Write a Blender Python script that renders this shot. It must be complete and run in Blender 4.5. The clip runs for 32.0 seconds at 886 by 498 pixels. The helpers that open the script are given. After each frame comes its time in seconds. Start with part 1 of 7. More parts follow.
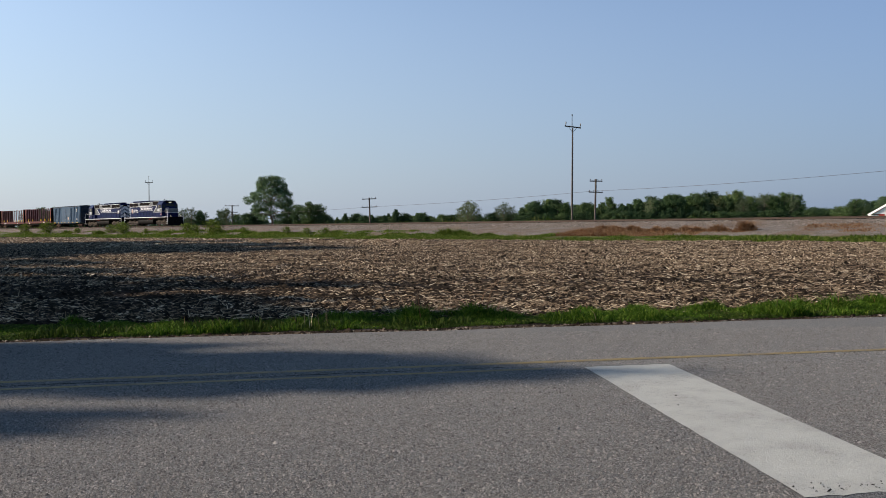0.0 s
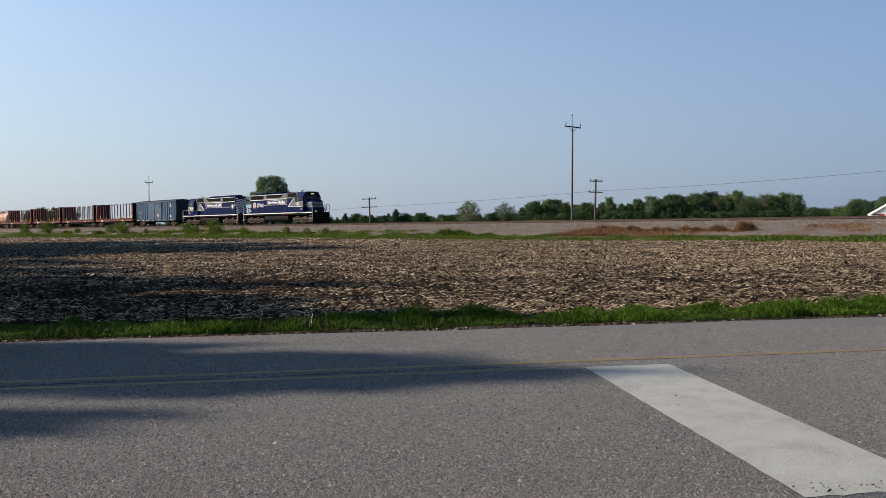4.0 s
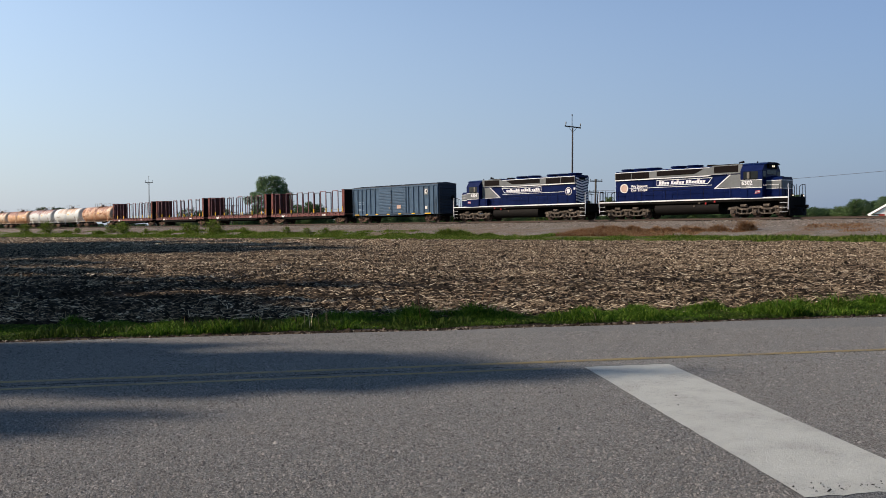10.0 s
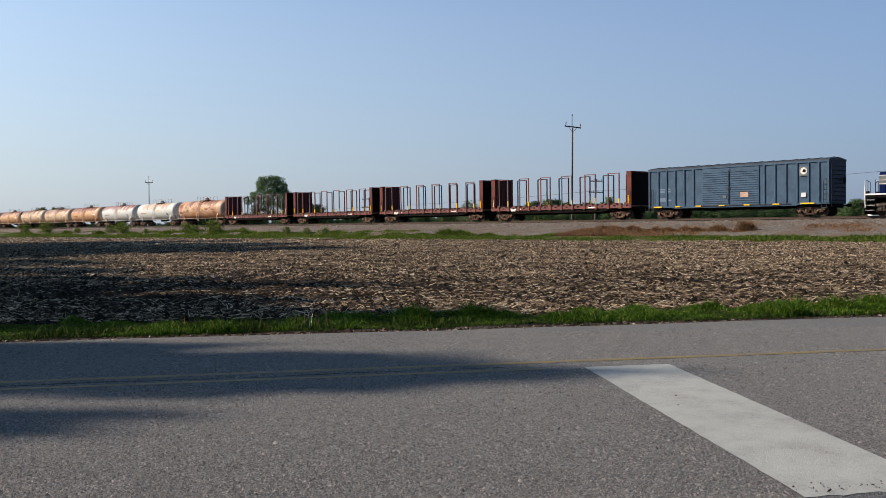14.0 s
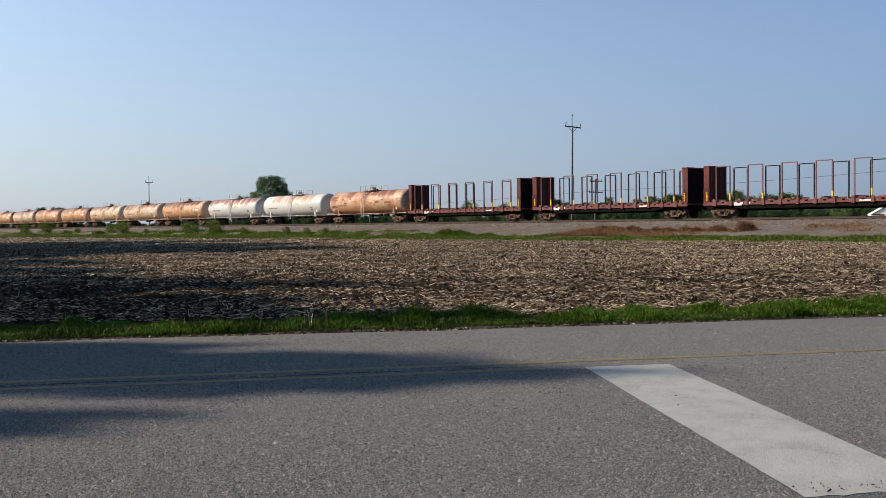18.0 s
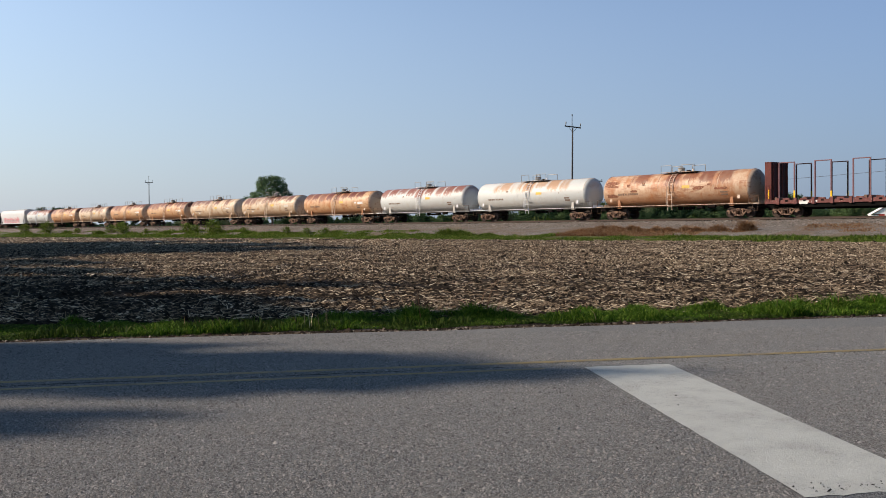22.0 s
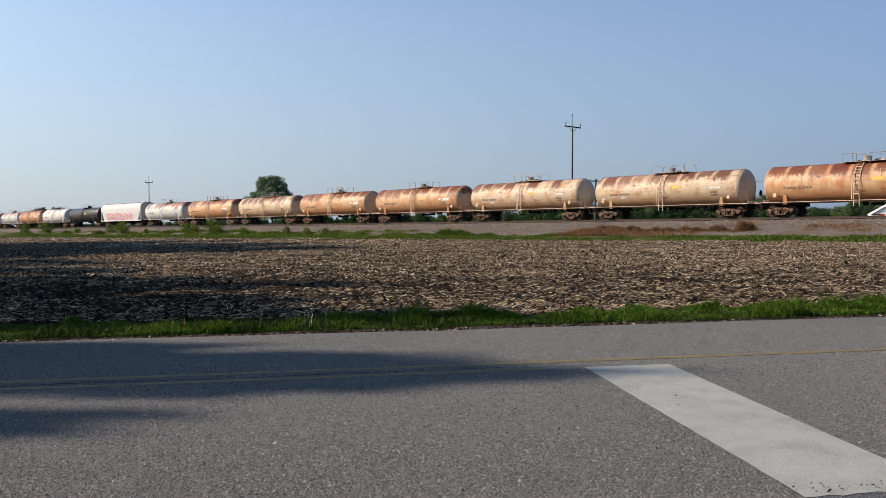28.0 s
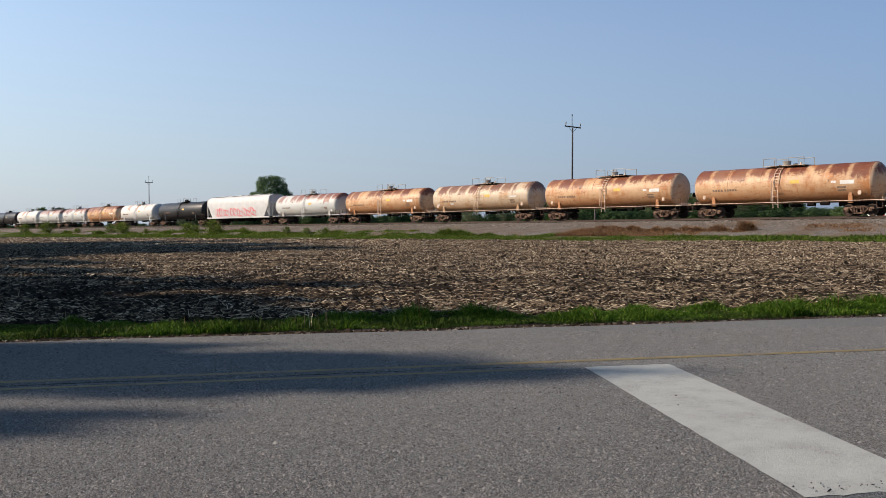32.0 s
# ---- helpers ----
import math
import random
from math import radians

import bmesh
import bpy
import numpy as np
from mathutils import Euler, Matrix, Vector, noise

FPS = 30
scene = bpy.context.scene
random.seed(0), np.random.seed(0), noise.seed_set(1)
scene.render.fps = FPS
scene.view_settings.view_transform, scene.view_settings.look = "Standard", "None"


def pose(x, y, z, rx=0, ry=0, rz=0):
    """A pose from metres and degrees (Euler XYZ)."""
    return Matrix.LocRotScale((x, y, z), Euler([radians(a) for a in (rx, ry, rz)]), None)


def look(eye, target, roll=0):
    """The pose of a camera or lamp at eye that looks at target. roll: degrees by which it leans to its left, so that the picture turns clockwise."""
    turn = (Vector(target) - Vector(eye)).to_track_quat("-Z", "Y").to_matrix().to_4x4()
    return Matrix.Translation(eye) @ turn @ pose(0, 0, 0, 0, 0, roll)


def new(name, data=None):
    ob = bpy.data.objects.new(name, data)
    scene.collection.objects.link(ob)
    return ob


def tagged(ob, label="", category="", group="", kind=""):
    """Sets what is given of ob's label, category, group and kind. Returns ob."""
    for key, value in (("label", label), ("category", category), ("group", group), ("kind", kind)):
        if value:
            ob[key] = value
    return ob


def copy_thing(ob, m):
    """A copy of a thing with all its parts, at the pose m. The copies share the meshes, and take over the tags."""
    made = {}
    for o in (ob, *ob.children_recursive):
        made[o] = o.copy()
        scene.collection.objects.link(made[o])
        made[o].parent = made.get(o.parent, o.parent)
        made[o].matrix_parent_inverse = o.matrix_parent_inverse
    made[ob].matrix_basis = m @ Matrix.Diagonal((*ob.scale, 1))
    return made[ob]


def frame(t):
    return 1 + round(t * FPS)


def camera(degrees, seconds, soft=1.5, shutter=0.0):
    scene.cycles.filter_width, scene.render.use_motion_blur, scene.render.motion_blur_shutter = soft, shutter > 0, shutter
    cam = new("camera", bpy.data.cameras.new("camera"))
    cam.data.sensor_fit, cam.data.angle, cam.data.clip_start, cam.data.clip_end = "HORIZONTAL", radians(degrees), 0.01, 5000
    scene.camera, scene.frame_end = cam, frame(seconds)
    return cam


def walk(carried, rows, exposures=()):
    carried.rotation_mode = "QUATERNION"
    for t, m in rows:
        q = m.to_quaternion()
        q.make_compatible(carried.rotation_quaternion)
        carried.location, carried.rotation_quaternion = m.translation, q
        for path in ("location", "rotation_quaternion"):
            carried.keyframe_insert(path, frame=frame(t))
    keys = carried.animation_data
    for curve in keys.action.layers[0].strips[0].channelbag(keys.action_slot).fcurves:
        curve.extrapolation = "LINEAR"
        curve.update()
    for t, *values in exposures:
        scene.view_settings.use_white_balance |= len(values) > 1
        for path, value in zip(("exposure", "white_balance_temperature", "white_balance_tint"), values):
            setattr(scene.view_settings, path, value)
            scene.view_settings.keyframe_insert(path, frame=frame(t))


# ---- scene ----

# ---------------------------------------------------------------- camera
cam = camera(52.95, 32.0, soft=0.65)
EYE = (0.0, 0.0, 1.5)
CAM_POSE = look(EYE, (0.0, 100.0, 1.5 - 100 * math.tan(radians(1.716))), -0.80)
walk(cam, [(0, CAM_POSE), (32, CAM_POSE)], exposures=((0, 0.32, 7150, 16), (32, 0.32, 7150, 16)))

# ---------------------------------------------------------------- sun and sky
SUN_ELEV = 33.0
SUN_WAY = Vector((math.cos(radians(SUN_ELEV)), -0.03, -math.sin(radians(SUN_ELEV))))
world = bpy.data.worlds.new("sky")
scene.world = world
world.use_nodes = True
wt = world.node_tree
sky = wt.nodes.new("ShaderNodeTexSky")
sky.sky_type = "NISHITA"
sky.sun_disc = False
sky.sun_elevation = radians(SUN_ELEV)
sky.sun_rotation = radians(270)
sky.air_density, sky.dust_density, sky.ozone_density = 1.0, 0.9, 5.0
wt.nodes["Background"].inputs["Strength"].default_value = 0.146
# thin haze that whitens and evens the lower sky
view = wt.nodes.new("ShaderNodeTexCoord")
height = wt.nodes.new("ShaderNodeSeparateXYZ")
wt.links.new(view.outputs["Generated"], height.inputs[0])
fall = wt.nodes.new("ShaderNodeMapRange")
fall.inputs[1].default_value, fall.inputs[2].default_value = 0.0, 0.30
fall.inputs[3].default_value, fall.inputs[4].default_value = 0.82, 0.18
wt.links.new(height.outputs[2], fall.inputs[0])
haze = wt.nodes.new("ShaderNodeMix")
haze.data_type = "RGBA"
haze.inputs[7].default_value = (2.0, 2.62, 3.6, 1)
wt.links.new(fall.outputs[0], haze.inputs[0])
wt.links.new(sky.outputs["Color"], haze.inputs[6])
# haze scatters more light towards the sun's side than away from it
facing = wt.nodes.new("ShaderNodeVectorMath")
facing.operation = "DOT_PRODUCT"
facing.inputs[1].default_value = -SUN_WAY.normalized()
wt.links.new(view.outputs["Generated"], facing.inputs[0])
side = wt.nodes.new("ShaderNodeMapRange")
side.inputs[1].default_value, side.inputs[2].default_value = -0.40, 0.62
wt.links.new(facing.outputs["Value"], side.inputs[0])
scatter = wt.nodes.new("ShaderNodeMix")
scatter.data_type = "RGBA"
scatter.inputs[6].default_value = (0.565, 0.655, 0.77, 1)
scatter.inputs[7].default_value = (1.32, 1.29, 1.18, 1)
wt.links.new(side.outputs[0], scatter.inputs[0])
whole = wt.nodes.new("ShaderNodeMix")
whole.data_type = "RGBA"
whole.blend_type = "MULTIPLY"
whole.inputs[0].default_value = 1.0
wt.links.new(haze.outputs[2], whole.inputs[6])
wt.links.new(scatter.outputs[2], whole.inputs[7])
# the clear sky deepens towards the zenith
rise = wt.nodes.new("ShaderNodeMapRange")
rise.interpolation_type = "SMOOTHSTEP"
rise.inputs[1].default_value, rise.inputs[2].default_value = 0.20, 0.75
wt.links.new(height.outputs[2], rise.inputs[0])
deep_sky = wt.nodes.new("ShaderNodeMix")
deep_sky.data_type = "RGBA"
deep_sky.inputs[6].default_value = (1.0, 1.0, 1.0, 1)
deep_sky.inputs[7].default_value = (0.36, 0.50, 0.54, 1)
wt.links.new(rise.outputs[0], deep_sky.inputs[0])
dome_sky = wt.nodes.new("ShaderNodeMix")
dome_sky.data_type = "RGBA"
dome_sky.blend_type = "MULTIPLY"
dome_sky.inputs[0].default_value = 1.0
wt.links.new(whole.outputs[2], dome_sky.inputs[6])
wt.links.new(deep_sky.outputs[2], dome_sky.inputs[7])
wt.links.new(dome_sky.outputs[2], wt.nodes["Background"].inputs["Color"])
sun = new("sun", bpy.data.lights.new("sun", "SUN"))
sun.data.energy = 5.0
sun.data.angle = radians(0.7)
sun.data.color = (1.0, 0.88, 0.735)
sun.matrix_world = look((0, 0, 60), Vector((0, 0, 60)) + SUN_WAY)

# ---------------------------------------------------------------- mesh tools


class Geo:
    """Vertices and faces of one part, gathered piece by piece."""

    def __init__(self):
        self.v, self.f = [], []

    def add(self, verts, faces):
        k = len(self.v)
        self.v += [tuple(p) for p in verts]
        self.f += [tuple(i + k for i in f) for f in faces]
        return self

    def box(self, x0, x1, y0, y1, z0, z1, c=0.0):
        """A box between those limits, its edges cut by c."""
        if x1 < x0:
            x0, x1 = x1, x0
        if y1 < y0:
            y0, y1 = y1, y0
        if c <= 0:
            v = [(x, y, z) for x in (x0, x1) for y in (y0, y1) for z in (z0, z1)]
            return self.add(v, [(0, 1, 3, 2), (4, 6, 7, 5), (0, 4, 5, 1), (2, 3, 7, 6), (0, 2, 6, 4), (1, 5, 7, 3)])
        lo, hi = (x0, y0, z0), (x1, y1, z1)
        v, index = [], {}
        for sx in (0, 1):
            for sy in (0, 1):
                for sz in (0, 1):
                    s = (sx, sy, sz)
                    for a in range(3):
                        p = [(hi[i] - c if s[i] else lo[i] + c) for i in range(3)]
                        p[a] = hi[a] if s[a] else lo[a]
                        index[s, a] = len(v)
                        v.append(p)
        f = []
        for a in range(3):
            b, d = (a + 1) % 3, (a + 2) % 3
            for s in (0, 1):
                q = []
                for tb, td in ((0, 0), (1, 0), (1, 1), (0, 1)):
                    k = [0, 0, 0]
                    k[a], k[b], k[d] = s, tb, td
                    q.append(index[tuple(k), a])
                f.append(tuple(q if s else q[::-1]))
            for tb in (0, 1):
                for td in (0, 1):
                    k0, k1 = [0, 0, 0], [0, 0, 0]
                    k0[b] = k1[b] = tb
                    k0[d] = k1[d] = td
                    k1[a] = 1
                    q = [index[tuple(k0), b], index[tuple(k1), b], index[tuple(k1), d], index[tuple(k0), d]]
                    f.append(tuple(q if tb == td else q[::-1]))
        for s in [(i, j, k) for i in (0, 1) for j in (0, 1) for k in (0, 1)]:
            q = [index[s, 0], index[s, 1], index[s, 2]]
            f.append(tuple(q if sum(s) % 2 else q[::-1]))
        return self.add(v, f)

    def ring_sweep(self, rings, closed=True, caps=True):
        """Skin over rings of equally many points."""
        n = len(rings[0])
        v = [p for r in rings for p in r]
        f = []
        for i in range(len(rings) - 1):
            for j in range(n if closed else n - 1):
                a, b = i * n + j, i * n + (j + 1) % n
                f.append((a, b, b + n, a + n))
        if caps:
            f.append(tuple(range(n))[::-1])
            f.append(tuple((len(rings) - 1) * n + j for j in range(n)))
        return self.add(v, f)

    def prism(self, outline, y0, y1):
        """An outline in x and z, drawn out from y0 to y1."""
        return self.ring_sweep([[(x, y0, z) for x, z in outline], [(x, y1, z) for x, z in outline]])

    def prism_x(self, outline, x0, x1):
        """An outline in y and z, drawn out from x0 to x1."""
        return self.ring_sweep([[(x0, y, z) for y, z in outline], [(x1, y, z) for y, z in outline]])

    def cyl(self, a, b, r, n=12, r2=None):
        a, b = Vector(a), Vector(b)
        r2 = r if r2 is None else r2
        w = (b - a).normalized()
        u = w.orthogonal().normalized()
        t = w.cross(u)
        ring = [u * math.cos(2 * math.pi * i / n) + t * math.sin(2 * math.pi * i / n) for i in range(n)]
        return self.ring_sweep([[a + q * r for q in ring], [b + q * r2 for q in ring]])

    def tube(self, points, r, n=6):
        for a, b in zip(points[:-1], points[1:]):
            self.cyl(a, b, r, n)
        return self

    def lathe_y(self, profile, x, z, n=20):
        """Turned about an axis along y through (x, z); profile: rows of y, radius."""
        rings = [[(x + r * math.cos(2 * math.pi * i / n), y, z + r * math.sin(2 * math.pi * i / n)) for i in range(n)] for y, r in profile]
        return self.ring_sweep(rings)

    def lathe_x(self, profile, y, z, n=32):
        rings = [[(x, y + r * math.cos(2 * math.pi * i / n), z + r * math.sin(2 * math.pi * i / n)) for i in range(n)] for x, r in profile]
        return self.ring_sweep(rings)

    def lathe_z(self, profile, x, y, n=20):
        rings = [[(x + r * math.cos(2 * math.pi * i / n), y + r * math.sin(2 * math.pi * i / n), z) for i in range(n)] for z, r in profile]
        return self.ring_sweep(rings)

    def mesh(self, name, smooth=False):
        me = bpy.data.meshes.new(name)
        me.from_pydata(self.v, [], self.f)
        bm = bmesh.new()
        bm.from_mesh(me)
        bmesh.ops.recalc_face_normals(bm, faces=bm.faces)
        bm.to_mesh(me)
        bm.free()
        if smooth:
            for p in me.polygons:
                p.use_smooth = True
            me.set_sharp_from_angle(angle=radians(35))
        return me


def part(name, geo, material, parent, label="", smooth=False, at=None):
    """Links geo as one mesh object under a thing or a part."""
    ob = new(name, geo if isinstance(geo, bpy.types.Mesh) else geo.mesh(name, smooth))
    if not ob.data.materials:
        ob.data.materials.append(material)
    ob.parent = parent
    if at is not None:
        ob.matrix_basis = at
    if label:
        ob["label"] = label
    return ob


def empty(name, m, label, category, group="", kind=""):
    ob = new(name)
    ob.empty_display_size = 0.5
    ob.matrix_basis = m
    return tagged(ob, label, category, group, kind)


def sheet(name, verts, faces, material, label="", category="", kind="structure", smooth=False, parent=None):
    """A mesh from numpy arrays of vertices and quads or triangles."""
    verts = np.asarray(verts, dtype=np.float32)
    faces = np.asarray(faces, dtype=np.int32)
    me = bpy.data.meshes.new(name)
    me.vertices.add(len(verts))
    me.vertices.foreach_set("co", verts.ravel())
    k = faces.shape[1]
    me.loops.add(faces.size)
    me.loops.foreach_set("vertex_index", faces.ravel())
    me.polygons.add(len(faces))
    me.polygons.foreach_set("loop_start", np.arange(0, faces.size, k, dtype=np.int32))
    me.update(calc_edges=True)
    if smooth:
        me.polygons.foreach_set("use_smooth", np.ones(len(faces), dtype=bool))
    me.validate()
    me.materials.append(material)
    if name.startswith("_"):
        return me
    ob = new(name, me)
    if parent:
        ob.parent = parent
    return tagged(ob, label, category, "", kind)


def grid_faces(rows, cols):
    i = np.arange(rows - 1)[:, None] * cols + np.arange(cols - 1)[None, :]
    i = i.ravel()
    return np.stack([i, i + 1, i + cols + 1, i + cols], axis=1)


def value_noise(x, y, seed):
    """Smooth value noise of unit cell, -1 to 1."""
    xi, yi = np.floor(x), np.floor(y)
    fx, fy = x - xi, y - yi
    fx, fy = fx * fx * (3 - 2 * fx), fy * fy * (3 - 2 * fy)

    def h(a, b):
        q = np.sin(a * 127.1 + b * 311.7 + seed * 74.7) * 43758.5453
        return (q - np.floor(q)) * 2 - 1
    return (h(xi, yi) * (1 - fx) + h(xi + 1, yi) * fx) * (1 - fy) + (h(xi, yi + 1) * (1 - fx) + h(xi + 1, yi + 1) * fx) * fy


# ---------------------------------------------------------------- materials


def shader(name):
    m = bpy.data.materials.new(name)
    m.use_nodes = True
    return m, m.node_tree, m.node_tree.nodes["Principled BSDF"]


def node(t, kind, **inputs):
    n = t.nodes.new(kind)
    for k, v in inputs.items():
        key = k.replace("_", " ")
        if isinstance(v, bpy.types.NodeSocket):
            t.links.new(v, n.inputs[key])
        else:
            n.inputs[key].default_value = v
    return n


def math_node(t, op, a, b=0.0, c=None):
    n = t.nodes.new("ShaderNodeMath")
    n.operation = op
    for i, v in enumerate((a, b, c)):
        if v is None:
            continue
        if isinstance(v, bpy.types.NodeSocket):
            t.links.new(v, n.inputs[i])
        else:
            n.inputs[i].default_value = v
    return n.outputs[0]


def mix(t, fac, a, b):
    n = t.nodes.new("ShaderNodeMix")
    n.data_type = "RGBA"
    for i, v in ((0, fac), (6, a), (7, b)):
        if isinstance(v, bpy.types.NodeSocket):
            t.links.new(v, n.inputs[i])
        else:
            n.inputs[i].default_value = (*v, 1) if i else v
    return n.outputs[2]


def ramp(t, fac, lo, hi):
    n = t.nodes.new("ShaderNodeMapRange")
    n.interpolation_type = "SMOOTHSTEP"
    t.links.new(fac, n.inputs[0])
    n.inputs[1].default_value, n.inputs[2].default_value = lo, hi
    return n.outputs[0]


def coords(t, scale=(1, 1, 1), random_shift=False, world_space=False):
    if world_space:
        out = t.nodes.new("ShaderNodeNewGeometry").outputs["Position"]
    else:
        out = t.nodes.new("ShaderNodeTexCoord").outputs["Object"]
    mp = t.nodes.new("ShaderNodeMapping")
    mp.inputs["Scale"].default_value = scale
    t.links.new(out, mp.inputs["Vector"])
    if random_shift:
        info = t.nodes.new("ShaderNodeObjectInfo")
        add = t.nodes.new("ShaderNodeVectorMath")
        add.operation = "SCALE"
        add.inputs[0].default_value = (37.0, 53.0, 0.0)
        t.links.new(info.outputs["Random"], add.inputs["Scale"])
        t.links.new(add.outputs[0], mp.inputs["Location"])
    return mp.outputs[0]


def fbm(t, vec, scale, detail=4.0, rough=0.6):
    n = node(t, "ShaderNodeTexNoise", Vector=vec, Scale=scale, Detail=detail, Roughness=rough)
    return n.outputs["Fac"]


def bump(t, bsdf, height, strength=0.3, distance=0.02):
    b = node(t, "ShaderNodeBump", Height=height, Strength=strength, Distance=distance)
    t.links.new(b.outputs[0], bsdf.inputs["Normal"])


def paint(name, base, rough=0.5, metal=0.0, worn=None, wear=0.55, scale=1.2, var=0.12, grain=25.0, bumps=0.08, world_space=False, spec=0.3):
    """A painted or plain surface: two scales of variation, worn patches of another colour, fine relief."""
    m, t, b = shader(name)
    vec = coords(t, random_shift=not world_space, world_space=world_space)
    big, fine = fbm(t, vec, scale), fbm(t, vec, grain, 3.0)
    dark = tuple(c * (1 - var) for c in base)
    light = tuple(min(1, c * (1 + var)) for c in base)
    col = mix(t, ramp(t, big, 0.3, 0.7), dark, light)
    if worn:
        w = ramp(t, fbm(t, vec, scale * 3.1, 6.0, 0.7), wear, wear + 0.14)
        col = mix(t, w, col, worn)
    col = mix(t, ramp(t, fine, 0.55, 0.8), col, tuple(c * (1 - var * 1.5) for c in base))
    t.links.new(col, b.inputs["Base Color"])
    b.inputs["Metallic"].default_value = metal
    b.inputs["Specular IOR Level"].default_value = spec
    r = node(t, "ShaderNodeMapRange", Value=big)
    r.inputs[3].default_value, r.inputs[4].default_value = max(0.05, rough - 0.12), min(1, rough + 0.12)
    t.links.new(r.outputs[0], b.inputs["Roughness"])
    bump(t, b, fine, bumps, 0.01)
    return m


def glow(name, colour, strength):
    m, t, b = shader(name)
    b.inputs["Base Color"].default_value = (*colour, 1)
    b.inputs["Emission Color"].default_value = (*colour, 1)
    b.inputs["Emission Strength"].default_value = strength
    return m


M_BLUE = paint("blue_loco_paint", (0.0011, 0.0078, 0.053), 0.35, spec=0.09, var=0.14, worn=(0.003, 0.016, 0.08), wear=0.64)
M_GREY = paint("grey_loco_paint", (0.124, 0.138, 0.143), 0.45, worn=(0.14, 0.145, 0.14), wear=0.64)
M_WHITE = paint("white_stripe_paint", (0.64, 0.66, 0.69), 0.45, var=0.06, worn=(0.5, 0.48, 0.44), wear=0.68)
M_BLACK = paint("black_underframe", (0.006, 0.0058, 0.0056), 0.8, spec=0.06, worn=(0.03, 0.024, 0.019), wear=0.6)
M_TANKBLACK = paint("black_fuel_tank", (0.006, 0.0057, 0.0057), 0.75, spec=0.1, worn=(0.02, 0.018, 0.017), wear=0.62)
M_GRILLE = paint("brown_black_grille", (0.009, 0.007, 0.007), 0.8, spec=0.06, worn=(0.03, 0.019, 0.015), wear=0.6, grain=60)
M_TRUCK = paint("dusty_truck_steel", (0.075, 0.064, 0.055), 0.9, spec=0.1, worn=(0.21, 0.175, 0.14), wear=0.5)
M_RUSTTRUCK = paint("rusty_truck_steel", (0.07, 0.046, 0.037), 0.9, spec=0.1, worn=(0.22, 0.145, 0.105), wear=0.45)
M_WHEEL = paint("wheel_steel", (0.045, 0.033, 0.027), 0.7, spec=0.15, worn=(0.12, 0.07, 0.045), wear=0.55)
M_TREAD = paint("rail_steel", (0.14, 0.12, 0.105), 0.4, metal=0.6, worn=(0.16, 0.09, 0.055), wear=0.55, world_space=True)
M_RAILSIDE = paint("rusty_rail", (0.06, 0.042, 0.034), 0.75, worn=(0.085, 0.06, 0.046), wear=0.55, world_space=True)
M_GLASS = paint("cab_window_glass", (0.02, 0.025, 0.028), 0.08, var=0.05, bumps=0.0)
M_CABIN = paint("cab_interior", (0.13, 0.125, 0.11), 0.7)
M_HEAD = glow("headlight_lens", (1.0, 0.92, 0.72), 0.8)
M_BOX = paint("blue_grey_boxcar", (0.040, 0.083, 0.138), 0.5, spec=0.22, worn=(0.066, 0.11, 0.158), wear=0.56, var=0.18)
# boxcar blue darkened to carry the shade on the end walls
M_BOXEND_SHADE = paint("shaded_blue_boxcar_end", (0.012, 0.02, 0.036), 0.6, worn=(0.03, 0.04, 0.055), wear=0.6)
M_BOXDARK = paint("boxcar_roof", (0.03, 0.04, 0.055), 0.6, worn=(0.16, 0.13, 0.11), wear=0.6)
M_YELLOW = paint("yellow_reflector", (0.85, 0.52, 0.02), 0.35, var=0.08)
M_PLATE = paint("pale_stencil", (0.62, 0.63, 0.62), 0.6, worn=(0.3, 0.33, 0.37), wear=0.6)
M_FADED = paint("faded_blue_stencil", (0.13, 0.19, 0.27), 0.6)
M_FLAT = paint("oxide_red_flatcar", (0.11, 0.026, 0.022), 0.7, worn=(0.055, 0.025, 0.022), wear=0.52, var=0.25)
# flatcar red darkened for bulkhead faces in shade
M_FLATSHADE = paint("shaded_oxide_red", (0.05, 0.014, 0.013), 0.75, worn=(0.025, 0.012, 0.011), wear=0.52, var=0.25)
M_STAKE = paint("faded_red_stake", (0.17, 0.088, 0.098), 0.7, worn=(0.07, 0.035, 0.035), wear=0.56)
M_SILL = paint("faded_red_sill", (0.145, 0.052, 0.048), 0.75, worn=(0.34, 0.22, 0.19), wear=0.56, var=0.22, scale=2.0)
M_DECK = paint("weathered_deck", (0.17, 0.10, 0.075), 0.85, worn=(0.3, 0.24, 0.19), wear=0.55)
M_HOPPER = paint("white_hopper", (0.50, 0.515, 0.52), 0.5, worn=(0.5, 0.44, 0.38), wear=0.62, var=0.07)
M_REDPAINT = paint("red_spray_paint", (0.62, 0.15, 0.17), 0.5, worn=(0.70, 0.42, 0.43), wear=0.5, scale=2)
M_BLACKTANK = paint("black_tank_paint", (0.02, 0.021, 0.023), 0.4, worn=(0.06, 0.055, 0.05), wear=0.6)
M_STENCIL = paint("worn_stencil", (0.16, 0.11, 0.085), 0.7, worn=(0.35, 0.25, 0.17), wear=0.5, scale=6)
M_LABEL = paint("faded_yellow_label", (0.58, 0.40, 0.09), 0.6)
M_RUSTPATCH = paint("bare_rust_patch", (0.19, 0.075, 0.045), 0.8, worn=(0.40, 0.23, 0.13), wear=0.5, scale=2.5, var=0.25)
M_PINK = paint("pink_spray_paint", (0.64, 0.42, 0.43), 0.6)
M_EMBLEM = paint("tan_emblem", (0.42, 0.30, 0.25), 0.6)
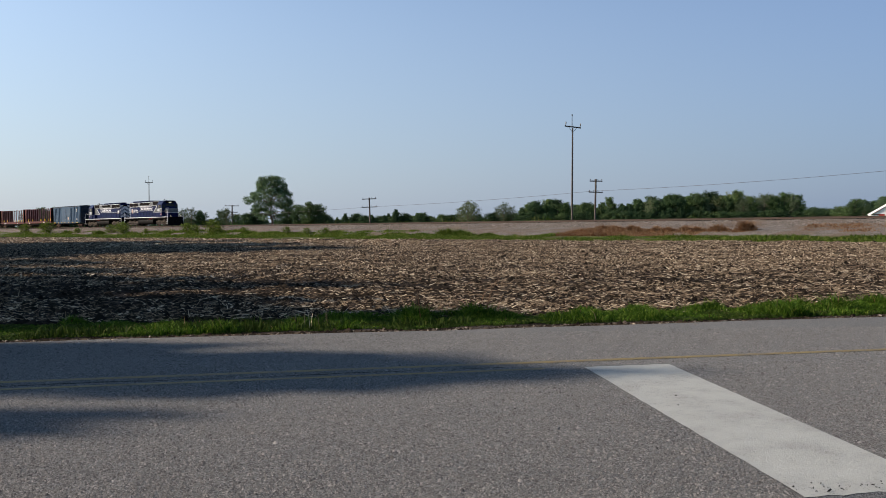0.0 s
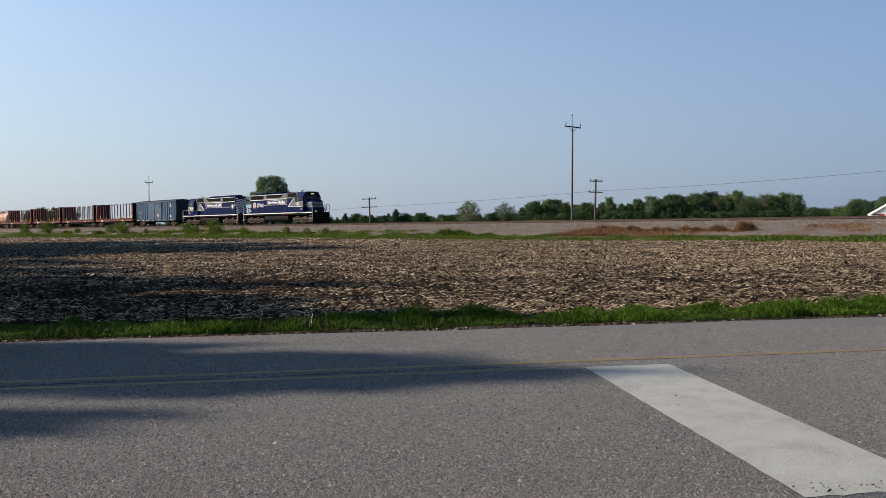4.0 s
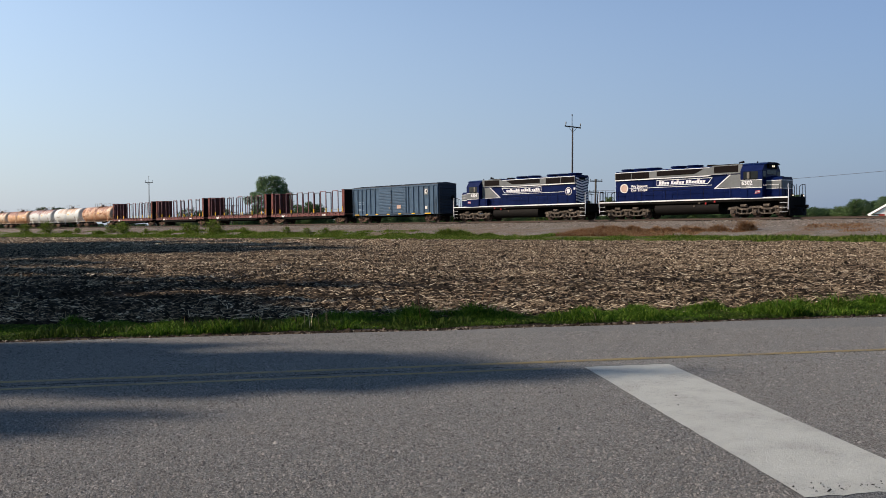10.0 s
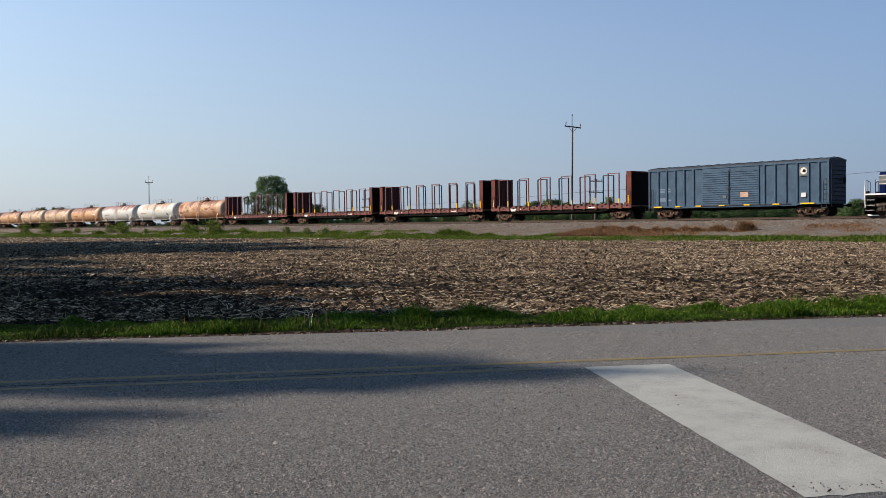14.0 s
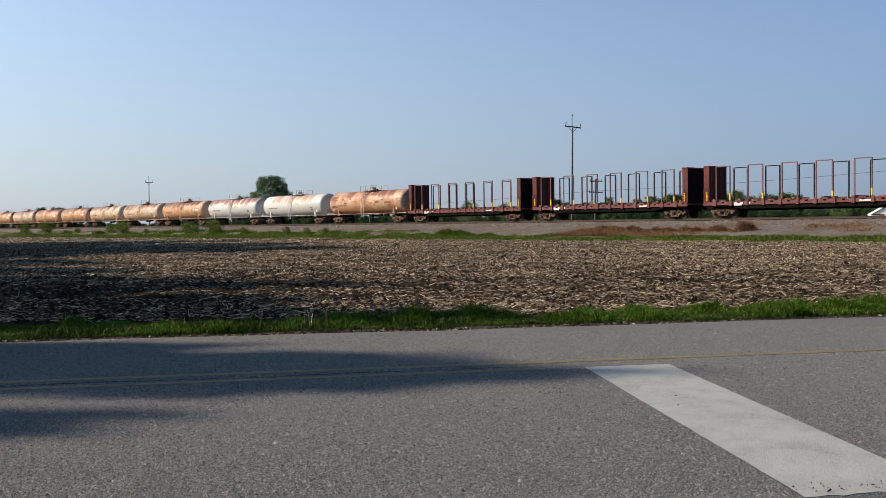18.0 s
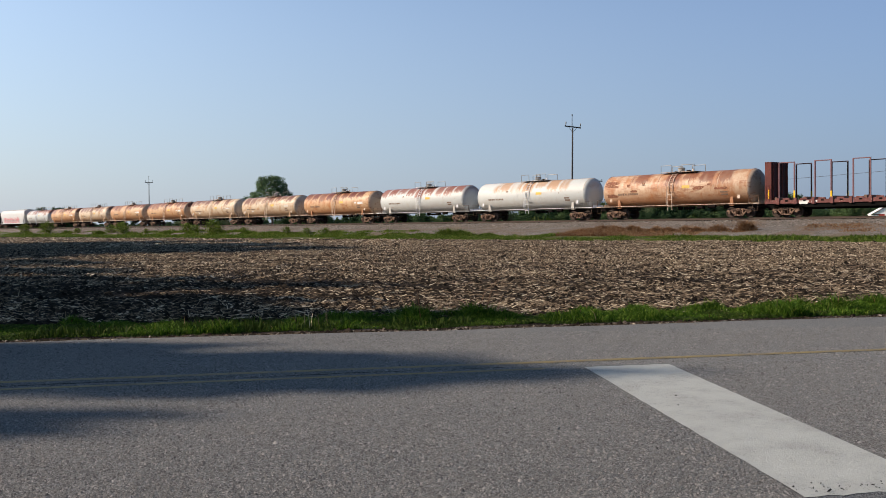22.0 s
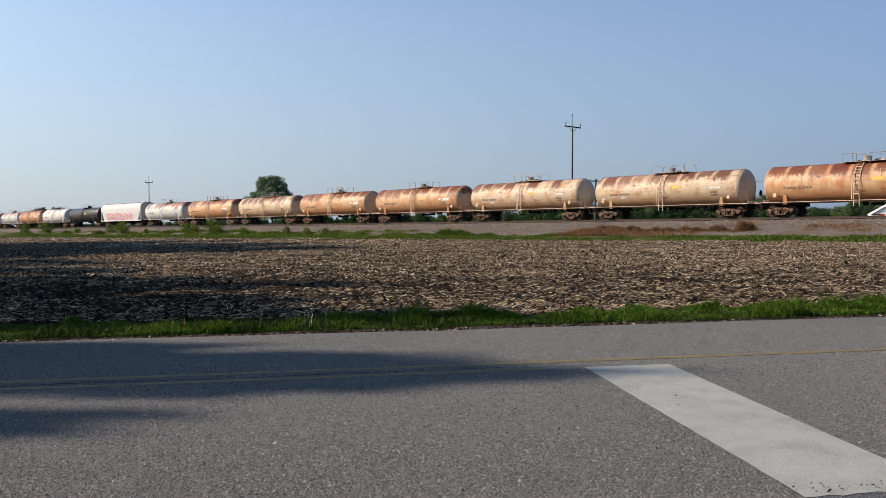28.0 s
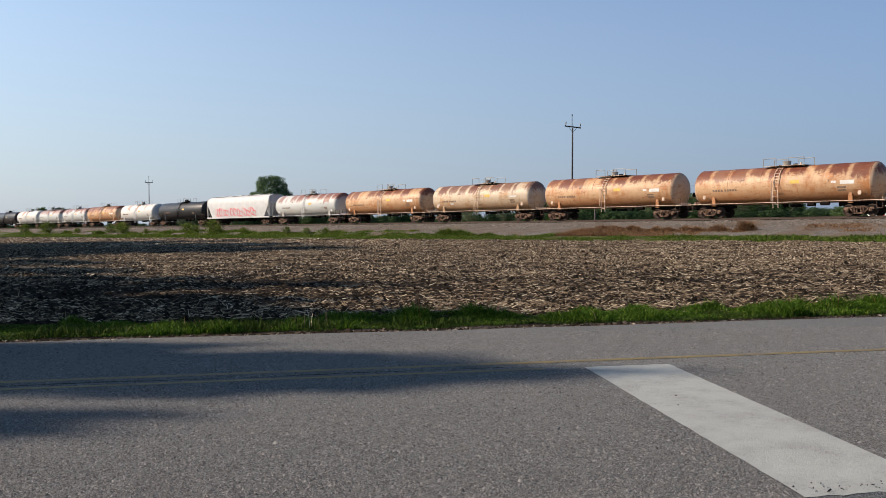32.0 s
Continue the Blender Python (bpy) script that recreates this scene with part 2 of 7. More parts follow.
M_FLAG = paint("faded_red_decal", (0.5, 0.12, 0.14), 0.5)
M_POLE = paint("weathered_pole_wood", (0.085, 0.076, 0.068), 0.9, worn=(0.16, 0.145, 0.13), wear=0.5, world_space=True)
M_POLEDARK = paint("dark_crossarm_wood", (0.035, 0.031, 0.028), 0.9, worn=(0.07, 0.06, 0.052), wear=0.55, world_space=True)
M_RED = paint("red_safety_paint", (0.45, 0.022, 0.025), 0.5)
M_WIRE = paint("wire", (0.05, 0.05, 0.05), 0.5)
M_INSUL = paint("insulator", (0.25, 0.24, 0.22), 0.3)
M_TIE = paint("creosote_tie", (0.022, 0.017, 0.014), 0.95, spec=0.05, worn=(0.05, 0.041, 0.034), wear=0.5)
M_BARNRED = paint("barn_red", (0.38, 0.055, 0.045), 0.7, world_space=True)
M_BARNROOF = paint("white_metal_roof", (0.75, 0.75, 0.74), 0.45, world_space=True)
M_BARK = paint("bark", (0.11, 0.085, 0.065), 0.9, scale=3)


def tank_paint(name, clean, stain, rust, top_amount, stain_amount):
    """Old tank paint: rust-orange staining in streaks, dark red rust in blocks along the top between the welds."""
    m, t, b = shader(name)
    vec = coords(t, random_shift=True)
    obj = t.nodes.new("ShaderNodeTexCoord").outputs["Object"]
    sep = node(t, "ShaderNodeSeparateXYZ", Vector=obj)
    streak = fbm(t, coords(t, (0.9, 0.9, 0.22), True), 2.3, 6.0, 0.66)
    cloud = fbm(t, vec, 0.75, 5.0, 0.6)
    fine = fbm(t, vec, 14.0, 4.0)
    # wash of rust, heavier in streaks
    wash = ramp(t, math_node(t, "ADD", math_node(t, "MULTIPLY", streak, 0.55), math_node(t, "MULTIPLY", cloud, 0.55)), 0.72 - 0.4 * stain_amount, 0.95 - 0.4 * stain_amount)
    col = mix(t, wash, clean, stain)
    col = mix(t, ramp(t, cloud, 0.55, 0.75), col, tuple(min(1, c * 1.18) for c in stain) if stain_amount > 0.5 else clean)
    pale = ramp(t, fbm(t, coords(t, (0.5, 1.0, 1.5), True), 1.1, 6.0, 0.7), 0.53, 0.66)
    col = mix(t, math_node(t, "MULTIPLY", pale, 0.6), col, tuple(min(0.7, c * 1.1) for c in clean))
    # old rust runs down and gathers on the belly; the heads are mixed towards grey
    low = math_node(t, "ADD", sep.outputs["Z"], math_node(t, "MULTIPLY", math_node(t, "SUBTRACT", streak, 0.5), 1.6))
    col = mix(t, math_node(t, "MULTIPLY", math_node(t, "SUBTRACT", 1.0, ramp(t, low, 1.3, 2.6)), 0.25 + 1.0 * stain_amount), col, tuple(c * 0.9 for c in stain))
    head = ramp(t, math_node(t, "ABSOLUTE", sep.outputs["X"]), 7.45, 7.65)
    col = mix(t, math_node(t, "MULTIPLY", head, 0.8), col, tuple(0.62 * c + 0.12 for c in clean))
    # blocks of bare rust on the upper flanks between the plate joints, each of its own depth
    ragged = fbm(t, coords(t, (1.6, 1.6, 0.9), True), 1.9, 6.0, 0.7)
    cx = node(t, "ShaderNodeSeparateXYZ", Vector=vec).outputs["X"]
    cell = math_node(t, "ADD", math_node(t, "MULTIPLY", cx, 0.58), math_node(t, "MULTIPLY", ragged, 0.34))
    wn = t.nodes.new("ShaderNodeTexWhiteNoise")
    wn.noise_dimensions = "1D"
    t.links.new(math_node(t, "FLOOR", cell), wn.inputs["W"])
    own = node(t, "ShaderNodeSeparateColor", Color=wn.outputs["Color"])
    drift = fbm(t, coords(t, (0.30, 0.05, 0.05), True), 1.0, 2.0, 0.5)
    there = ramp(t, math_node(t, "ADD", own.outputs[0], math_node(t, "MULTIPLY", math_node(t, "SUBTRACT", drift, 0.5), 2.2)), 0.80 - top_amount, 0.96 - top_amount)
    foot = math_node(t, "ADD", math_node(t, "MULTIPLY", own.outputs[1], 0.65), 2.98)
    k = math_node(t, "ADD", math_node(t, "SUBTRACT", sep.outputs["Z"], foot), math_node(t, "MULTIPLY", math_node(t, "SUBTRACT", ragged, 0.5), 1.7))
    k = math_node(t, "MULTIPLY", ramp(t, k, -0.24, 0.24), math_node(t, "ADD", 0.25, math_node(t, "MULTIPLY", ramp(t, math_node(t, "PINGPONG", cell, 0.5), 0.03, 0.16), 0.75)))
    k = math_node(t, "MULTIPLY", math_node(t, "MULTIPLY", k, there), math_node(t, "ADD", 0.78, math_node(t, "MULTIPLY", own.outputs[2], 0.2)))
    col = mix(t, k, col, rust)
    crown = ramp(t, math_node(t, "ADD", sep.outputs["Z"], math_node(t, "MULTIPLY", math_node(t, "SUBTRACT", ragged, 0.5), 0.5)), 4.10, 4.20)
    col = mix(t, math_node(t, "MULTIPLY", crown, min(0.7, top_amount)), col, rust)
    # smears of brown drawn out along the shell, small chips and grime
    smear = ramp(t, fbm(t, coords(t, (0.42, 1.3, 1.9), True), 1.7, 7.0, 0.72), 0.58 - 0.08 * stain_amount, 0.68 - 0.06 * stain_amount)
    col = mix(t, math_node(t, "MULTIPLY", smear, 0.35 + 0.45 * stain_amount), col, tuple(0.5 * (a + c) for a, c in zip(stain, rust)))
    chips = ramp(t, fbm(t, vec, 4.5, 8.0, 0.78), 0.59, 0.68)
    col = mix(t, math_node(t, "MULTIPLY", chips, 0.55), col, rust)
    col = mix(t, math_node(t, "MULTIPLY", ramp(t, fine, 0.5, 0.8), 0.25), col, tuple(c * 0.6 for c in stain))
    t.links.new(col, b.inputs["Base Color"])
    b.inputs["Roughness"].default_value = 0.5
    b.inputs["Specular IOR Level"].default_value = 0.3
    bump(t, b, fine, 0.12, 0.01)
    return m


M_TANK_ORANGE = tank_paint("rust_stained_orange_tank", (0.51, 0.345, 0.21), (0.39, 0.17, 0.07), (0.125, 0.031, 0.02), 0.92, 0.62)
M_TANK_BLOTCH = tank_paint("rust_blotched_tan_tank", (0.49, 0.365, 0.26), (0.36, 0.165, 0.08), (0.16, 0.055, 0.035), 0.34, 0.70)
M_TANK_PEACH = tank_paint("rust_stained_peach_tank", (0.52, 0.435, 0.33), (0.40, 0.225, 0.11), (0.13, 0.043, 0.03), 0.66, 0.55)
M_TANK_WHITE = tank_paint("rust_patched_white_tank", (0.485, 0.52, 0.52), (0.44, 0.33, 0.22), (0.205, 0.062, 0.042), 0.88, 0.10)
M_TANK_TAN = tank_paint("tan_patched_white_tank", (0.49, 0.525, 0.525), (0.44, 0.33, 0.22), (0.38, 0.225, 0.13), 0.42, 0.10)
M_TANK_CLEAN = tank_paint("plain_white_tank", (0.56, 0.565, 0.55), (0.47, 0.40, 0.31), (0.4, 0.2, 0.13), 0.0, 0.02)

# ---------------------------------------------------------------- plan of the railway line
RAIL_ANGLE = -48.28           # heading of the line, degrees from the x axis
RD = Vector((math.cos(radians(RAIL_ANGLE)), math.sin(radians(RAIL_ANGLE)), 0))
RN = Vector((-RD.y, RD.x, 0))
RAIL_AWAY = 71.06             # from the camera to the line's middle
RAIL_Z = 1.54                 # top of the rails
SPEED = 11.673                # metres a second


def on_line(s, l, z=0.0):
    p = RD * s + RN * (RAIL_AWAY + l)
    return Vector((p.x, p.y, z))


def line_xy(s, l):
    s, l = np.asarray(s, float), np.asarray(l, float)
    return RD.x * s + RN.x * (RAIL_AWAY + l), RD.y * s + RN.y * (RAIL_AWAY + l)


# ground profile across the line: distance from the line's middle, height
PROFILE_L = np.array([-3000, -200, -22, -17.5, -13.5, -10.5, -7.5, -5.0, -3.4, -2.2, -1.6, 1.6, 2.4, 4.5, 8, 12, 40, 300, 4000], float)
PROFILE_Z = np.array([-0.06, -0.06, -0.06, -0.04, 0.10, 0.30, 0.52, 0.78, 1.0, 1.20, 1.22, 1.22, 1.05, 0.55, 0.3, 0.1, -0.1, -0.3, -0.3], float)


def ground_z(l):
    return np.interp(l, PROFILE_L, PROFILE_Z)


# ballast and bank over it
bl = np.array([-12.5, -10.5, -9.0, -7.5, -6.2, -5.0, -4.2, -3.2, -2.5, -1.9, -1.5, 1.5, 1.9, 2.8, 4.0])
bz = np.array([0.04, 0.44, 0.56, 0.67, 0.77, 0.88, 0.98, 1.10, 1.225, 1.27, 1.275, 1.275, 1.27, 1.03, 0.60])


def bank_z(l):
    """Height of the bank's surface, ballast included."""
    return np.where((l > bl[0]) & (l < bl[-1]), np.maximum(np.interp(l, bl, bz), ground_z(l)), ground_z(l))


# ---------------------------------------------------------------- ground, road, field materials
def ground_paint():
    m, t, b = shader("rough_grass_ground")
    vec = coords(t, world_space=True)
    big, mid, fine = fbm(t, vec, 0.035), fbm(t, vec, 0.6, 5.0), fbm(t, vec, 9.0, 5.0)
    col = mix(t, ramp(t, mid, 0.35, 0.65), (0.045, 0.07, 0.018), (0.09, 0.10, 0.035))
    col = mix(t, ramp(t, big, 0.45, 0.65), col, (0.15, 0.12, 0.07))
    col = mix(t, ramp(t, fine, 0.45, 0.75), col, (0.03, 0.035, 0.015))
    t.links.new(col, b.inputs["Base Color"])
    b.inputs["Roughness"].default_value = 0.95
    b.inputs["Specular IOR Level"].default_value = 0.1
    bump(t, b, fine, 0.8, 0.1)
    return m


def asphalt_paint():
    """Chip-seal asphalt: pale chips in dark binder, wheel-track polish and stains."""
    m, t, b = shader("chip_seal_asphalt")
    vec = coords(t, world_space=True)
    fine = fbm(t, vec, 150.0, 3.0)
    grit = fbm(t, vec, 70.0, 6.0, 0.8)
    mid = fbm(t, vec, 16.0, 5.0, 0.7)
    big = fbm(t, coords(t, (0.5, 1.3, 1), world_space=True), 0.8, 5.0)
    col = mix(t, ramp(t, grit, 0.38, 0.62), (0.046, 0.049, 0.051), (0.248, 0.262, 0.268))
    col = mix(t, math_node(t, "MULTIPLY", ramp(t, mid, 0.42, 0.68), 0.30), col, (0.088, 0.094, 0.098))
    col = mix(t, math_node(t, "MULTIPLY", ramp(t, big, 0.35, 0.7), 0.15), col, (0.20, 0.196, 0.186))
    pits = ramp(t, fbm(t, vec, 34.0, 5.0, 0.78), 0.58, 0.63)
    col = mix(t, math_node(t, "MULTIPLY", pits, 0.7), col, (0.022, 0.022, 0.022))
    t.links.new(col, b.inputs["Base Color"])
    b.inputs["Roughness"].default_value = 0.95
    b.inputs["Specular IOR Level"].default_value = 0.12
    bump(t, b, math_node(t, "ADD", math_node(t, "ADD", grit, fine), math_node(t, "SUBTRACT", mid, pits)), 0.7, 0.006)
    return m


def marking_paint(name, colour, gone):
    """Road marking on coarse chips, worn through in specks."""
    m, t, b = shader(name)
    vec = coords(t, world_space=True)
    n1, n2 = fbm(t, vec, 90.0, 4.0, 0.7), fbm(t, vec, 2.2, 5.0, 0.7)
    col = mix(t, ramp(t, n2, 0.3, 0.75), colour, tuple(c * 0.8 for c in colour))
    w = ramp(t, math_node(t, "ADD", math_node(t, "MULTIPLY", n1, 0.7), math_node(t, "MULTIPLY", n2, 0.3)), gone, gone + 0.12)
    col = mix(t, w, col, (0.10, 0.095, 0.088))
    t.links.new(col, b.inputs["Base Color"])
    b.inputs["Roughness"].default_value = 0.7
    bump(t, b, math_node(t, "ADD", n1, fbm(t, vec, 35.0, 4.0, 0.7)), 0.8, 0.008)
    return m


def soil_paint():
    """Dark tilled soil strewn with chopped straw, in drawn-out flecks along the rows."""
    m, t, b = shader("tilled_soil_with_straw")
    vec = coords(t, world_space=True)
    rows = fbm(t, coords(t, (0.55, 1.7, 1), world_space=True), 3.2, 6.0, 0.72)
    fleck = fbm(t, coords(t, (1.0, 2.6, 1), world_space=True), 11.0, 5.0, 0.75)
    big = fbm(t, coords(t, (0.03, 0.10, 1), world_space=True), 1.0, 3.0)
    clod = fbm(t, vec, 6.0, 6.0, 0.7)
    col = mix(t, ramp(t, clod, 0.3, 0.7), (0.008, 0.0065, 0.005), (0.028, 0.021, 0.016))
    f = math_node(t, "ADD", math_node(t, "MULTIPLY", fleck, 0.6), math_node(t, "MULTIPLY", rows, 0.4))
    f = math_node(t, "ADD", f, math_node(t, "MULTIPLY", math_node(t, "SUBTRACT", big, 0.5), 0.18))
    across = node(t, "ShaderNodeSeparateXYZ", Vector=vec).outputs["X"]
    f = math_node(t, "ADD", f, math_node(t, "MULTIPLY", ramp(t, across, -15.0, 25.0), 0.04))
    f = math_node(t, "ADD", f, math_node(t, "MULTIPLY", math_node(t, "SUBTRACT", ramp(t, node(t, "ShaderNodeSeparateXYZ", Vector=vec).outputs["Y"], 14.0, 30.0), 1.0), 0.04))
    col = mix(t, ramp(t, f, 0.515, 0.56), col, (0.17, 0.125, 0.085))
    t.links.new(col, b.inputs["Base Color"])
    b.inputs["Roughness"].default_value = 0.95
    b.inputs["Specular IOR Level"].default_value = 0.1
    bump(t, b, math_node(t, "ADD", clod, fleck), 0.9, 0.05)
    return m


def island_paint(name, a, c, d, rough=0.8, through_light=0.0, by_object=False):
    """For strewn pieces: each joined piece takes its own shade."""
    m, t, b = shader(name)
    g = t.nodes.new("ShaderNodeNewGeometry")
    r = g.outputs["Random Per Island"]
    col = mix(t, ramp(t, r, 0.0, 0.6), a, c)
    col = mix(t, ramp(t, r, 0.7, 1.0), col, d)
    n = fbm(t, g.outputs["Position"], 6.0, 3.0)
    col = mix(t, math_node(t, "MULTIPLY", n, 0.5), col, tuple(x * 0.55 for x in a))
    if by_object:
        own = t.nodes.new("ShaderNodeObjectInfo").outputs["Random"]
        col = mix(t, math_node(t, "MULTIPLY", math_node(t, "SUBTRACT", 1.0, ramp(t, own, 0.0, 0.45)), 0.55), col, tuple(x * 0.55 for x in a))
        col = mix(t, math_node(t, "MULTIPLY", ramp(t, own, 0.6, 1.0), 0.6), col, (d[0] * 1.05, d[1] * 1.0, d[2] * 0.85))
    t.links.new(col, b.inputs["Base Color"])
    b.inputs["Roughness"].default_value = rough
    b.inputs["Specular IOR Level"].default_value = 0.07
    if through_light:
        tr = node(t, "ShaderNodeBsdfTranslucent", Color=col)
        ms = node(t, "ShaderNodeMixShader", Fac=through_light)
        t.links.new(b.outputs[0], ms.inputs[1])
        t.links.new(tr.outputs[0], ms.inputs[2])
        t.links.new(ms.outputs[0], t.nodes["Material Output"].inputs["Surface"])
    return m


def ballast_paint():
    m, t, b = shader("grey_ballast_stone")
    vec = coords(t, world_space=True)
    st = node(t, "ShaderNodeTexVoronoi", Vector=vec, Scale=15.0)
    cell = node(t, "ShaderNodeSeparateColor", Color=st.outputs["Color"])
    big, mid = fbm(t, vec, 0.25, 5.0), fbm(t, vec, 2.5, 5.0)
    col = mix(t, cell.outputs[0], (0.075, 0.071, 0.066), (0.30, 0.28, 0.258))
    col = mix(t, math_node(t, "MULTIPLY", ramp(t, big, 0.38, 0.58), 0.65), col, (0.15, 0.108, 0.08))
    col = mix(t, math_node(t, "MULTIPLY", ramp(t, mid, 0.5, 0.75), 0.5), col, (0.09, 0.078, 0.066))
    t.links.new(col, b.inputs["Base Color"])
    b.inputs["Roughness"].default_value = 0.9
    b.inputs["Specular IOR Level"].default_value = 0.1
    bump(t, b, st.outputs["Distance"], 1.0, 0.08)
    return m


M_GROUND = ground_paint()
M_ASPHALT = asphalt_paint()
M_TAR = paint("dark_tar", (0.02, 0.02, 0.021), 0.8, var=0.3, world_space=True, spec=0.1)
M_BAR = marking_paint("white_stop_bar", (0.352, 0.378, 0.366), 0.54)
M_YLINE = marking_paint("faded_yellow_line", (0.215, 0.165, 0.055), 0.475)
M_SOIL = soil_paint()
M_EARTH = paint("shade_deepened_earth", (0.028, 0.022, 0.017), 0.95, worn=(0.075, 0.06, 0.048), wear=0.62, scale=4.0, var=0.4, grain=60, bumps=0.8, world_space=True)
M_BALLAST = ballast_paint()
M_STRAW = island_paint("corn_straw", (0.030, 0.022, 0.015), (0.28, 0.212, 0.145), (0.80, 0.70, 0.53))
M_CHIP = island_paint("road_chip_stone", (0.087, 0.089, 0.091), (0.193, 0.195, 0.197), (0.334, 0.335, 0.334), 0.9)
M_GRIT = island_paint("roadside_grit", (0.05, 0.035, 0.026), (0.14, 0.115, 0.095), (0.42, 0.38, 0.33), 0.9)
M_CLOD = island_paint("soil_clod", (0.008, 0.0062, 0.005), (0.022, 0.017, 0.0125), (0.055, 0.041, 0.029), 0.95)
M_GRASS = island_paint("green_grass", (0.022, 0.062, 0.007), (0.078, 0.168, 0.016), (0.21, 0.30, 0.05), 0.6, 0.3)
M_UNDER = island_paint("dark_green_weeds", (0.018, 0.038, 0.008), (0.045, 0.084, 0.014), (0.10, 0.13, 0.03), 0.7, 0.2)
M_DRYGRASS = island_paint("dry_brown_grass", (0.17, 0.09, 0.048), (0.27, 0.155, 0.085), (0.44, 0.33, 0.21), 0.8, 0.25)
M_WEED = island_paint("weedy_grass", (0.045, 0.088, 0.012), (0.125, 0.195, 0.028), (0.27, 0.29, 0.085), 0.7, 0.3)
M_DITCH = island_paint("rough_green_grass", (0.036, 0.076, 0.011), (0.10, 0.17, 0.023), (0.27, 0.29, 0.09), 0.7, 0.3)
M_STONE = island_paint("ballast_stones", (0.10, 0.091, 0.084), (0.215, 0.195, 0.178), (0.38, 0.345, 0.32))
# distance haze is mixed into the leaf colours of A, OAK and B
M_LEAF_A = island_paint("deep_green_leaves", (0.032, 0.070, 0.034), (0.055, 0.108, 0.048), (0.095, 0.155, 0.068), 0.6, 0.2, True)
M_LEAF_OAK = island_paint("haze_paled_oak_leaves", (0.072, 0.135, 0.070), (0.118, 0.20, 0.10), (0.19, 0.27, 0.14), 0.6, 0.3)
M_LEAF_B = island_paint("spring_green_leaves", (0.055, 0.112, 0.045), (0.088, 0.162, 0.062), (0.135, 0.21, 0.085), 0.6, 0.3, True)
M_LEAF_C = island_paint("grey_green_leaves", (0.085, 0.125, 0.075), (0.125, 0.178, 0.100), (0.18, 0.23, 0.135), 0.6, 0.3, True)

# ---------------------------------------------------------------- ground sheet, one to the horizon
gs = np.array([-4500, -2500, -1200, -700, -500, -400, -320, -260, -200, -150, -110, -80, -50, -20, 10, 40, 80, 150, 300, 700, 1500, 4000], float)
GS, GL = np.meshgrid(gs, PROFILE_L, indexing="ij")
gx, gy = line_xy(GS, GL)
gz = ground_z(GL)
sheet("ground", np.stack([gx.ravel(), gy.ravel(), gz.ravel()], 1), grid_faces(len(gs), len(PROFILE_L)), M_GROUND,
      "wide flat ground of rough grass and bare farmland", "ground")

# ---------------------------------------------------------------- road
def road_far(x):
    return 12.42 + 0.128 * x


def road_mid(x):
    return 9.13 + 0.1435 * x


def road_near(x):
    return 4.15 + 0.137 * x


xs = np.arange(-150, 150.1, 0.5)
cols = []
for k, (fn, dz) in enumerate(((road_near, -0.075), (road_near, 0.0), (road_mid, 0.02), (road_far, 0.0), (road_far, -0.075))):
    side = {0: -0.02, 4: 0.02}.get(k, 0.0)
    src = 1 if k == 0 else 3 if k == 4 else k
    wob = (value_noise(xs * 0.9, xs * 0 + src, 3) * 0.05 + value_noise(xs * 0.2, xs * 0 + src, 5) * 0.08) * (k != 2)
    cols.append(np.stack([xs, fn(xs) + wob + side, np.full_like(xs, dz)], 1))
rv = np.stack(cols, 1).reshape(-1, 3)
sheet("road", rv, grid_faces(len(xs), 5), M_ASPHALT, "grey chip-seal asphalt country road with worn edges", "road")


# bare earth and grit between asphalt and grass; colour deepened for the grass's shadow
sx = np.arange(-150, 150.1, 0.25)
sv = []
for k, off in enumerate((-0.25, 0.05, 0.35, 0.7, 1.3)):
    sv.append(np.stack([sx, road_far(sx) + off, -0.035 + (0.02 * value_noise(sx * 2.1, sx * 0 + k, 7) - 0.01 if k else -0.04 + 0 * sx)], 1))
sheet("road_shoulder", np.stack(sv, 1).reshape(-1, 3), grid_faces(len(sx), 5), M_EARTH, "dark earth and grit along the road's edge, deepened for the grass's shade", "shoulder")


def road_z(x, y):
    m = road_mid(x)
    return np.where(y < m, 0.02 * (y - road_near(x)) / (m - road_near(x)), 0.02 * (road_far(x) - y) / (road_far(x) - m))


def marking(name, x0, x1, low, high, material, label, step=0.25, thick=0.004):
    """A strip of paint that follows the road between two lines y = low(x) and y = high(x)."""
    x = np.arange(x0, x1 + 1e-6, step)
    rows = []
    for u in (0.0, 0.5, 1.0):
        y = low(x) + (high(x) - low(x)) * u
        rows.append(np.stack([x, y, road_z(x, y) + thick], 1))
    v = np.stack(rows, 1).reshape(-1, 3)
    return sheet(name, v, grid_faces(len(x), 3), material, label, "road marking")


marking("centre_line_far", -150, 150, lambda x: road_mid(x) - 0.06, lambda x: road_mid(x) + 0.06, M_YLINE, "faded yellow centre line on the road")
marking("centre_line_near", -150, 1.2, lambda x: road_mid(x) - 0.45, lambda x: road_mid(x) - 0.36, M_YLINE, "faded second yellow line beside the centre line")
def joint_low(x):
    return road_mid(x) - 0.235 + 0.035 * value_noise(x * 1.7, x * 0, 61) + 0.02 * value_noise(x * 6.0, x * 0, 62)


marking("centre_joint", -60, 0.6, joint_low, lambda x: joint_low(x) + 0.012 + 0.03 * np.clip(value_noise(x * 2.3, x * 0 + 5, 63) + 0.3, 0, 1), M_TAR, "dark cracked joint along the middle of the road", 0.06, 0.003)
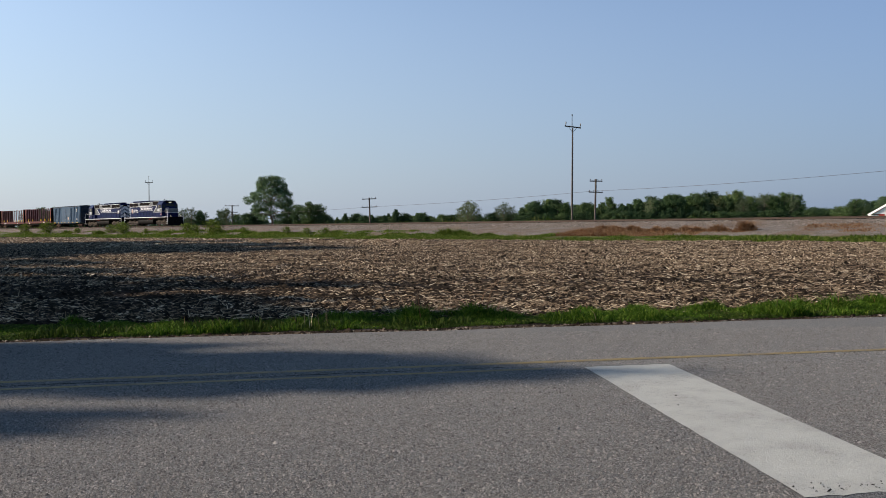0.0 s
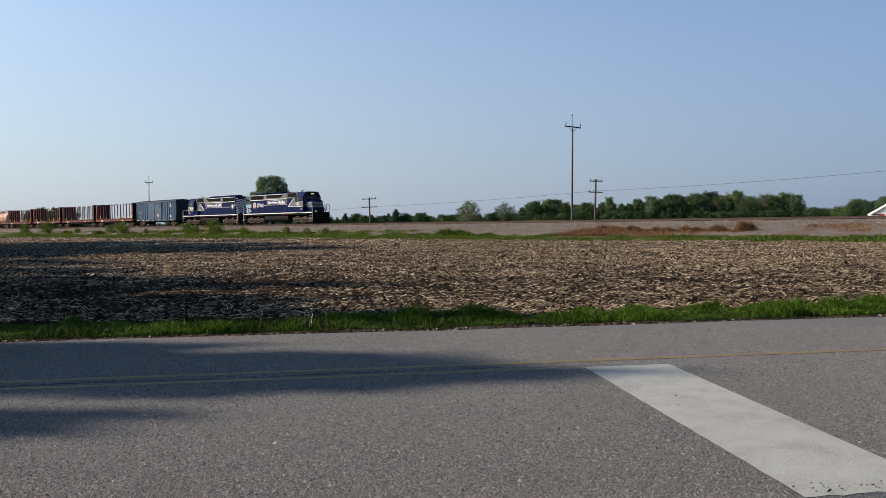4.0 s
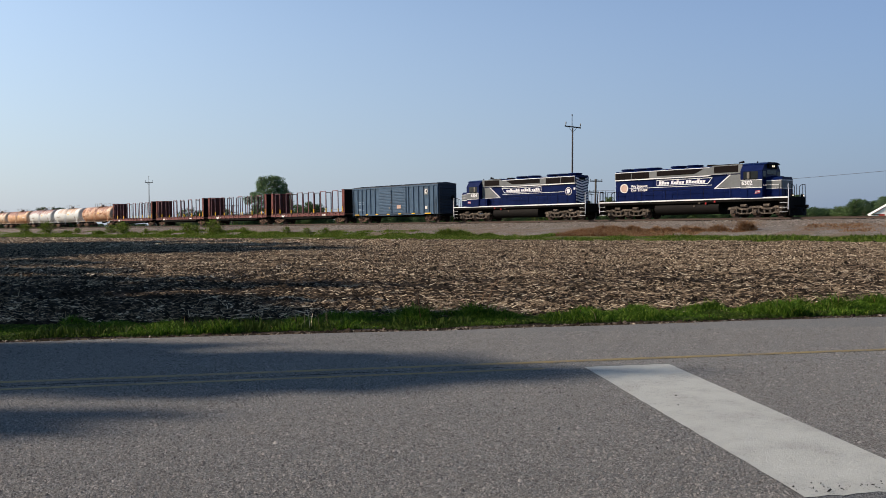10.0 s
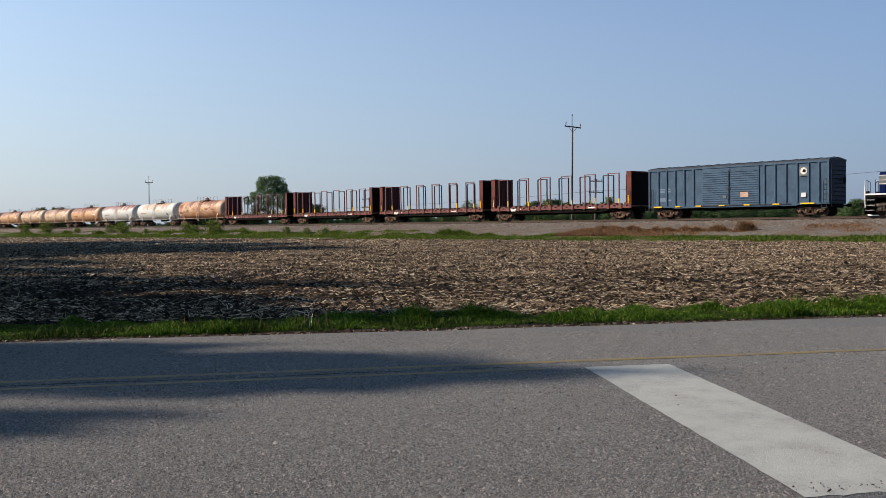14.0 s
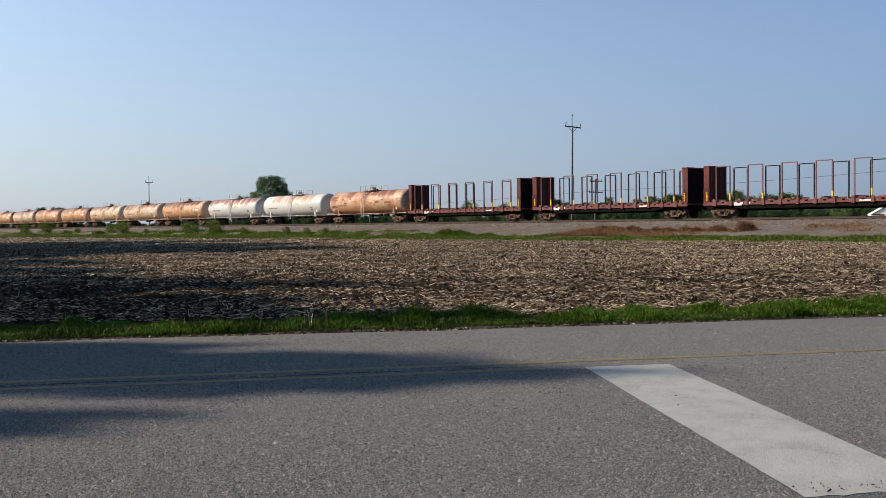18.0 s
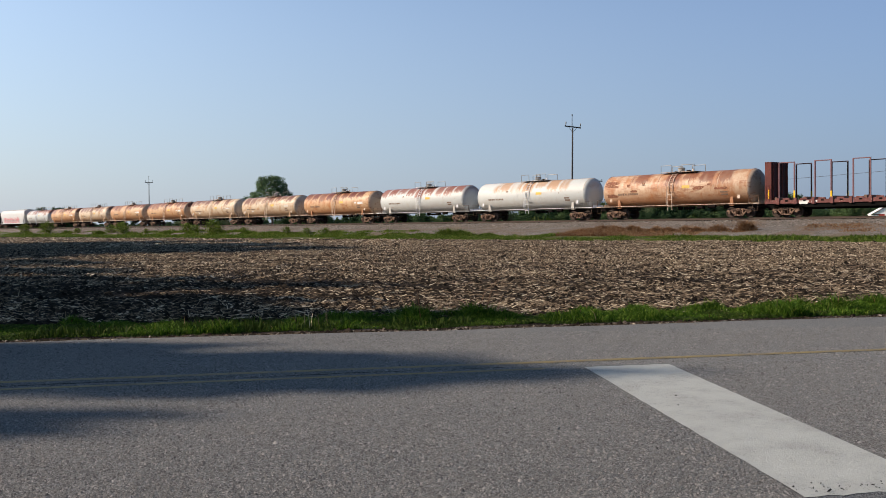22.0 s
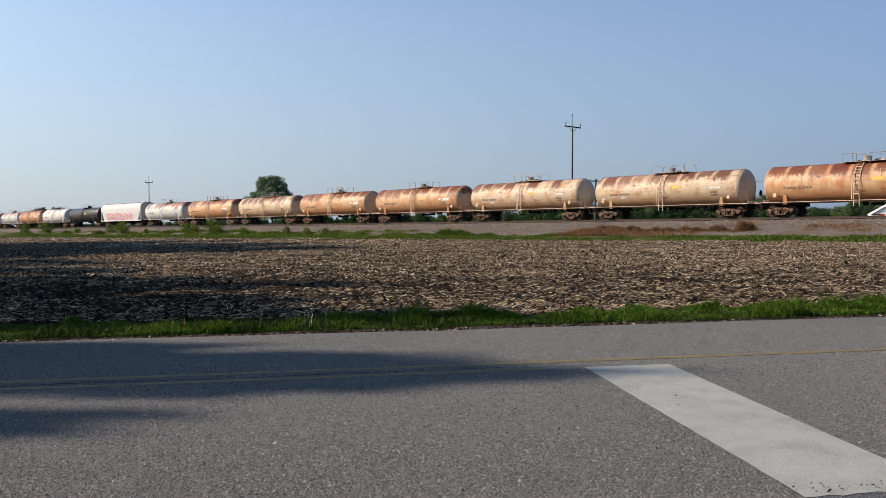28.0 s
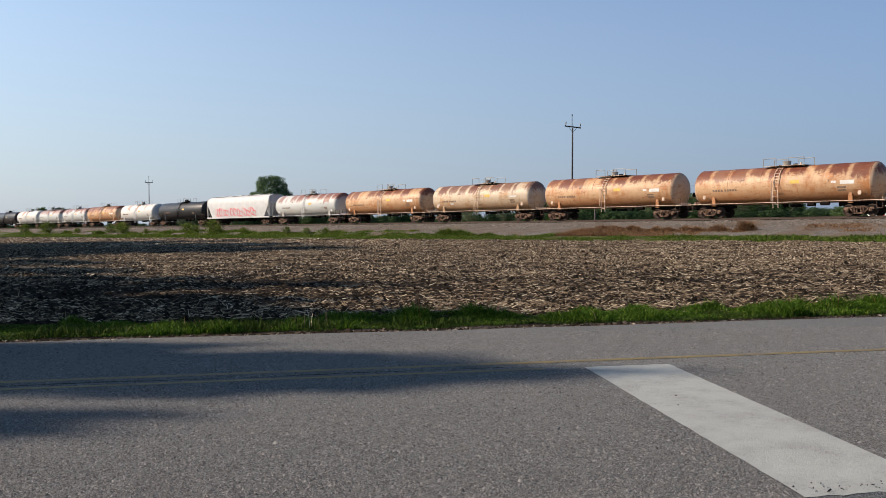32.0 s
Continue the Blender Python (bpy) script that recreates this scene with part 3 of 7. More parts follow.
# stop bar across the near lane
BAR_A, BAR_B = Vector((1.41, 8.93)), Vector((1.92, 4.71))
BAR_C, BAR_D = Vector((2.29, 9.05)), Vector((2.77, 4.85))
bv = []
for i in range(61):
    u = i / 60
    for w in range(13):
        a = BAR_A.lerp(BAR_B, u)
        c = BAR_C.lerp(BAR_D, u)
        q = a.lerp(c, w / 12)
        ragged = 0.008 * noise.noise((q.x * 9, q.y * 9, 0)) if w in (0, 12) else 0
        bv.append((q.x + ragged, q.y + (0.03 * noise.noise((q.x * 11, q.y * 11, 5)) if i in (0, 60) else 0), float(road_z(q.x, q.y)) + 0.004))
sheet("stop_bar", bv, grid_faces(61, 13), M_BAR, "broad white painted stop bar, scuffed and chipped", "road marking")

# ---------------------------------------------------------------- field of tilled soil
def field_near(x):
    return 13.75 + 0.12 * x


def field_far(x):
    return 74.15 - 0.9906 * x


fx = np.arange(-125, 53.5, 0.32)
u = np.linspace(0, 1, 300) ** 1.7
FX, FU = np.meshgrid(fx, u, indexing="ij")
FY = field_near(FX) + (field_far(FX) - field_near(FX)) * FU
near_fade = np.clip((FY - field_near(FX)) / 1.2, 0, 1)
fz = -0.08 + 0.10 * near_fade + near_fade * (0.06 * value_noise(FX * 1.3, FY * 1.6, 1) + 0.04 * value_noise(FX * 3.1, FY * 3.3, 2) + 0.05 * value_noise(FX * 0.25, FY * 1.3, 4))
sheet("field", np.stack([FX.ravel(), FY.ravel(), fz.ravel()], 1), grid_faces(len(fx), len(u)), M_SOIL,
      "dark tilled field strewn with chopped corn stalks", "field", smooth=True)


def field_z(x, y):
    k = np.clip((y - field_near(x)) / 1.2, 0, 1)
    return -0.08 + 0.10 * k + k * (0.06 * value_noise(x * 1.3, y * 1.6, 1) + 0.04 * value_noise(x * 3.1, y * 3.3, 2) + 0.05 * value_noise(x * 0.25, y * 1.3, 4))


def strewn(name, n, place, length, width, tilt, material, label, category, seed, along=None):
    """Many small ridged stalks, joined; place gives x, y, z of each."""
    rng = np.random.default_rng(seed)
    x, y, z = place(rng, n)
    n = len(x)
    yaw = rng.uniform(0, np.pi, n) if along is None else np.where(rng.uniform(0, 1, n) < 0.72, rng.normal(along, 0.34, n) + np.pi * rng.integers(0, 2, n), rng.uniform(0, 2 * np.pi, n))
    pitch = np.abs(rng.normal(0, tilt, n))
    ln = length * np.minimum(rng.lognormal(0, 0.5, n), 2.5)
    w = width * np.minimum(rng.lognormal(0, 0.3, n), 1.7)
    d = np.stack([np.cos(yaw) * np.cos(pitch), np.sin(yaw) * np.cos(pitch), np.sin(pitch)], 1)
    side = np.stack([-np.sin(yaw), np.cos(yaw), np.zeros(n)], 1)
    up = np.cross(d, side)
    c = np.stack([x, y, z], 1) + np.stack([0 * x, 0 * x, w * 0.4], 1)
    v = np.empty((n, 6, 3))
    for k in range(3):
        a = 2 * np.pi * k / 3 + np.pi / 2
        off = (side * np.cos(a) + up * np.sin(a)) * w[:, None] * 0.5
        v[:, k] = c + off
        v[:, k + 3] = c + d * ln[:, None] + off * 0.8
    base = np.arange(n)[:, None] * 6
    f = np.concatenate([base + np.array([[0, 1, 4, 3]]), base + np.array([[2, 0, 3, 5]])], 0)
    return sheet(name, v.reshape(-1, 3), f, material, label, category, kind="stuff")


def in_field(rng, n):
    q = rng.uniform(0, 1, n)
    y = 14.2 * (75 / 14.2) ** (q ** 1.15)
    wide = rng.uniform(0, 1, n) < 0.5
    y = np.where(wide, np.sqrt(rng.uniform(14.2 ** 2, 80.0 ** 2, n)), y)
    x = rng.uniform(-0.60, 0.58, n) * y
    bed = 0.6 * value_noise(x * 0.5, y * 1.1, 8) + 0.25 * value_noise(x * 0.12, y * 0.4, 9)
    keep = (y > field_near(x) + 0.15) & (y < field_far(x) - 0.2) & (rng.uniform(-0.9, 1.1, n) < bed - 0.40 + 0.032 * np.clip(y - 14, 0, 24) + 0.8 * np.clip(x / y, -0.14, 0.5) + 0.36 * np.clip((21 - y) / 6, 0, 1) + 0.3 * np.clip((27 - y) / 6, 0, 1) * np.clip((x + 3) / 4, 0, 1))
    x, y = x[keep], y[keep]
    return x, y, field_z(x, y) + 0.01


strewn("corn_straw", 280000, in_field, 0.072, 0.0108, 0.2, M_STRAW, "pale chopped corn stalks lying on the dark soil", "straw", 11, 0.0)
strewn("standing_stubble", 2200, in_field, 0.11, 0.012, 0.7, M_STRAW, "short broken corn stubble sticking out of the soil", "stubble", 12)


def far_field(rng, n):
    x, y, z = in_field(rng, n)
    k = y > 24
    return x[k], y[k], z[k]


def clods(name, count, size, spot, seed, material=None, label="dark clods of tilled soil", category="soil"):
    """Small lumps of soil, some crusted with straw."""
    rng = np.random.default_rng(seed)
    x, y, z = spot(rng, count)
    n = len(x)
    r = size * rng.lognormal(0, 0.4, n)
    v = np.empty((n, 5, 3))
    c = np.stack([x, y, z - 0.015], 1)
    for k in range(4):
        a = np.pi / 2 * k + rng.uniform(-0.5, 0.5, n)
        v[:, k] = c + np.stack([np.cos(a) * r * 1.3, np.sin(a) * r, 0 * r], 1)
    v[:, 4] = c + np.stack([rng.uniform(-0.5, 0.5, n) * r, rng.uniform(-0.5, 0.5, n) * r, r * rng.uniform(0.5, 1.3, n)], 1)
    base = np.arange(n)[:, None] * 5
    f = np.concatenate([base + np.array([[k, (k + 1) % 4, 4]]) for k in range(4)], 0)
    sheet(name, v.reshape(-1, 3), f, material or M_CLOD, label, category, kind="stuff")




def bare_field(rng, n):
    y = 14.0 * (60 / 14.0) ** (rng.uniform(0, 1, n) ** 1.2)
    x = rng.uniform(-0.60, 0.58, n) * y
    keep = (y > field_near(x) + 0.1) & (y < field_far(x))
    x, y = x[keep], y[keep]
    return x, y, field_z(x, y) + 0.01


clods("soil_clods", 60000, 0.03, bare_field, 15)
clods("soil_lumps", 60000, 0.028, far_field, 16)
strewn("corn_trash", 270000, far_field, 0.062, 0.022, 0.35, M_STRAW, "pale broken corn trash over the far part of the field", "straw", 19)


def field_corner(rng, n):
    y = rng.uniform(62, 148, n)
    x = -rng.uniform(0.02, 0.62, n) * y
    bed = value_noise(x * 0.5, y * 1.1, 8) + 0.5 * value_noise(x * 0.12, y * 0.4, 9)
    keep = (y < field_far(x) - 0.3) & (rng.uniform(-0.9, 1.1, n) < bed + 0.5)
    x, y = x[keep], y[keep]
    return x, y, field_z(x, y) + 0.01


strewn("corn_trash", 70000, field_corner, 0.16, 0.05, 0.10, M_STRAW, "pale broken corn trash in the far corner of the field", "straw", 20)


def on_road(rng, n):
    x = rng.uniform(-6, 7, n)
    y = road_near(x) + (road_far(x) - road_near(x)) * np.where(rng.uniform(0, 1, n) < 0.45, rng.uniform(0, 1, n), 1.0 - np.abs(rng.normal(0, 0.02, n)))
    return x, y, road_z(x, y) + 0.003


strewn("road_grit", 70, on_road, 0.012, 0.009, 0.2, M_TAR, "dark grit and bits of stalk lying on the road", "grit", 17)
strewn("road_straw", 50, on_road, 0.03, 0.006, 0.1, M_STRAW, "bits of pale straw lying on the road", "straw", 18)


def road_chips(n, seed):
    """Stone chips of the road's seal, standing a few millimetres out of the binder."""
    rng = np.random.default_rng(seed)
    y = 4.6 * (12.0 / 4.6) ** (rng.uniform(0, 1, n) ** 1.2)
    x = rng.uniform(-0.56, 0.58, n) * y
    bar = BAR_A.x + (BAR_B.x - BAR_A.x) * (BAR_A.y - y) / (BAR_A.y - BAR_B.y)
    keep = (y > road_near(x) + 0.03) & (y < road_far(x) - 0.1) & ((x < bar - 0.01) | (x > bar + 0.90) | (y > 9.02))
    keep &= (np.abs(y - road_mid(x)) > 0.08) & (np.abs(y - road_mid(x) + 0.405) > 0.06)
    x, y = x[keep], y[keep]
    n = len(x)
    r = 0.0046 * (1 + 0.05 * (y - 4.6)) * rng.lognormal(0, 0.35, n)
    turn = rng.uniform(0, 2 * np.pi, n)
    v = np.empty((n, 4, 3))
    z = road_z(x, y)
    for k in range(3):
        a = turn + 2 * np.pi * k / 3
        v[:, k] = np.stack([x + np.cos(a) * r * 1.3, y + np.sin(a) * r * 1.3, z - 0.0006], 1)
    v[:, 3] = np.stack([x + rng.normal(0, 0.35, n) * r, y + rng.normal(0, 0.35, n) * r, z + r * rng.uniform(0.5, 1.25, n)], 1)
    base = np.arange(n)[:, None] * 4
    f = np.concatenate([base + np.array([[k, (k + 1) % 3, 3]]) for k in range(3)], 0)
    sheet("stone_chips", v.reshape(-1, 3), f, M_CHIP, "grey stone chips standing out of the road's seal", "stones", kind="stuff")


road_chips(190000, 27)


def road_edge(rng, n):
    x = rng.uniform(-11, 10.5, n)
    y = road_far(x) + 0.02 + 0.45 * rng.uniform(0, 1, n) ** 1.4
    return x, y, np.full(n, -0.03)


clods("edge_crumbs", 9000, 0.017, road_edge, 25)
clods("edge_grit", 9000, 0.014, road_edge, 29, M_GRIT, "loose grit and pale pebbles along the road's edge", "grit")


def bar_end(rng, n):
    x = rng.uniform(1.85, 2.8, n)
    y = 4.76 + 0.14 * (x - 1.9) + np.abs(rng.normal(0, 0.07, n))
    return x, y, road_z(x, y) + 0.006


strewn("bar_crumbs", 34, bar_end, 0.012, 0.007, 0.2, M_TAR, "dark crumbs of asphalt on the end of the stop bar", "grit", 26)


def blades(name, n, place, height, width, material, label, category, seed, lean=0.35, parent=None):
    """Bent grass blades of two quads, joined."""
    rng = np.random.default_rng(seed)
    x, y, z, hs = place(rng, n)
    n = len(x)
    h = height * hs * np.minimum(rng.lognormal(0, 0.3, n), 1.7)
    w = width * rng.lognormal(0, 0.25, n)
    a = rng.uniform(0, 2 * np.pi, n)
    la = rng.uniform(0, 2 * np.pi, n)
    ln = np.abs(rng.normal(0, lean, n)) * h
    s = np.stack([np.cos(a), np.sin(a), 0 * a], 1) * w[:, None] * 0.5
    b = np.stack([np.cos(la), np.sin(la), 0 * a], 1) * ln[:, None]
    p = np.stack([x, y, z], 1)
    up = np.array([0, 0, 1.0]) * h[:, None]
    v = np.empty((n, 6, 3))
    v[:, 0], v[:, 1] = p - s, p + s
    m = p + b * 0.35 + up * 0.6
    v[:, 2], v[:, 3] = m - s * 0.8, m + s * 0.8
    e = p + b + up * 0.97
    v[:, 4], v[:, 5] = e - s * 0.15, e + s * 0.15
    base = np.arange(n)[:, None] * 6
    f = np.concatenate([base + np.array([[0, 1, 3, 2]]), base + np.array([[2, 3, 5, 4]])], 0)
    return sheet(name, v.reshape(-1, 3), f, material, label, category, kind="stuff")


def in_verge(rng, n):
    x = rng.uniform(-11, 10.5, n)
    u = rng.uniform(0, 1, n) ** 0.8
    lo, hi = road_far(x) + 0.56 + 0.12 * value_noise(x * 1.5, x * 0, 21), field_near(x) + 0.55 + np.where(x < 0, -0.06, -0.015) * x + 0.35 * value_noise(x * 1.1, x * 0 + 3, 22)
    y = lo + (hi - lo) * u
    clump = value_noise(x * 2.2, y * 2.2, 23) + 0.6 * value_noise(x * 0.5, y * 0.7, 24)
    keep = rng.uniform(-1.3, 0.8, n) < clump - 0.75 * np.clip(0.45 - u, 0, 1) * np.clip((x + 4) / 2, 0, 1)
    x, y, clump = x[keep], y[keep], clump[keep]
    return x, y, np.full(len(x), -0.03), 0.55 + 1.3 * np.clip(clump, -0.25, 1.3)


blades("verge_grass", 120000, in_verge, 0.078, 0.018, M_GRASS, "bright green uncut grass along the road's edge", "grass", 31, 0.85)


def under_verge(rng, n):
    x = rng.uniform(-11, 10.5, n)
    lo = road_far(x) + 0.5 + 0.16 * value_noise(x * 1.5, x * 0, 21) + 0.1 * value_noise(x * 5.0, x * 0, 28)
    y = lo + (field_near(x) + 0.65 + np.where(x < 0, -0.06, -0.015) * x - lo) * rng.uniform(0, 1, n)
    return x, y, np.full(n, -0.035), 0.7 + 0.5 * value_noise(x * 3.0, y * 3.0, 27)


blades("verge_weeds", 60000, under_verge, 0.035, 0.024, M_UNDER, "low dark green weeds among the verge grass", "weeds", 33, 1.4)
blades("verge_dry_grass", 350, in_verge, 0.2, 0.010, M_DRYGRASS, "dry straw-coloured stems in the verge grass", "grass", 32, 0.8)


def verge_tuft(x0, x1, up):
    def place(rng, n):
        x = rng.uniform(x0, x1, n)
        y = road_far(x) + 0.7 + 0.45 * rng.uniform(0, 1, n)
        return x, y, np.full(n, -0.03), np.full(n, up)
    return place


blades("dry_stalks", 9, verge_tuft(-2.2, -1.7, 1.0), 0.27, 0.008, M_STRAW, "tall dry stalks standing in the verge grass", "grass", 34, 0.3)
for k, (x0, x1, up) in enumerate(((-3.9, -2.7, 0.8), (-2.9, -1.5, 0.6), (-0.8, 0.4, 0.5), (-5.9, -4.5, 0.6))):
    blades("broadleaf_weeds", 300, verge_tuft(x0, x1, up), 0.16, 0.024, M_UNDER, "dark leafy weeds standing in the verge grass", "weeds", 36 + k, 0.6)


def strip_place(l0, l1, s0, s1, seed, thresh=0.0, slope=0.062):
    def place(rng, n):
        q = rng.uniform(0, 1, n)
        s = s0 + (s1 - s0) * q
        off = slope * (s + 20.6)
        l = l0 + off * np.clip((-8 - l0) / 10, 0, 1) + (l1 - l0 - off * np.clip((-8 - l0) / 10, 0, 1)) * rng.uniform(0, 1, n)
        x, y = line_xy(s, l)
        c = value_noise(s * 0.14, l * 0.25, seed) + 0.6 * value_noise(s * 0.6, l * 0.6, seed + 1)
        keep = rng.uniform(-1, 1, n) * 0.5 + thresh < c
        return x[keep], y[keep], bank_z(l[keep]) - 0.03, 0.40 + 1.05 * np.clip(c[keep], -0.1, 1.2)
    return place


blades("ditch_grass", 190000, strip_place(-19.0, -13.2, -190, 6, 41, -0.3), 0.19, 0.06, M_DITCH, "rough green grass between field and railway", "grass", 42, 0.8)
blades("ditch_grass", 26000, strip_place(-21.2, -17.0, -66, -34, 45, -0.75, 0.0), 0.27, 0.045, M_DITCH, "rough green grass between field and railway", "grass", 43, 0.8)
blades("ditch_grass", 30000, strip_place(-19.5, -11.4, -74, -51, 47, -0.55, 0.0), 0.27, 0.045, M_DITCH, "rough green grass between field and railway", "grass", 46, 0.8)
blades("bank_dry_weeds", 36000, strip_place(-11.8, -7.6, -51, -38, 51, -0.5), 0.26, 0.045, M_DRYGRASS, "dry reddish-brown weeds on the railway bank", "weeds", 52, 1.0)
blades("bank_weeds", 70000, strip_place(-13.2, -8.0, -260, -72, 55, -0.15), 0.22, 0.06, M_WEED, "thin weeds on the railway bank", "weeds", 56)
blades("far_side_weeds", 26000, strip_place(4.0, 9.0, -260, 0, 61, -0.1, 0.0), 0.75, 0.08, M_WEED, "tall weeds behind the railway", "weeds", 62)


def mound_place(s, l, rs, rl, seed):
    def place(rng, n):
        a, r = rng.uniform(0, 2 * np.pi, n), np.minimum(np.abs(rng.normal(0, 0.55, n)), 1.5)
        ss, ll = s + rs * r * np.cos(a), l + rl * r * np.sin(a)
        x, y = line_xy(ss, ll)
        return x, y, bank_z(ll) - 0.03, np.maximum(1.25 - 0.8 * r, 0.3) + 0.3 * value_noise(ss, ll, seed)
    return place


def clump(name, s, l, rs, rl, n, h, w, material, label, seed):
    return blades(name, n, mound_place(s, l, rs, rl, seed), h, w, material, label, "weeds", seed, 1.0)


blades("bank_dry_patch", 14000, strip_place(-9.8, -4.5, -32, -8, 53, 0.1), 0.14, 0.045, M_DRYGRASS, "patches of dry reddish weeds on the ballast", "weeds", 54, 1.0)
for k, (cs, cl, cr, ch) in enumerate(((-69.0, -12.3, 1.6, 0.24), (-66.5, -11.9, 1.0, 0.36), (-65.2, -12.2, 1.0, 0.42), (-63.9, -11.9, 1.0, 0.38), (-62.4, -12.3, 1.2, 0.27), (-59.3, -12.5, 1.5, 0.20))):
    clump("grass_clump", cs, cl, cr, 1.0, 1300, ch, 0.045, M_DITCH, "tall clump of green grass below the railway bank", 130 + k)
for k, (cs, ch) in enumerate(((-74, 0.26), (-80, 0.2), (-86, 0.3), (-93, 0.22), (-99, 0.34), (-106, 0.25), (-114, 0.36), (-122, 0.3), (-132, 0.4), (-143, 0.36), (-158, 0.45), (-176, 0.45), (-196, 0.5))):
    clump("grass_clump", cs, -12.2 + 0.5 * (k % 3), 2.0 + 0.5 * (k % 2), 1.3, 1300, ch, 0.06, M_WEED, "low tuft of green grass and weeds below the railway bank", 80 + k)
for k, (cs, cl, ch) in enumerate(((-50.2, -9.9, 0.2), (-48.6, -9.2, 0.3), (-47.1, -9.8, 0.22), (-45.6, -9.0, 0.34), (-44.4, -9.7, 0.24), (-43.0, -9.1, 0.3), (-41.6, -9.6, 0.22), (-40.4, -9.0, 0.32), (-39.0, -9.5, 0.26))):
    clump("dry_weed_clump", cs, cl, 0.8, 0.7, 900, ch, 0.05, M_DRYGRASS, "low clump of dry reddish-brown weeds on the bank", 110 + k)
clump("dry_weed_clump", -37.2, -9.3, 0.9, 0.8, 1500, 0.34, 0.05, M_DRYGRASS, "clump of dry brown weeds on the bank", 73)
clump("dry_weed_clump", -34.9, -9.3, 0.8, 0.8, 1900, 0.45, 0.05, M_DRYGRASS, "clump of dry brown weeds on the bank", 74)
# ---------------------------------------------------------------- ballast bed and track
bs = np.concatenate([np.arange(-700, -260, 6.0), np.arange(-260, 30, 0.6), np.arange(30, 260, 6.0)])
BS, BL = np.meshgrid(bs, bl, indexing="ij")
BLn = BL + np.where(BL < -2.6, 0.5 * value_noise(BS * 0.15, BL, 91), 0)
bx, by = line_xy(BS, BLn)
bzz = np.broadcast_to(bz, BS.shape) + (0.04 + 0.05 * (BL < -5.5)) * value_noise(BS * 0.9, BL * 2.0, 92)
sheet("ballast_bed", np.stack([bx.ravel(), by.ravel(), bzz.ravel()], 1), grid_faces(len(bs), len(bl)), M_BALLAST,
      "grey crushed-stone ballast bed of the railway", "ballast", smooth=False)


def stones():
    rng = np.random.default_rng(95)
    n = 26000
    s = -200 + 205 * rng.uniform(0, 1, n) ** 0.6
    l = rng.uniform(-5.4, -1.3, n)
    z = np.interp(l, bl, bz) + 0.01
    x, y = line_xy(s, l)
    r = 0.05 * rng.lognormal(0, 0.35, n)
    v = np.empty((n, 5, 3))
    c = np.stack([x, y, z], 1)
    for k in range(4):
        a = np.pi / 2 * k + rng.uniform(-0.4, 0.4, n)
        v[:, k] = c + np.stack([np.cos(a) * r, np.sin(a) * r, rng.uniform(-0.2, 0.3, n) * r], 1)
    v[:, 4] = c + np.stack([rng.uniform(-0.4, 0.4, n) * r, rng.uniform(-0.4, 0.4, n) * r, r * 0.9], 1)
    base = np.arange(n)[:, None] * 5
    f = np.concatenate([base + np.array([[k, (k + 1) % 4, 4]]) for k in range(4)], 0)
    return sheet("ballast_stones", v.reshape(-1, 3), f, M_STONE, "loose grey stones on the shoulder of the ballast", "stones", kind="stuff")


stones()

# ---------------------------------------------------------------- trees, poles, barn


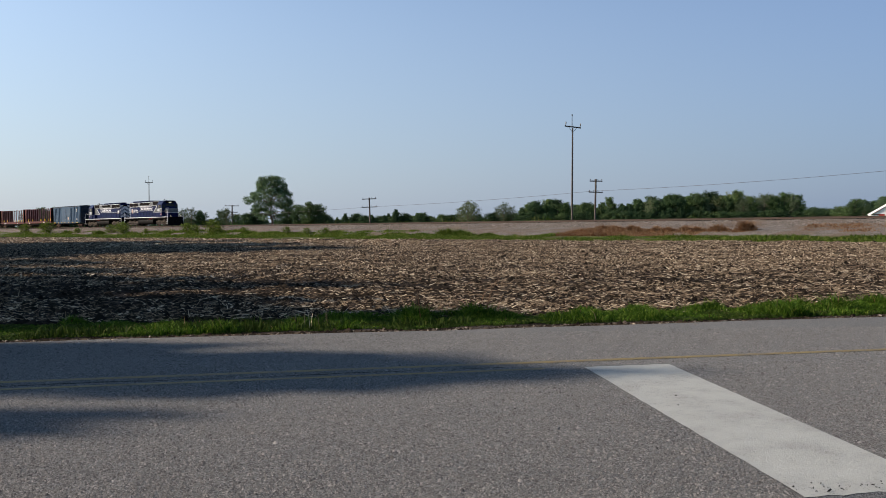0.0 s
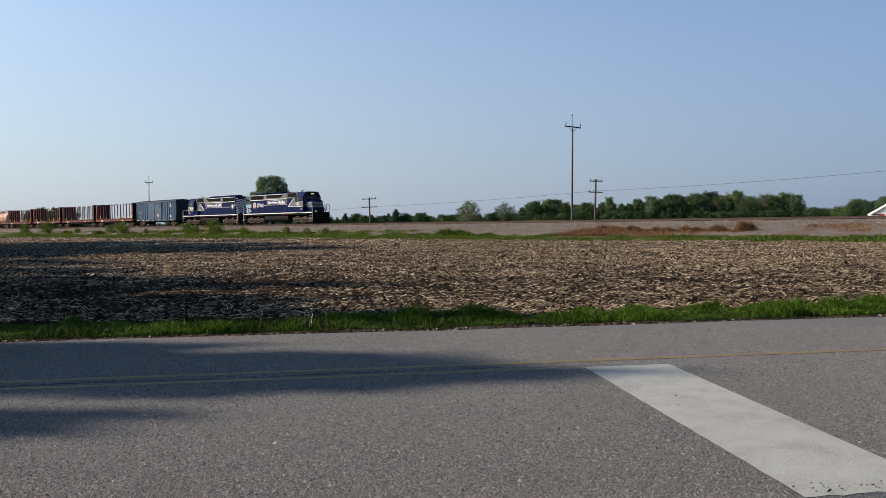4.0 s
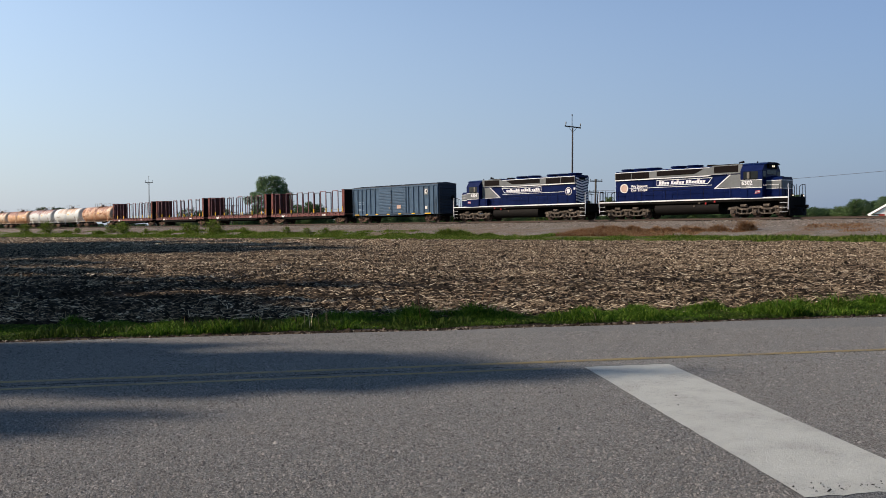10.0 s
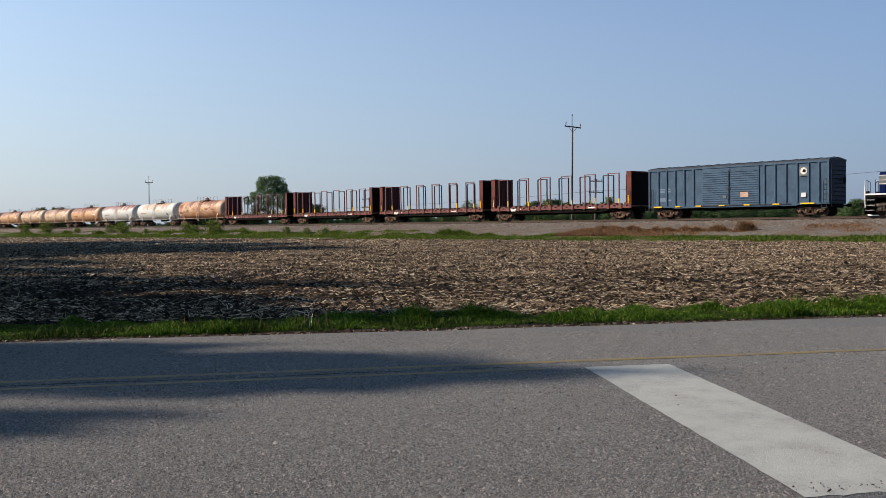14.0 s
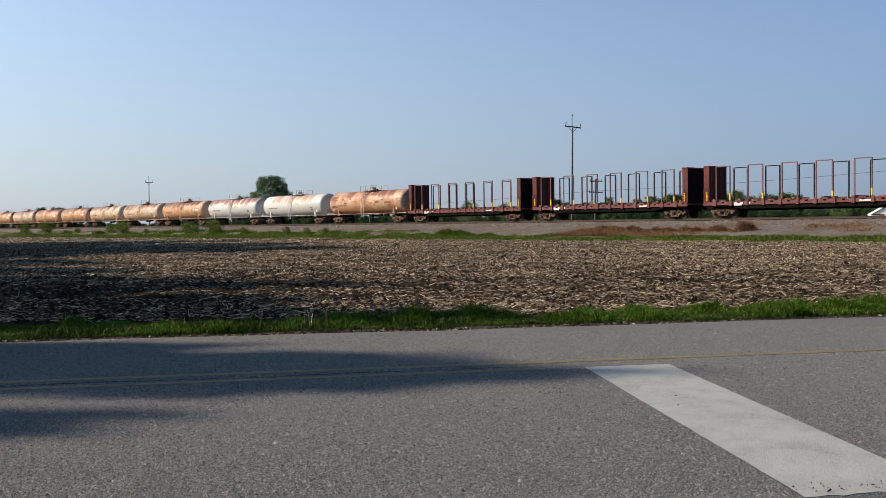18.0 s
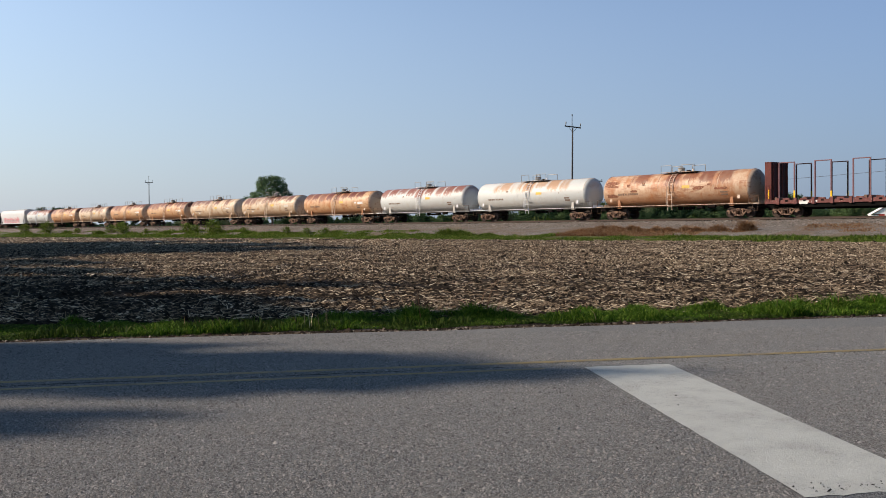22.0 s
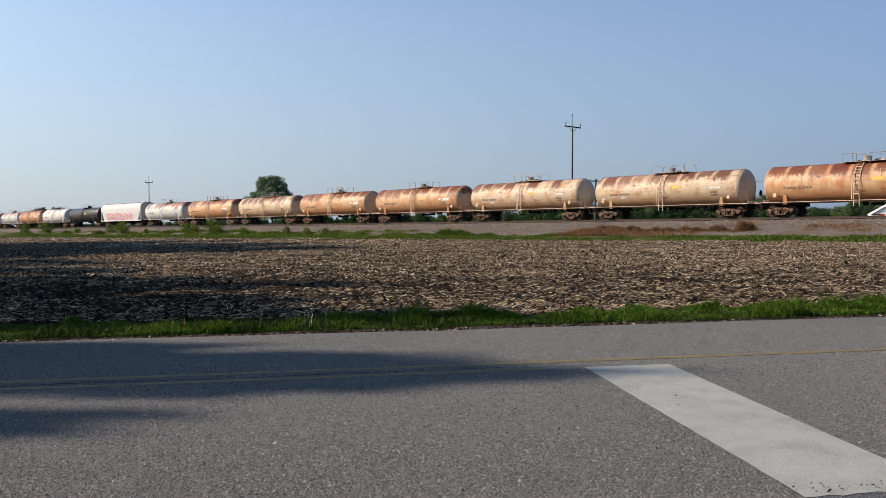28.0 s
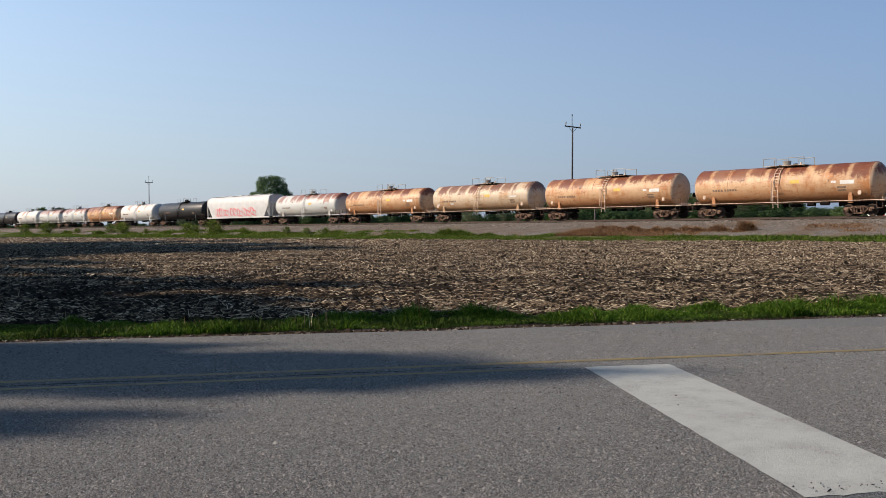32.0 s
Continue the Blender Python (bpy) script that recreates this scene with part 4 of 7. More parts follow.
def tree_meshes(key, height, spread, trunk_h, leaves, leaf, seed, material, dense=1.0, shape=1.0, dome=False):
    """Trunk with limbs, and a crown of leaf sprays in clumps round the limb ends."""
    rng = np.random.default_rng(seed)
    g = Geo()
    r0 = height * 0.022
    pts = [Vector((0, 0, -0.2))]
    for i in range(1, 6):
        pts.append(Vector((rng.normal(0, 0.012) * height, rng.normal(0, 0.012) * height, height * 0.72 * i / 5)))
    for i in range(5):
        g.cyl(pts[i], pts[i + 1], r0 * (1 - i * 0.17), 8, r0 * (1 - (i + 1) * 0.17))
    centres = []
    n_limb = 34
    for i in range(n_limb):
        u = (i + 0.5) / n_limb
        z0 = trunk_h + (height * 0.70 - trunk_h) * u
        a = i * 2.4 + rng.normal(0, 0.3)
        prof = math.sqrt(max(0.12, 1 - ((u - 0.45) / 0.60) ** 2)) if shape == 1.0 else math.sin(math.pi * min(1, (0.16 + 0.84 * u)) ** shape) ** 0.6
        reach = spread * prof * rng.uniform(0.6, 1.08)
        lift = height * (0.06 + 0.22 * u) * rng.uniform(0.6, 1.3)
        b = Vector((math.cos(a) * 0.02, math.sin(a) * 0.02, z0))
        e = Vector((math.cos(a) * reach, math.sin(a) * reach, min(z0 + lift, height * 0.97)))
        mid = b.lerp(e, 0.5) + Vector((0, 0, -lift * 0.1))
        g.cyl(b, mid, r0 * 0.3 * (1 - u * 0.5), 5, r0 * 0.2 * (1 - u * 0.5))
        g.cyl(mid, e, r0 * 0.2 * (1 - u * 0.5), 5, r0 * 0.06)
        centres += [(e, 1.0), (mid, 0.85), (b.lerp(e, 0.78), 0.8)]
    if dome:
        centres = []
        for i in range(170):
            u = (i + 0.5) / 170
            cz = 1 - 1.92 * u
            k = math.sqrt(max(0, 1 - cz * cz)) * rng.uniform(0.72, 1.06) * (1.0 - 0.2 * max(cz, 0))
            q = Vector((math.cos(i * 2.4) * k * spread, math.sin(i * 2.4) * k * spread, height * 0.53 + cz * height * 0.42 * rng.uniform(0.86, 1.03)))
            if (i * 7) % 5 == 2 or (cz < -0.35 and i % 2):
                continue
            lobe = 1.0 + 0.13 * math.sin(3 * i * 2.4 + 4 * cz) + 0.08 * math.sin(7.1 * cz + 1.3)
            q = Vector((q.x * lobe, q.y * lobe, q.z))
            centres.append((q, 0.8 + 0.25 * (i % 2)))
            if i % 4 == 0:
                g.cyl(Vector((0, 0, trunk_h + (height * 0.66 - trunk_h) * (1 - u))), q, r0 * 0.22, 5, r0 * 0.05)
    for i in range(0 if dome else 6):
        centres.append((Vector((rng.normal(0, 0.12) * spread, rng.normal(0, 0.12) * spread, height * rng.uniform(0.82, 0.98))), 0.8))
    trunk = g.mesh(key + "_trunk", True)
    trunk.materials.append(M_BARK)
    c = np.array([tuple(q) for q, _ in centres])
    w = np.array([k for _, k in centres])
    pick = rng.integers(0, len(c), leaves)
    rad = spread * 0.26 * dense * w[pick] * rng.uniform(0.12, 1.0, leaves) ** 0.5
    dirs = rng.normal(0, 1, (leaves, 3))
    dirs /= np.linalg.norm(dirs, axis=1)[:, None]
    p = c[pick] + dirs * rad[:, None] * np.array([1.0, 1.0, 0.72])
    p[:, 2] = np.maximum(p[:, 2], trunk_h * 0.75)
    nrm = dirs + rng.normal(0, 0.32, (leaves, 3)) + np.array([0, 0, 0.2])
    nrm /= np.linalg.norm(nrm, axis=1)[:, None]
    t1 = np.cross(nrm, rng.normal(0, 1, (leaves, 3)))
    t1 /= np.linalg.norm(t1, axis=1)[:, None]
    t2 = np.cross(nrm, t1)
    sz = leaf * rng.lognormal(0, 0.3, leaves)[:, None]
    v = np.empty((leaves, 4, 3))
    v[:, 0], v[:, 2] = p - t1 * sz, p + t1 * sz
    v[:, 1], v[:, 3] = p - t2 * sz * 0.55 + nrm * sz * 0.15, p + t2 * sz * 0.55 + nrm * sz * 0.15
    f = np.arange(leaves)[:, None] * 4 + np.array([[0, 1, 2, 3]])
    crown = sheet("_" + key, v.reshape(-1, 3), f, material)
    return trunk, crown


def tree(meshes, x, y, z, scale, turn, label, group="", high=None):
    ob = empty("tree", Matrix.LocRotScale((x, y, z), Euler((0, 0, radians(turn))), (scale, scale, high or scale)), label, "tree", group)
    part("trunk", meshes[0], M_BARK, ob)
    part("crown", meshes[1], M_BARK, ob)
    return ob


def at_view(px, depth, z=-0.3):
    """A place at that depth whose bearing is px, counted in 1568ths across the view."""
    return ((px - 784) / 1574.0 * depth, depth, z)


OAK = tree_meshes("broad", 20, 7.3, 3.4, 26000, 0.185, 201, M_LEAF_OAK, 0.95, 1.0, True)
MAPLE = tree_meshes("round", 16, 6.6, 2.0, 11500, 0.25, 202, M_LEAF_A, 1.3)
ASH = tree_meshes("tall", 17, 5.0, 3.0, 9000, 0.24, 203, M_LEAF_B, 1.15)
THIN = tree_meshes("open", 17, 5.6, 3.0, 3600, 0.24, 204, M_LEAF_C, 1.2)
SCRUB = tree_meshes("scrub", 8, 5.6, 0.5, 7000, 0.24, 205, M_LEAF_A, 1.5)
CEDAR = tree_meshes("narrow", 10, 3.0, 0.6, 4200, 0.25, 206, M_LEAF_A, 1.3, 0.6)

SHRUB = tree_meshes("shrub", 1.6, 0.85, 0.1, 1700, 0.055, 208, M_WEED, 1.6)
rt = random.Random(5)
for s, l, size in ((-204, -10.4, 1.0), (-190, -10.4, 1.15), (-172, -10.5, 0.5), (-155, -10.6, 0.75), (-151.5, -10.2, 0.95), (-149, -10.8, 0.7), (-140, -10.8, 0.4), (-126, -10.5, 0.75), (-123.5, -10.3, 0.6), (-118, -10.4, 0.95), (-115.5, -10.8, 0.6), (-108, -10.9, 0.45), (-97, -11, 0.45), (-92, -11.2, 0.4), (-88, -11.2, 0.4)):
    p = on_line(s, l, float(bank_z(l)) - 0.05)
    sh = empty("shrub", Matrix.LocRotScale(p, Euler((0, 0, rt.uniform(0, 6))), (size * 1.6, size * 1.6, size * 1.25)), "small leafy yellow-green shrub below the railway bank", "shrub", "shrubs along the bank")
    part("stems", SHRUB[0], M_BARK, sh)
    part("leaves", SHRUB[1], M_WEED, sh)
tree(OAK, *at_view(481, 372), 1.18, 20, "large round-crowned tree standing alone beyond the railway", high=1.16)
for px, kind, d, sc in ((340, THIN, 420, 0.62), (356, MAPLE, 420, 0.55), (325, THIN, 430, 0.6), (395, MAPLE, 450, 0.58), (402, THIN, 440, 0.62), (418, MAPLE, 470, 0.48),
                        (372, SCRUB, 470, 0.5), (438, SCRUB, 440, 0.9), (455, MAPLE, 440, 0.62), (512, MAPLE, 430, 0.66), (532, MAPLE, 420, 0.68), (550, MAPLE, 410, 0.74), (563, MAPLE, 415, 0.68), (575, SCRUB, 430, 0.8)):
    tree(kind, *at_view(px, d), sc, rt.uniform(0, 360), "leafy tree in a clump beyond the railway", "clump beyond the railway")
# low hedge line, then the wood
for i in range(30):
    px = 600 + i * 11.5 + rt.uniform(-4, 4)
    kind = rt.choice((SCRUB, CEDAR, SCRUB, CEDAR, MAPLE))
    d = rt.uniform(560, 620)
    hgt = rt.uniform(5.5, 8.5)
    base = {id(SCRUB): 8, id(CEDAR): 10, id(MAPLE): 16}[id(kind)]
    tree(kind, *at_view(px, d), hgt / base, rt.uniform(0, 360), "small dark tree in the hedge line beyond the railway", "hedge line", )
for i in range(58):
    tree(SCRUB, *at_view(318 + i * 11.2 + rt.uniform(-4, 4), rt.uniform(590, 640)), rt.uniform(0.5, 0.85), rt.uniform(0, 360), "low bush in the hedge line beyond the railway", "hedge line")
for i in range(40):
    tree(rt.choice((SCRUB, SCRUB, MAPLE)), *at_view(-40 + i * 9.3 + rt.uniform(-3, 3), rt.uniform(600, 650)), rt.uniform(0.42, 0.6), rt.uniform(0, 360), "low bush in the hedge line beyond the railway", "hedge line")
for i in range(9):
    tree(MAPLE, *at_view(52 + i * 9.5 + rt.uniform(-3, 3), 620), rt.uniform(0.82, 0.98), rt.uniform(0, 360), "leafy tree far beyond the railway", "far clump")
for px, kind, d, sc in ((829, THIN, 520, 0.86), (838, THIN, 530, 0.8), (818, THIN, 540, 0.7), (702, CEDAR, 590, 1.1), (892, THIN, 560, 0.82), (905, THIN, 575, 0.7), (882, THIN, 570, 0.65)):
    tree(kind, *at_view(px, d), sc, rt.uniform(0, 360), "thin-leaved pale tree rising over the hedge line", "hedge line")
WOOD = ((930, 11.5), (960, 13.0), (1000, 13.0), (1045, 12.0), (1075, 13.5), (1110, 12.0), (1150, 14.0), (1190, 14.5), (1215, 17.0), (1250, 16.0), (1290, 16.0), (1330, 15.0), (1345, 15.5), (1380, 14.0), (1410, 15.0), (1425, 10.0))
for layer, dd in ((0, 0), (1, 14), (2, 28)):
    for i in range(29):
        px = 928 + i * 17.0 + rt.uniform(-6, 6) + layer * 5
        top = float(np.interp(px, [a for a, _ in WOOD], [b for _, b in WOOD])) * rt.uniform(0.74, 1.10)
        kind = rt.choice((MAPLE, ASH, ASH, CEDAR, CEDAR) if px < 1150 else (MAPLE, MAPLE, ASH, ASH, THIN) if px < 1290 else (ASH, THIN, THIN))
        base = {id(OAK): 20, id(ASH): 17, id(MAPLE): 16, id(THIN): 17, id(CEDAR): 11}[id(kind)]
        tree(kind, *at_view(px, 500 + dd + rt.uniform(-5, 5)), top / base * 1.02, rt.uniform(0, 360), "leafy tree at the edge of the wood", "wood beyond the railway")
for i in range(42):
    tree(SCRUB, *at_view(930 + i * 12.5 + rt.uniform(-5, 5), 492), rt.uniform(0.55, 0.8), rt.uniform(0, 360), "low bush at the foot of the wood", "wood beyond the railway")
for i in range(20):
    px = 1432 + i * 9
    tree(SCRUB, *at_view(px, 700 + rt.uniform(-30, 30)), rt.uniform(0.95, 1.2), rt.uniform(0, 360), "distant small tree on the skyline", "far hedge")
for px, kind, d, sc in ((1512, MAPLE, 560, 0.80), (1528, OAK, 570, 0.66), (1545, MAPLE, 580, 0.74), (1566, OAK, 520, 0.7), (1580, MAPLE, 520, 0.8), (1500, SCRUB, 560, 0.9)):
    tree(kind, *at_view(px, d), sc, rt.uniform(0, 360), "leafy tree behind the barn", "trees behind the barn")

# trees beside the road outside the view, whose long shadows fall over road and field
SHADE = tree_meshes("shade", 12, 5.0, 1.6, 22000, 0.42, 207, M_LEAF_A, 1.45)
tan_e = math.tan(radians(SUN_ELEV))


def shade_tree(tip_x, y, x, spread_scale):
    h = (tip_x - x) * tan_e
    yy = y + 0.03 * (tip_x - x) / math.cos(radians(SUN_ELEV))
    ob = empty("tree", Matrix.LocRotScale((x, yy, -0.05), Euler((0, 0, y)), (spread_scale, spread_scale, h / 12.0)), "dense leafy roadside tree casting a long shadow", "tree", "roadside trees")
    part("trunk", SHADE[0], M_BARK, ob)
    part("crown", SHADE[1], M_BARK, ob)


for row in ((-1.4, 8.85, -36, 0.44), (-2.7, 8.75, -34, 0.45), (-4.3, 6.65, -34, 0.17), (-5.1, 10.2, -36, 0.47), (-0.9, 14.4, -34, 0.30), (-4.6, 15.2, -38, 0.42), (-5.6, 17.8, -36, 0.6), (-4.2, 21.2, -37, 0.5), (-8.6, 24.6, -34, 0.5), (-12.4, 30, -36, 0.55), (-15.4, 36.5, -40, 0.7), (-20, 45, -37, 0.8), (-9.0, 53, -42, 1.1), (-13.0, 64, -48, 1.2), (-22.0, 78, -58, 1.3)):
    shade_tree(*row)


def utility_pole(x, y, z, top, tilt, label):
    ob = empty("utility_pole", pose(x, y, z, 0, 0.9, 0), label, "pole", "tall utility poles")
    h = top - z
    part("shaft", Geo().cyl((0, 0, -0.3), (0, 0, h - 1.5), 0.125, 12, 0.085), M_POLE, ob, smooth=True)
    part("top_pin", Geo().cyl((-0.06, 0, h - 1.6), (-0.06, 0, h + 0.1), 0.045, 8, 0.03).cyl((-0.06, 0, h - 0.08), (-0.06, 0, h + 0.15), 0.06, 8), M_POLE, ob)
    z = h - 1.35
    a = part("crossarm", Geo().box(-0.95, 0.95, -0.18, -0.06, -0.07, 0.07, 0.015), M_POLEDARK, ob, at=pose(0, 0, z, 0, tilt, 0))
    for x2 in (-0.85, 0.85):
        part("insulator", Geo().lathe_z([(0.07, 0.03), (0.19, 0.04), (0.25, 0.07), (0.45, 0.06), (0.53, 0.02)], x2, -0.12, 8), M_INSUL, a)
        part("brace", Geo().tube([(x2 * 0.6, -0.12, z - x2 * 0.6 * math.sin(radians(tilt))), (0, -0.12, z - 0.65)], 0.022, 5), M_POLE, ob)
    return ob


def telegraph_pole(x, y, z, top, lean, turn, arms, label):
    ob = empty("telegraph_pole", pose(x, y, z, 0, lean, turn), label, "pole", "telegraph poles")
    h = top - z
    part("shaft", Geo().cyl((0, 0, -0.3), (0, 0, h), 0.13, 10, 0.11), M_POLE, ob, smooth=True)
    for dz, half in arms:
        a = part("crossarm", Geo().box(-half, half, -0.22, -0.12, h - dz - 0.06, h - dz + 0.06, 0.012), M_POLEDARK, ob)
        for k in range(4):
            part("insulator", Geo().lathe_z([(h - dz + 0.06, 0.015), (h - dz + 0.13, 0.02), (h - dz + 0.14, 0.045), (h - dz + 0.22, 0.035)], (-0.9 + 0.6 * k) * half, -0.17, 7), M_POLEDARK, a)
    return ob


utility_pole(*at_view(1012.5, 104.6, 0.0), 13.8, 7, "tall thin wooden utility pole with one crossarm")
utility_pole(*at_view(265.0, 216, 0.0), 13.5, 0, "tall thin wooden utility pole with one crossarm, far along the line")
telegraph_pole(*at_view(1053.0, 105, 0.1), 6.35, 1.6, 0, ((0.25, 0.75), (1.55, 0.8)), "short old telegraph pole with two crossarms, leaning slightly")
telegraph_pole(*at_view(656.0, 137, 0.1), 5.45, -1.0, 0, ((0.2, 1.1), (1.45, 1.2)), "short old telegraph pole with two crossarms")
telegraph_pole(*at_view(411.5, 170, 0.1), 5.35, 1.0, 0, ((0.15, 1.35), (1.35, 1.1)), "short old telegraph pole with two crossarms, far along the line")


def wire(points, label):
    g = Geo()
    for a, b, sag in points:
        a, b = Vector(a), Vector(b)
        pp = []
        for i in range(17):
            u = i / 16
            q = a.lerp(b, u)
            q.z -= sag * 4 * u * (1 - u)
            pp.append(q)
        g.tube(pp, 0.016, 5)
    ob = new("wire", g.mesh("wire"))
    ob.data.materials.append(M_WIRE)
    tagged(ob, label, "wire")


p1, p2, p3 = Vector(at_view(1053.0, 105, 4.95)), Vector(at_view(656, 137, 4.05)), Vector(at_view(411, 170, 3.6))
p0 = Vector(at_view(1700, 74, 5.75))
wire(((p0, p1, 0.25), (p1, p2, 0.2), (p2, p3, 0.2)), "thin dark wire strung along the telegraph poles")


def barn():
    x, y, z = at_view(1585, 240, -0.1)
    ob = empty("barn", pose(x, y, z, 0, 0, -22), "red barn with a white metal gable roof", "barn")
    w, d, e, r = 5.6, 14.0, 2.3, 5.8
    part("wall", Geo().prism([(-w + 1.6, 0), (w, 0), (w, e + 0.9), (0, r - 0.2), (-w + 1.6, e + 0.9)], 0, d), M_BARNRED, ob)
    roof = Geo()
    for s in (-1, 1):
        roof.add([(0, -0.4, r), (s * (w + 0.4), -0.4, e - 0.1), (s * (w + 0.4), d + 0.4, e - 0.1), (0, d + 0.4, r),
                  (0, -0.4, r - 0.15), (s * (w + 0.4), -0.4, e - 0.25), (s * (w + 0.4), d + 0.4, e - 0.25), (0, d + 0.4, r - 0.15)],
                 [(0, 1, 2, 3), (4, 7, 6, 5), (0, 4, 5, 1), (1, 5, 6, 2), (2, 6, 7, 3)])
    part("roof", roof, M_BARNROOF, ob, "white sheet-metal roof")
    part("gable", Geo().prism([(-w + 0.2, e - 0.1), (w - 0.2, e - 0.1), (0, r - 0.3)], -0.08, -0.02), M_BARNROOF, ob, "white boarded gable")
    part("lean_to", Geo().box(-w - 0.2, -w + 1.58, 0.3, d, 0, e - 0.35, 0.02), M_BARNROOF, ob, "white side wall")
    for k in range(3):
        part("door", Geo().box(-2.6 + k * 2.3, -0.9 + k * 2.3, -0.1, -0.01, 0.0, 2.3, 0.02), M_BARNROOF, ob, "white sliding door")


barn()

# ---------------------------------------------------------------- train: wheels and trucks


def wheelset_mesh(key, r, material):
    g = Geo()
    for s in (-1, 1):
        g.lathe_y([(s * 0.68, 0.10), (s * 0.68, r + 0.028), (s * 0.71, r + 0.028), (s * 0.725, r), (s * 0.82, r - 0.004), (s * 0.82, r * 0.84),
                   (s * 0.775, r * 0.80), (s * 0.77, r * 0.40), (s * 0.84, r * 0.30), (s * 0.84, 0.08)], 0, 0, 22)
        for k in range(3):
            a = 2 * math.pi * k / 3
            g.cyl((math.cos(a) * 0.07, s * 0.84, math.sin(a) * 0.07), (math.cos(a) * 0.07, s * 0.99, math.sin(a) * 0.07), 0.028, 6)
        g.cyl((0, s * 0.82, 0), (0, s * 0.97, 0), 0.105, 14)
    g.cyl((0, -0.7, 0), (0, 0.7, 0), 0.09, 10)
    me = g.mesh(key, True)
    me.materials.append(material)
    return me


R_CAR, R_LOCO = 0.457, 0.508
ME_WHEEL = wheelset_mesh("freight_wheelset", R_CAR, M_WHEEL)
ME_WHEEL_L = wheelset_mesh("engine_wheelset", R_LOCO, M_WHEEL)


def freight_sides(material):
    """Cast side frame with its window, bearing pedestals and spring nest."""
    out = []
    for s in (-1, 1):
        y0, y1 = s * 0.92, s * 1.08
        g = Geo()
        g.prism([(-1.18, 0.52), (-1.12, 0.70), (-0.72, 0.70), (-0.42, 0.80), (0.42, 0.80), (0.72, 0.70), (1.12, 0.70), (1.18, 0.52), (1.02, 0.50), (0.98, 0.58), (0.74, 0.58), (0.44, 0.66), (-0.44, 0.66), (-0.74, 0.58), (-0.98, 0.58), (-1.02, 0.50)], y0, y1)
        for k in (-1, 1):
            g.prism([(k * 0.76, 0.60), (k * 0.64, 0.62), (k * 0.30, 0.26), (k * 0.40, 0.20)], y0, y1)
            g.box(k * 0.36 - 0.06, k * 0.36 + 0.06, y0, y1, 0.22, 0.68)
            g.box(k * 0.9 - 0.13, k * 0.9 + 0.13, y0, s * 1.10, 0.36, 0.60, 0.02)
        g.box(-0.44, 0.44, y0, y1, 0.17, 0.29, 0.02)
        me = g.mesh("truck_side")
        me.materials.append(material)
        out.append(me)
    coil = [(0.29, 0.05)]
    for k in range(5):
        coil += [(0.30 + k * 0.055, 0.055), (0.315 + k * 0.055, 0.08), (0.335 + k * 0.055, 0.08), (0.345 + k * 0.055, 0.055)]
    me = Geo().lathe_z(coil, 0, 0, 10).mesh("spring")
    me.materials.append(material)
    bo = Geo().box(-0.2, 0.2, -1.12, 1.12, 0.56, 0.80, 0.03).cyl((0, 0, 0.78), (0, 0, 0.92), 0.2, 12)
    me2 = bo.mesh("bolster")
    me2.materials.append(material)
    return out, me, me2


FREIGHT = {M_RUSTTRUCK: freight_sides(M_RUSTTRUCK), M_TRUCK: freight_sides(M_TRUCK)}


def freight_truck(car, x, material=None):
    material = material or M_RUSTTRUCK
    sides, springs, bolster = FREIGHT[material]
    tr = part("truck", bolster, material, car, at=pose(x, 0, 0))
    for me in sides:
        part("side_frame", me, material, tr)
    for y in (-1, 1):
        for x in (-0.17, 0.17):
            part("spring", springs, material, tr, at=pose(x, y, 0))
    for k in (-0.9, 0.9):
        part("wheelset", ME_WHEEL, M_WHEEL, tr, at=pose(k, 0, R_CAR))
    return tr


def coupler(car, x, way, material=None, reach=0.0):
    g = Geo().box(x, x + way * (0.45 + reach), -0.07, 0.07, 0.80, 0.94, 0.02)
    k = x + way * (0.42 + reach)
    g.box(k, k + way * 0.28, -0.16, 0.12, 0.74, 1.0, 0.03).box(k + way * 0.1, k + way * 0.38, -0.18, -0.08, 0.78, 0.97, 0.03)
    return part("coupler", g, material or M_BLACK, car)


def ladder(car, x, y, z0, z1, width, material, name="ladder", step=0.36, along_x=True, r=0.018):
    g = Geo()
    n = max(2, int((z1 - z0) / step))
    for s in (-0.5, 0.5):
        a = (x + s * width, y, z0) if along_x else (x, y + s * width, z0)
        b = (x + s * width, y, z1) if along_x else (x, y + s * width, z1)
        g.cyl(a, b, r, 5)
    for i in range(n + 1):
        z = z0 + (z1 - z0) * i / n
        a = (x - width / 2, y, z) if along_x else (x, y - width / 2, z)
        b = (x + width / 2, y, z) if along_x else (x, y + width / 2, z)
        g.cyl(a, b, r, 5)
    return part(name, g, material, car)


def lettering(name, words, size, m, material, parent, label="", depth=0.004, align="LEFT", bold=0.03):
    """Words in the built-in font as a thin mesh."""
    cu = bpy.data.curves.new(name, "FONT")
    cu.body, cu.size, cu.extrude, cu.align_x, cu.resolution_u = words, size, depth, align, 2
    cu.offset = size * bold
    tmp = bpy.data.objects.new(name, cu)
    scene.collection.objects.link(tmp)
    bpy.context.view_layer.update()
    me = bpy.data.meshes.new_from_object(tmp.evaluated_get(bpy.context.evaluated_depsgraph_get()))
    scene.collection.objects.unlink(tmp)
    bpy.data.objects.remove(tmp)
    bpy.data.curves.remove(cu)
    me.materials.clear()
    me.materials.append(material)
    return part(name, me, material, parent, label, at=m)


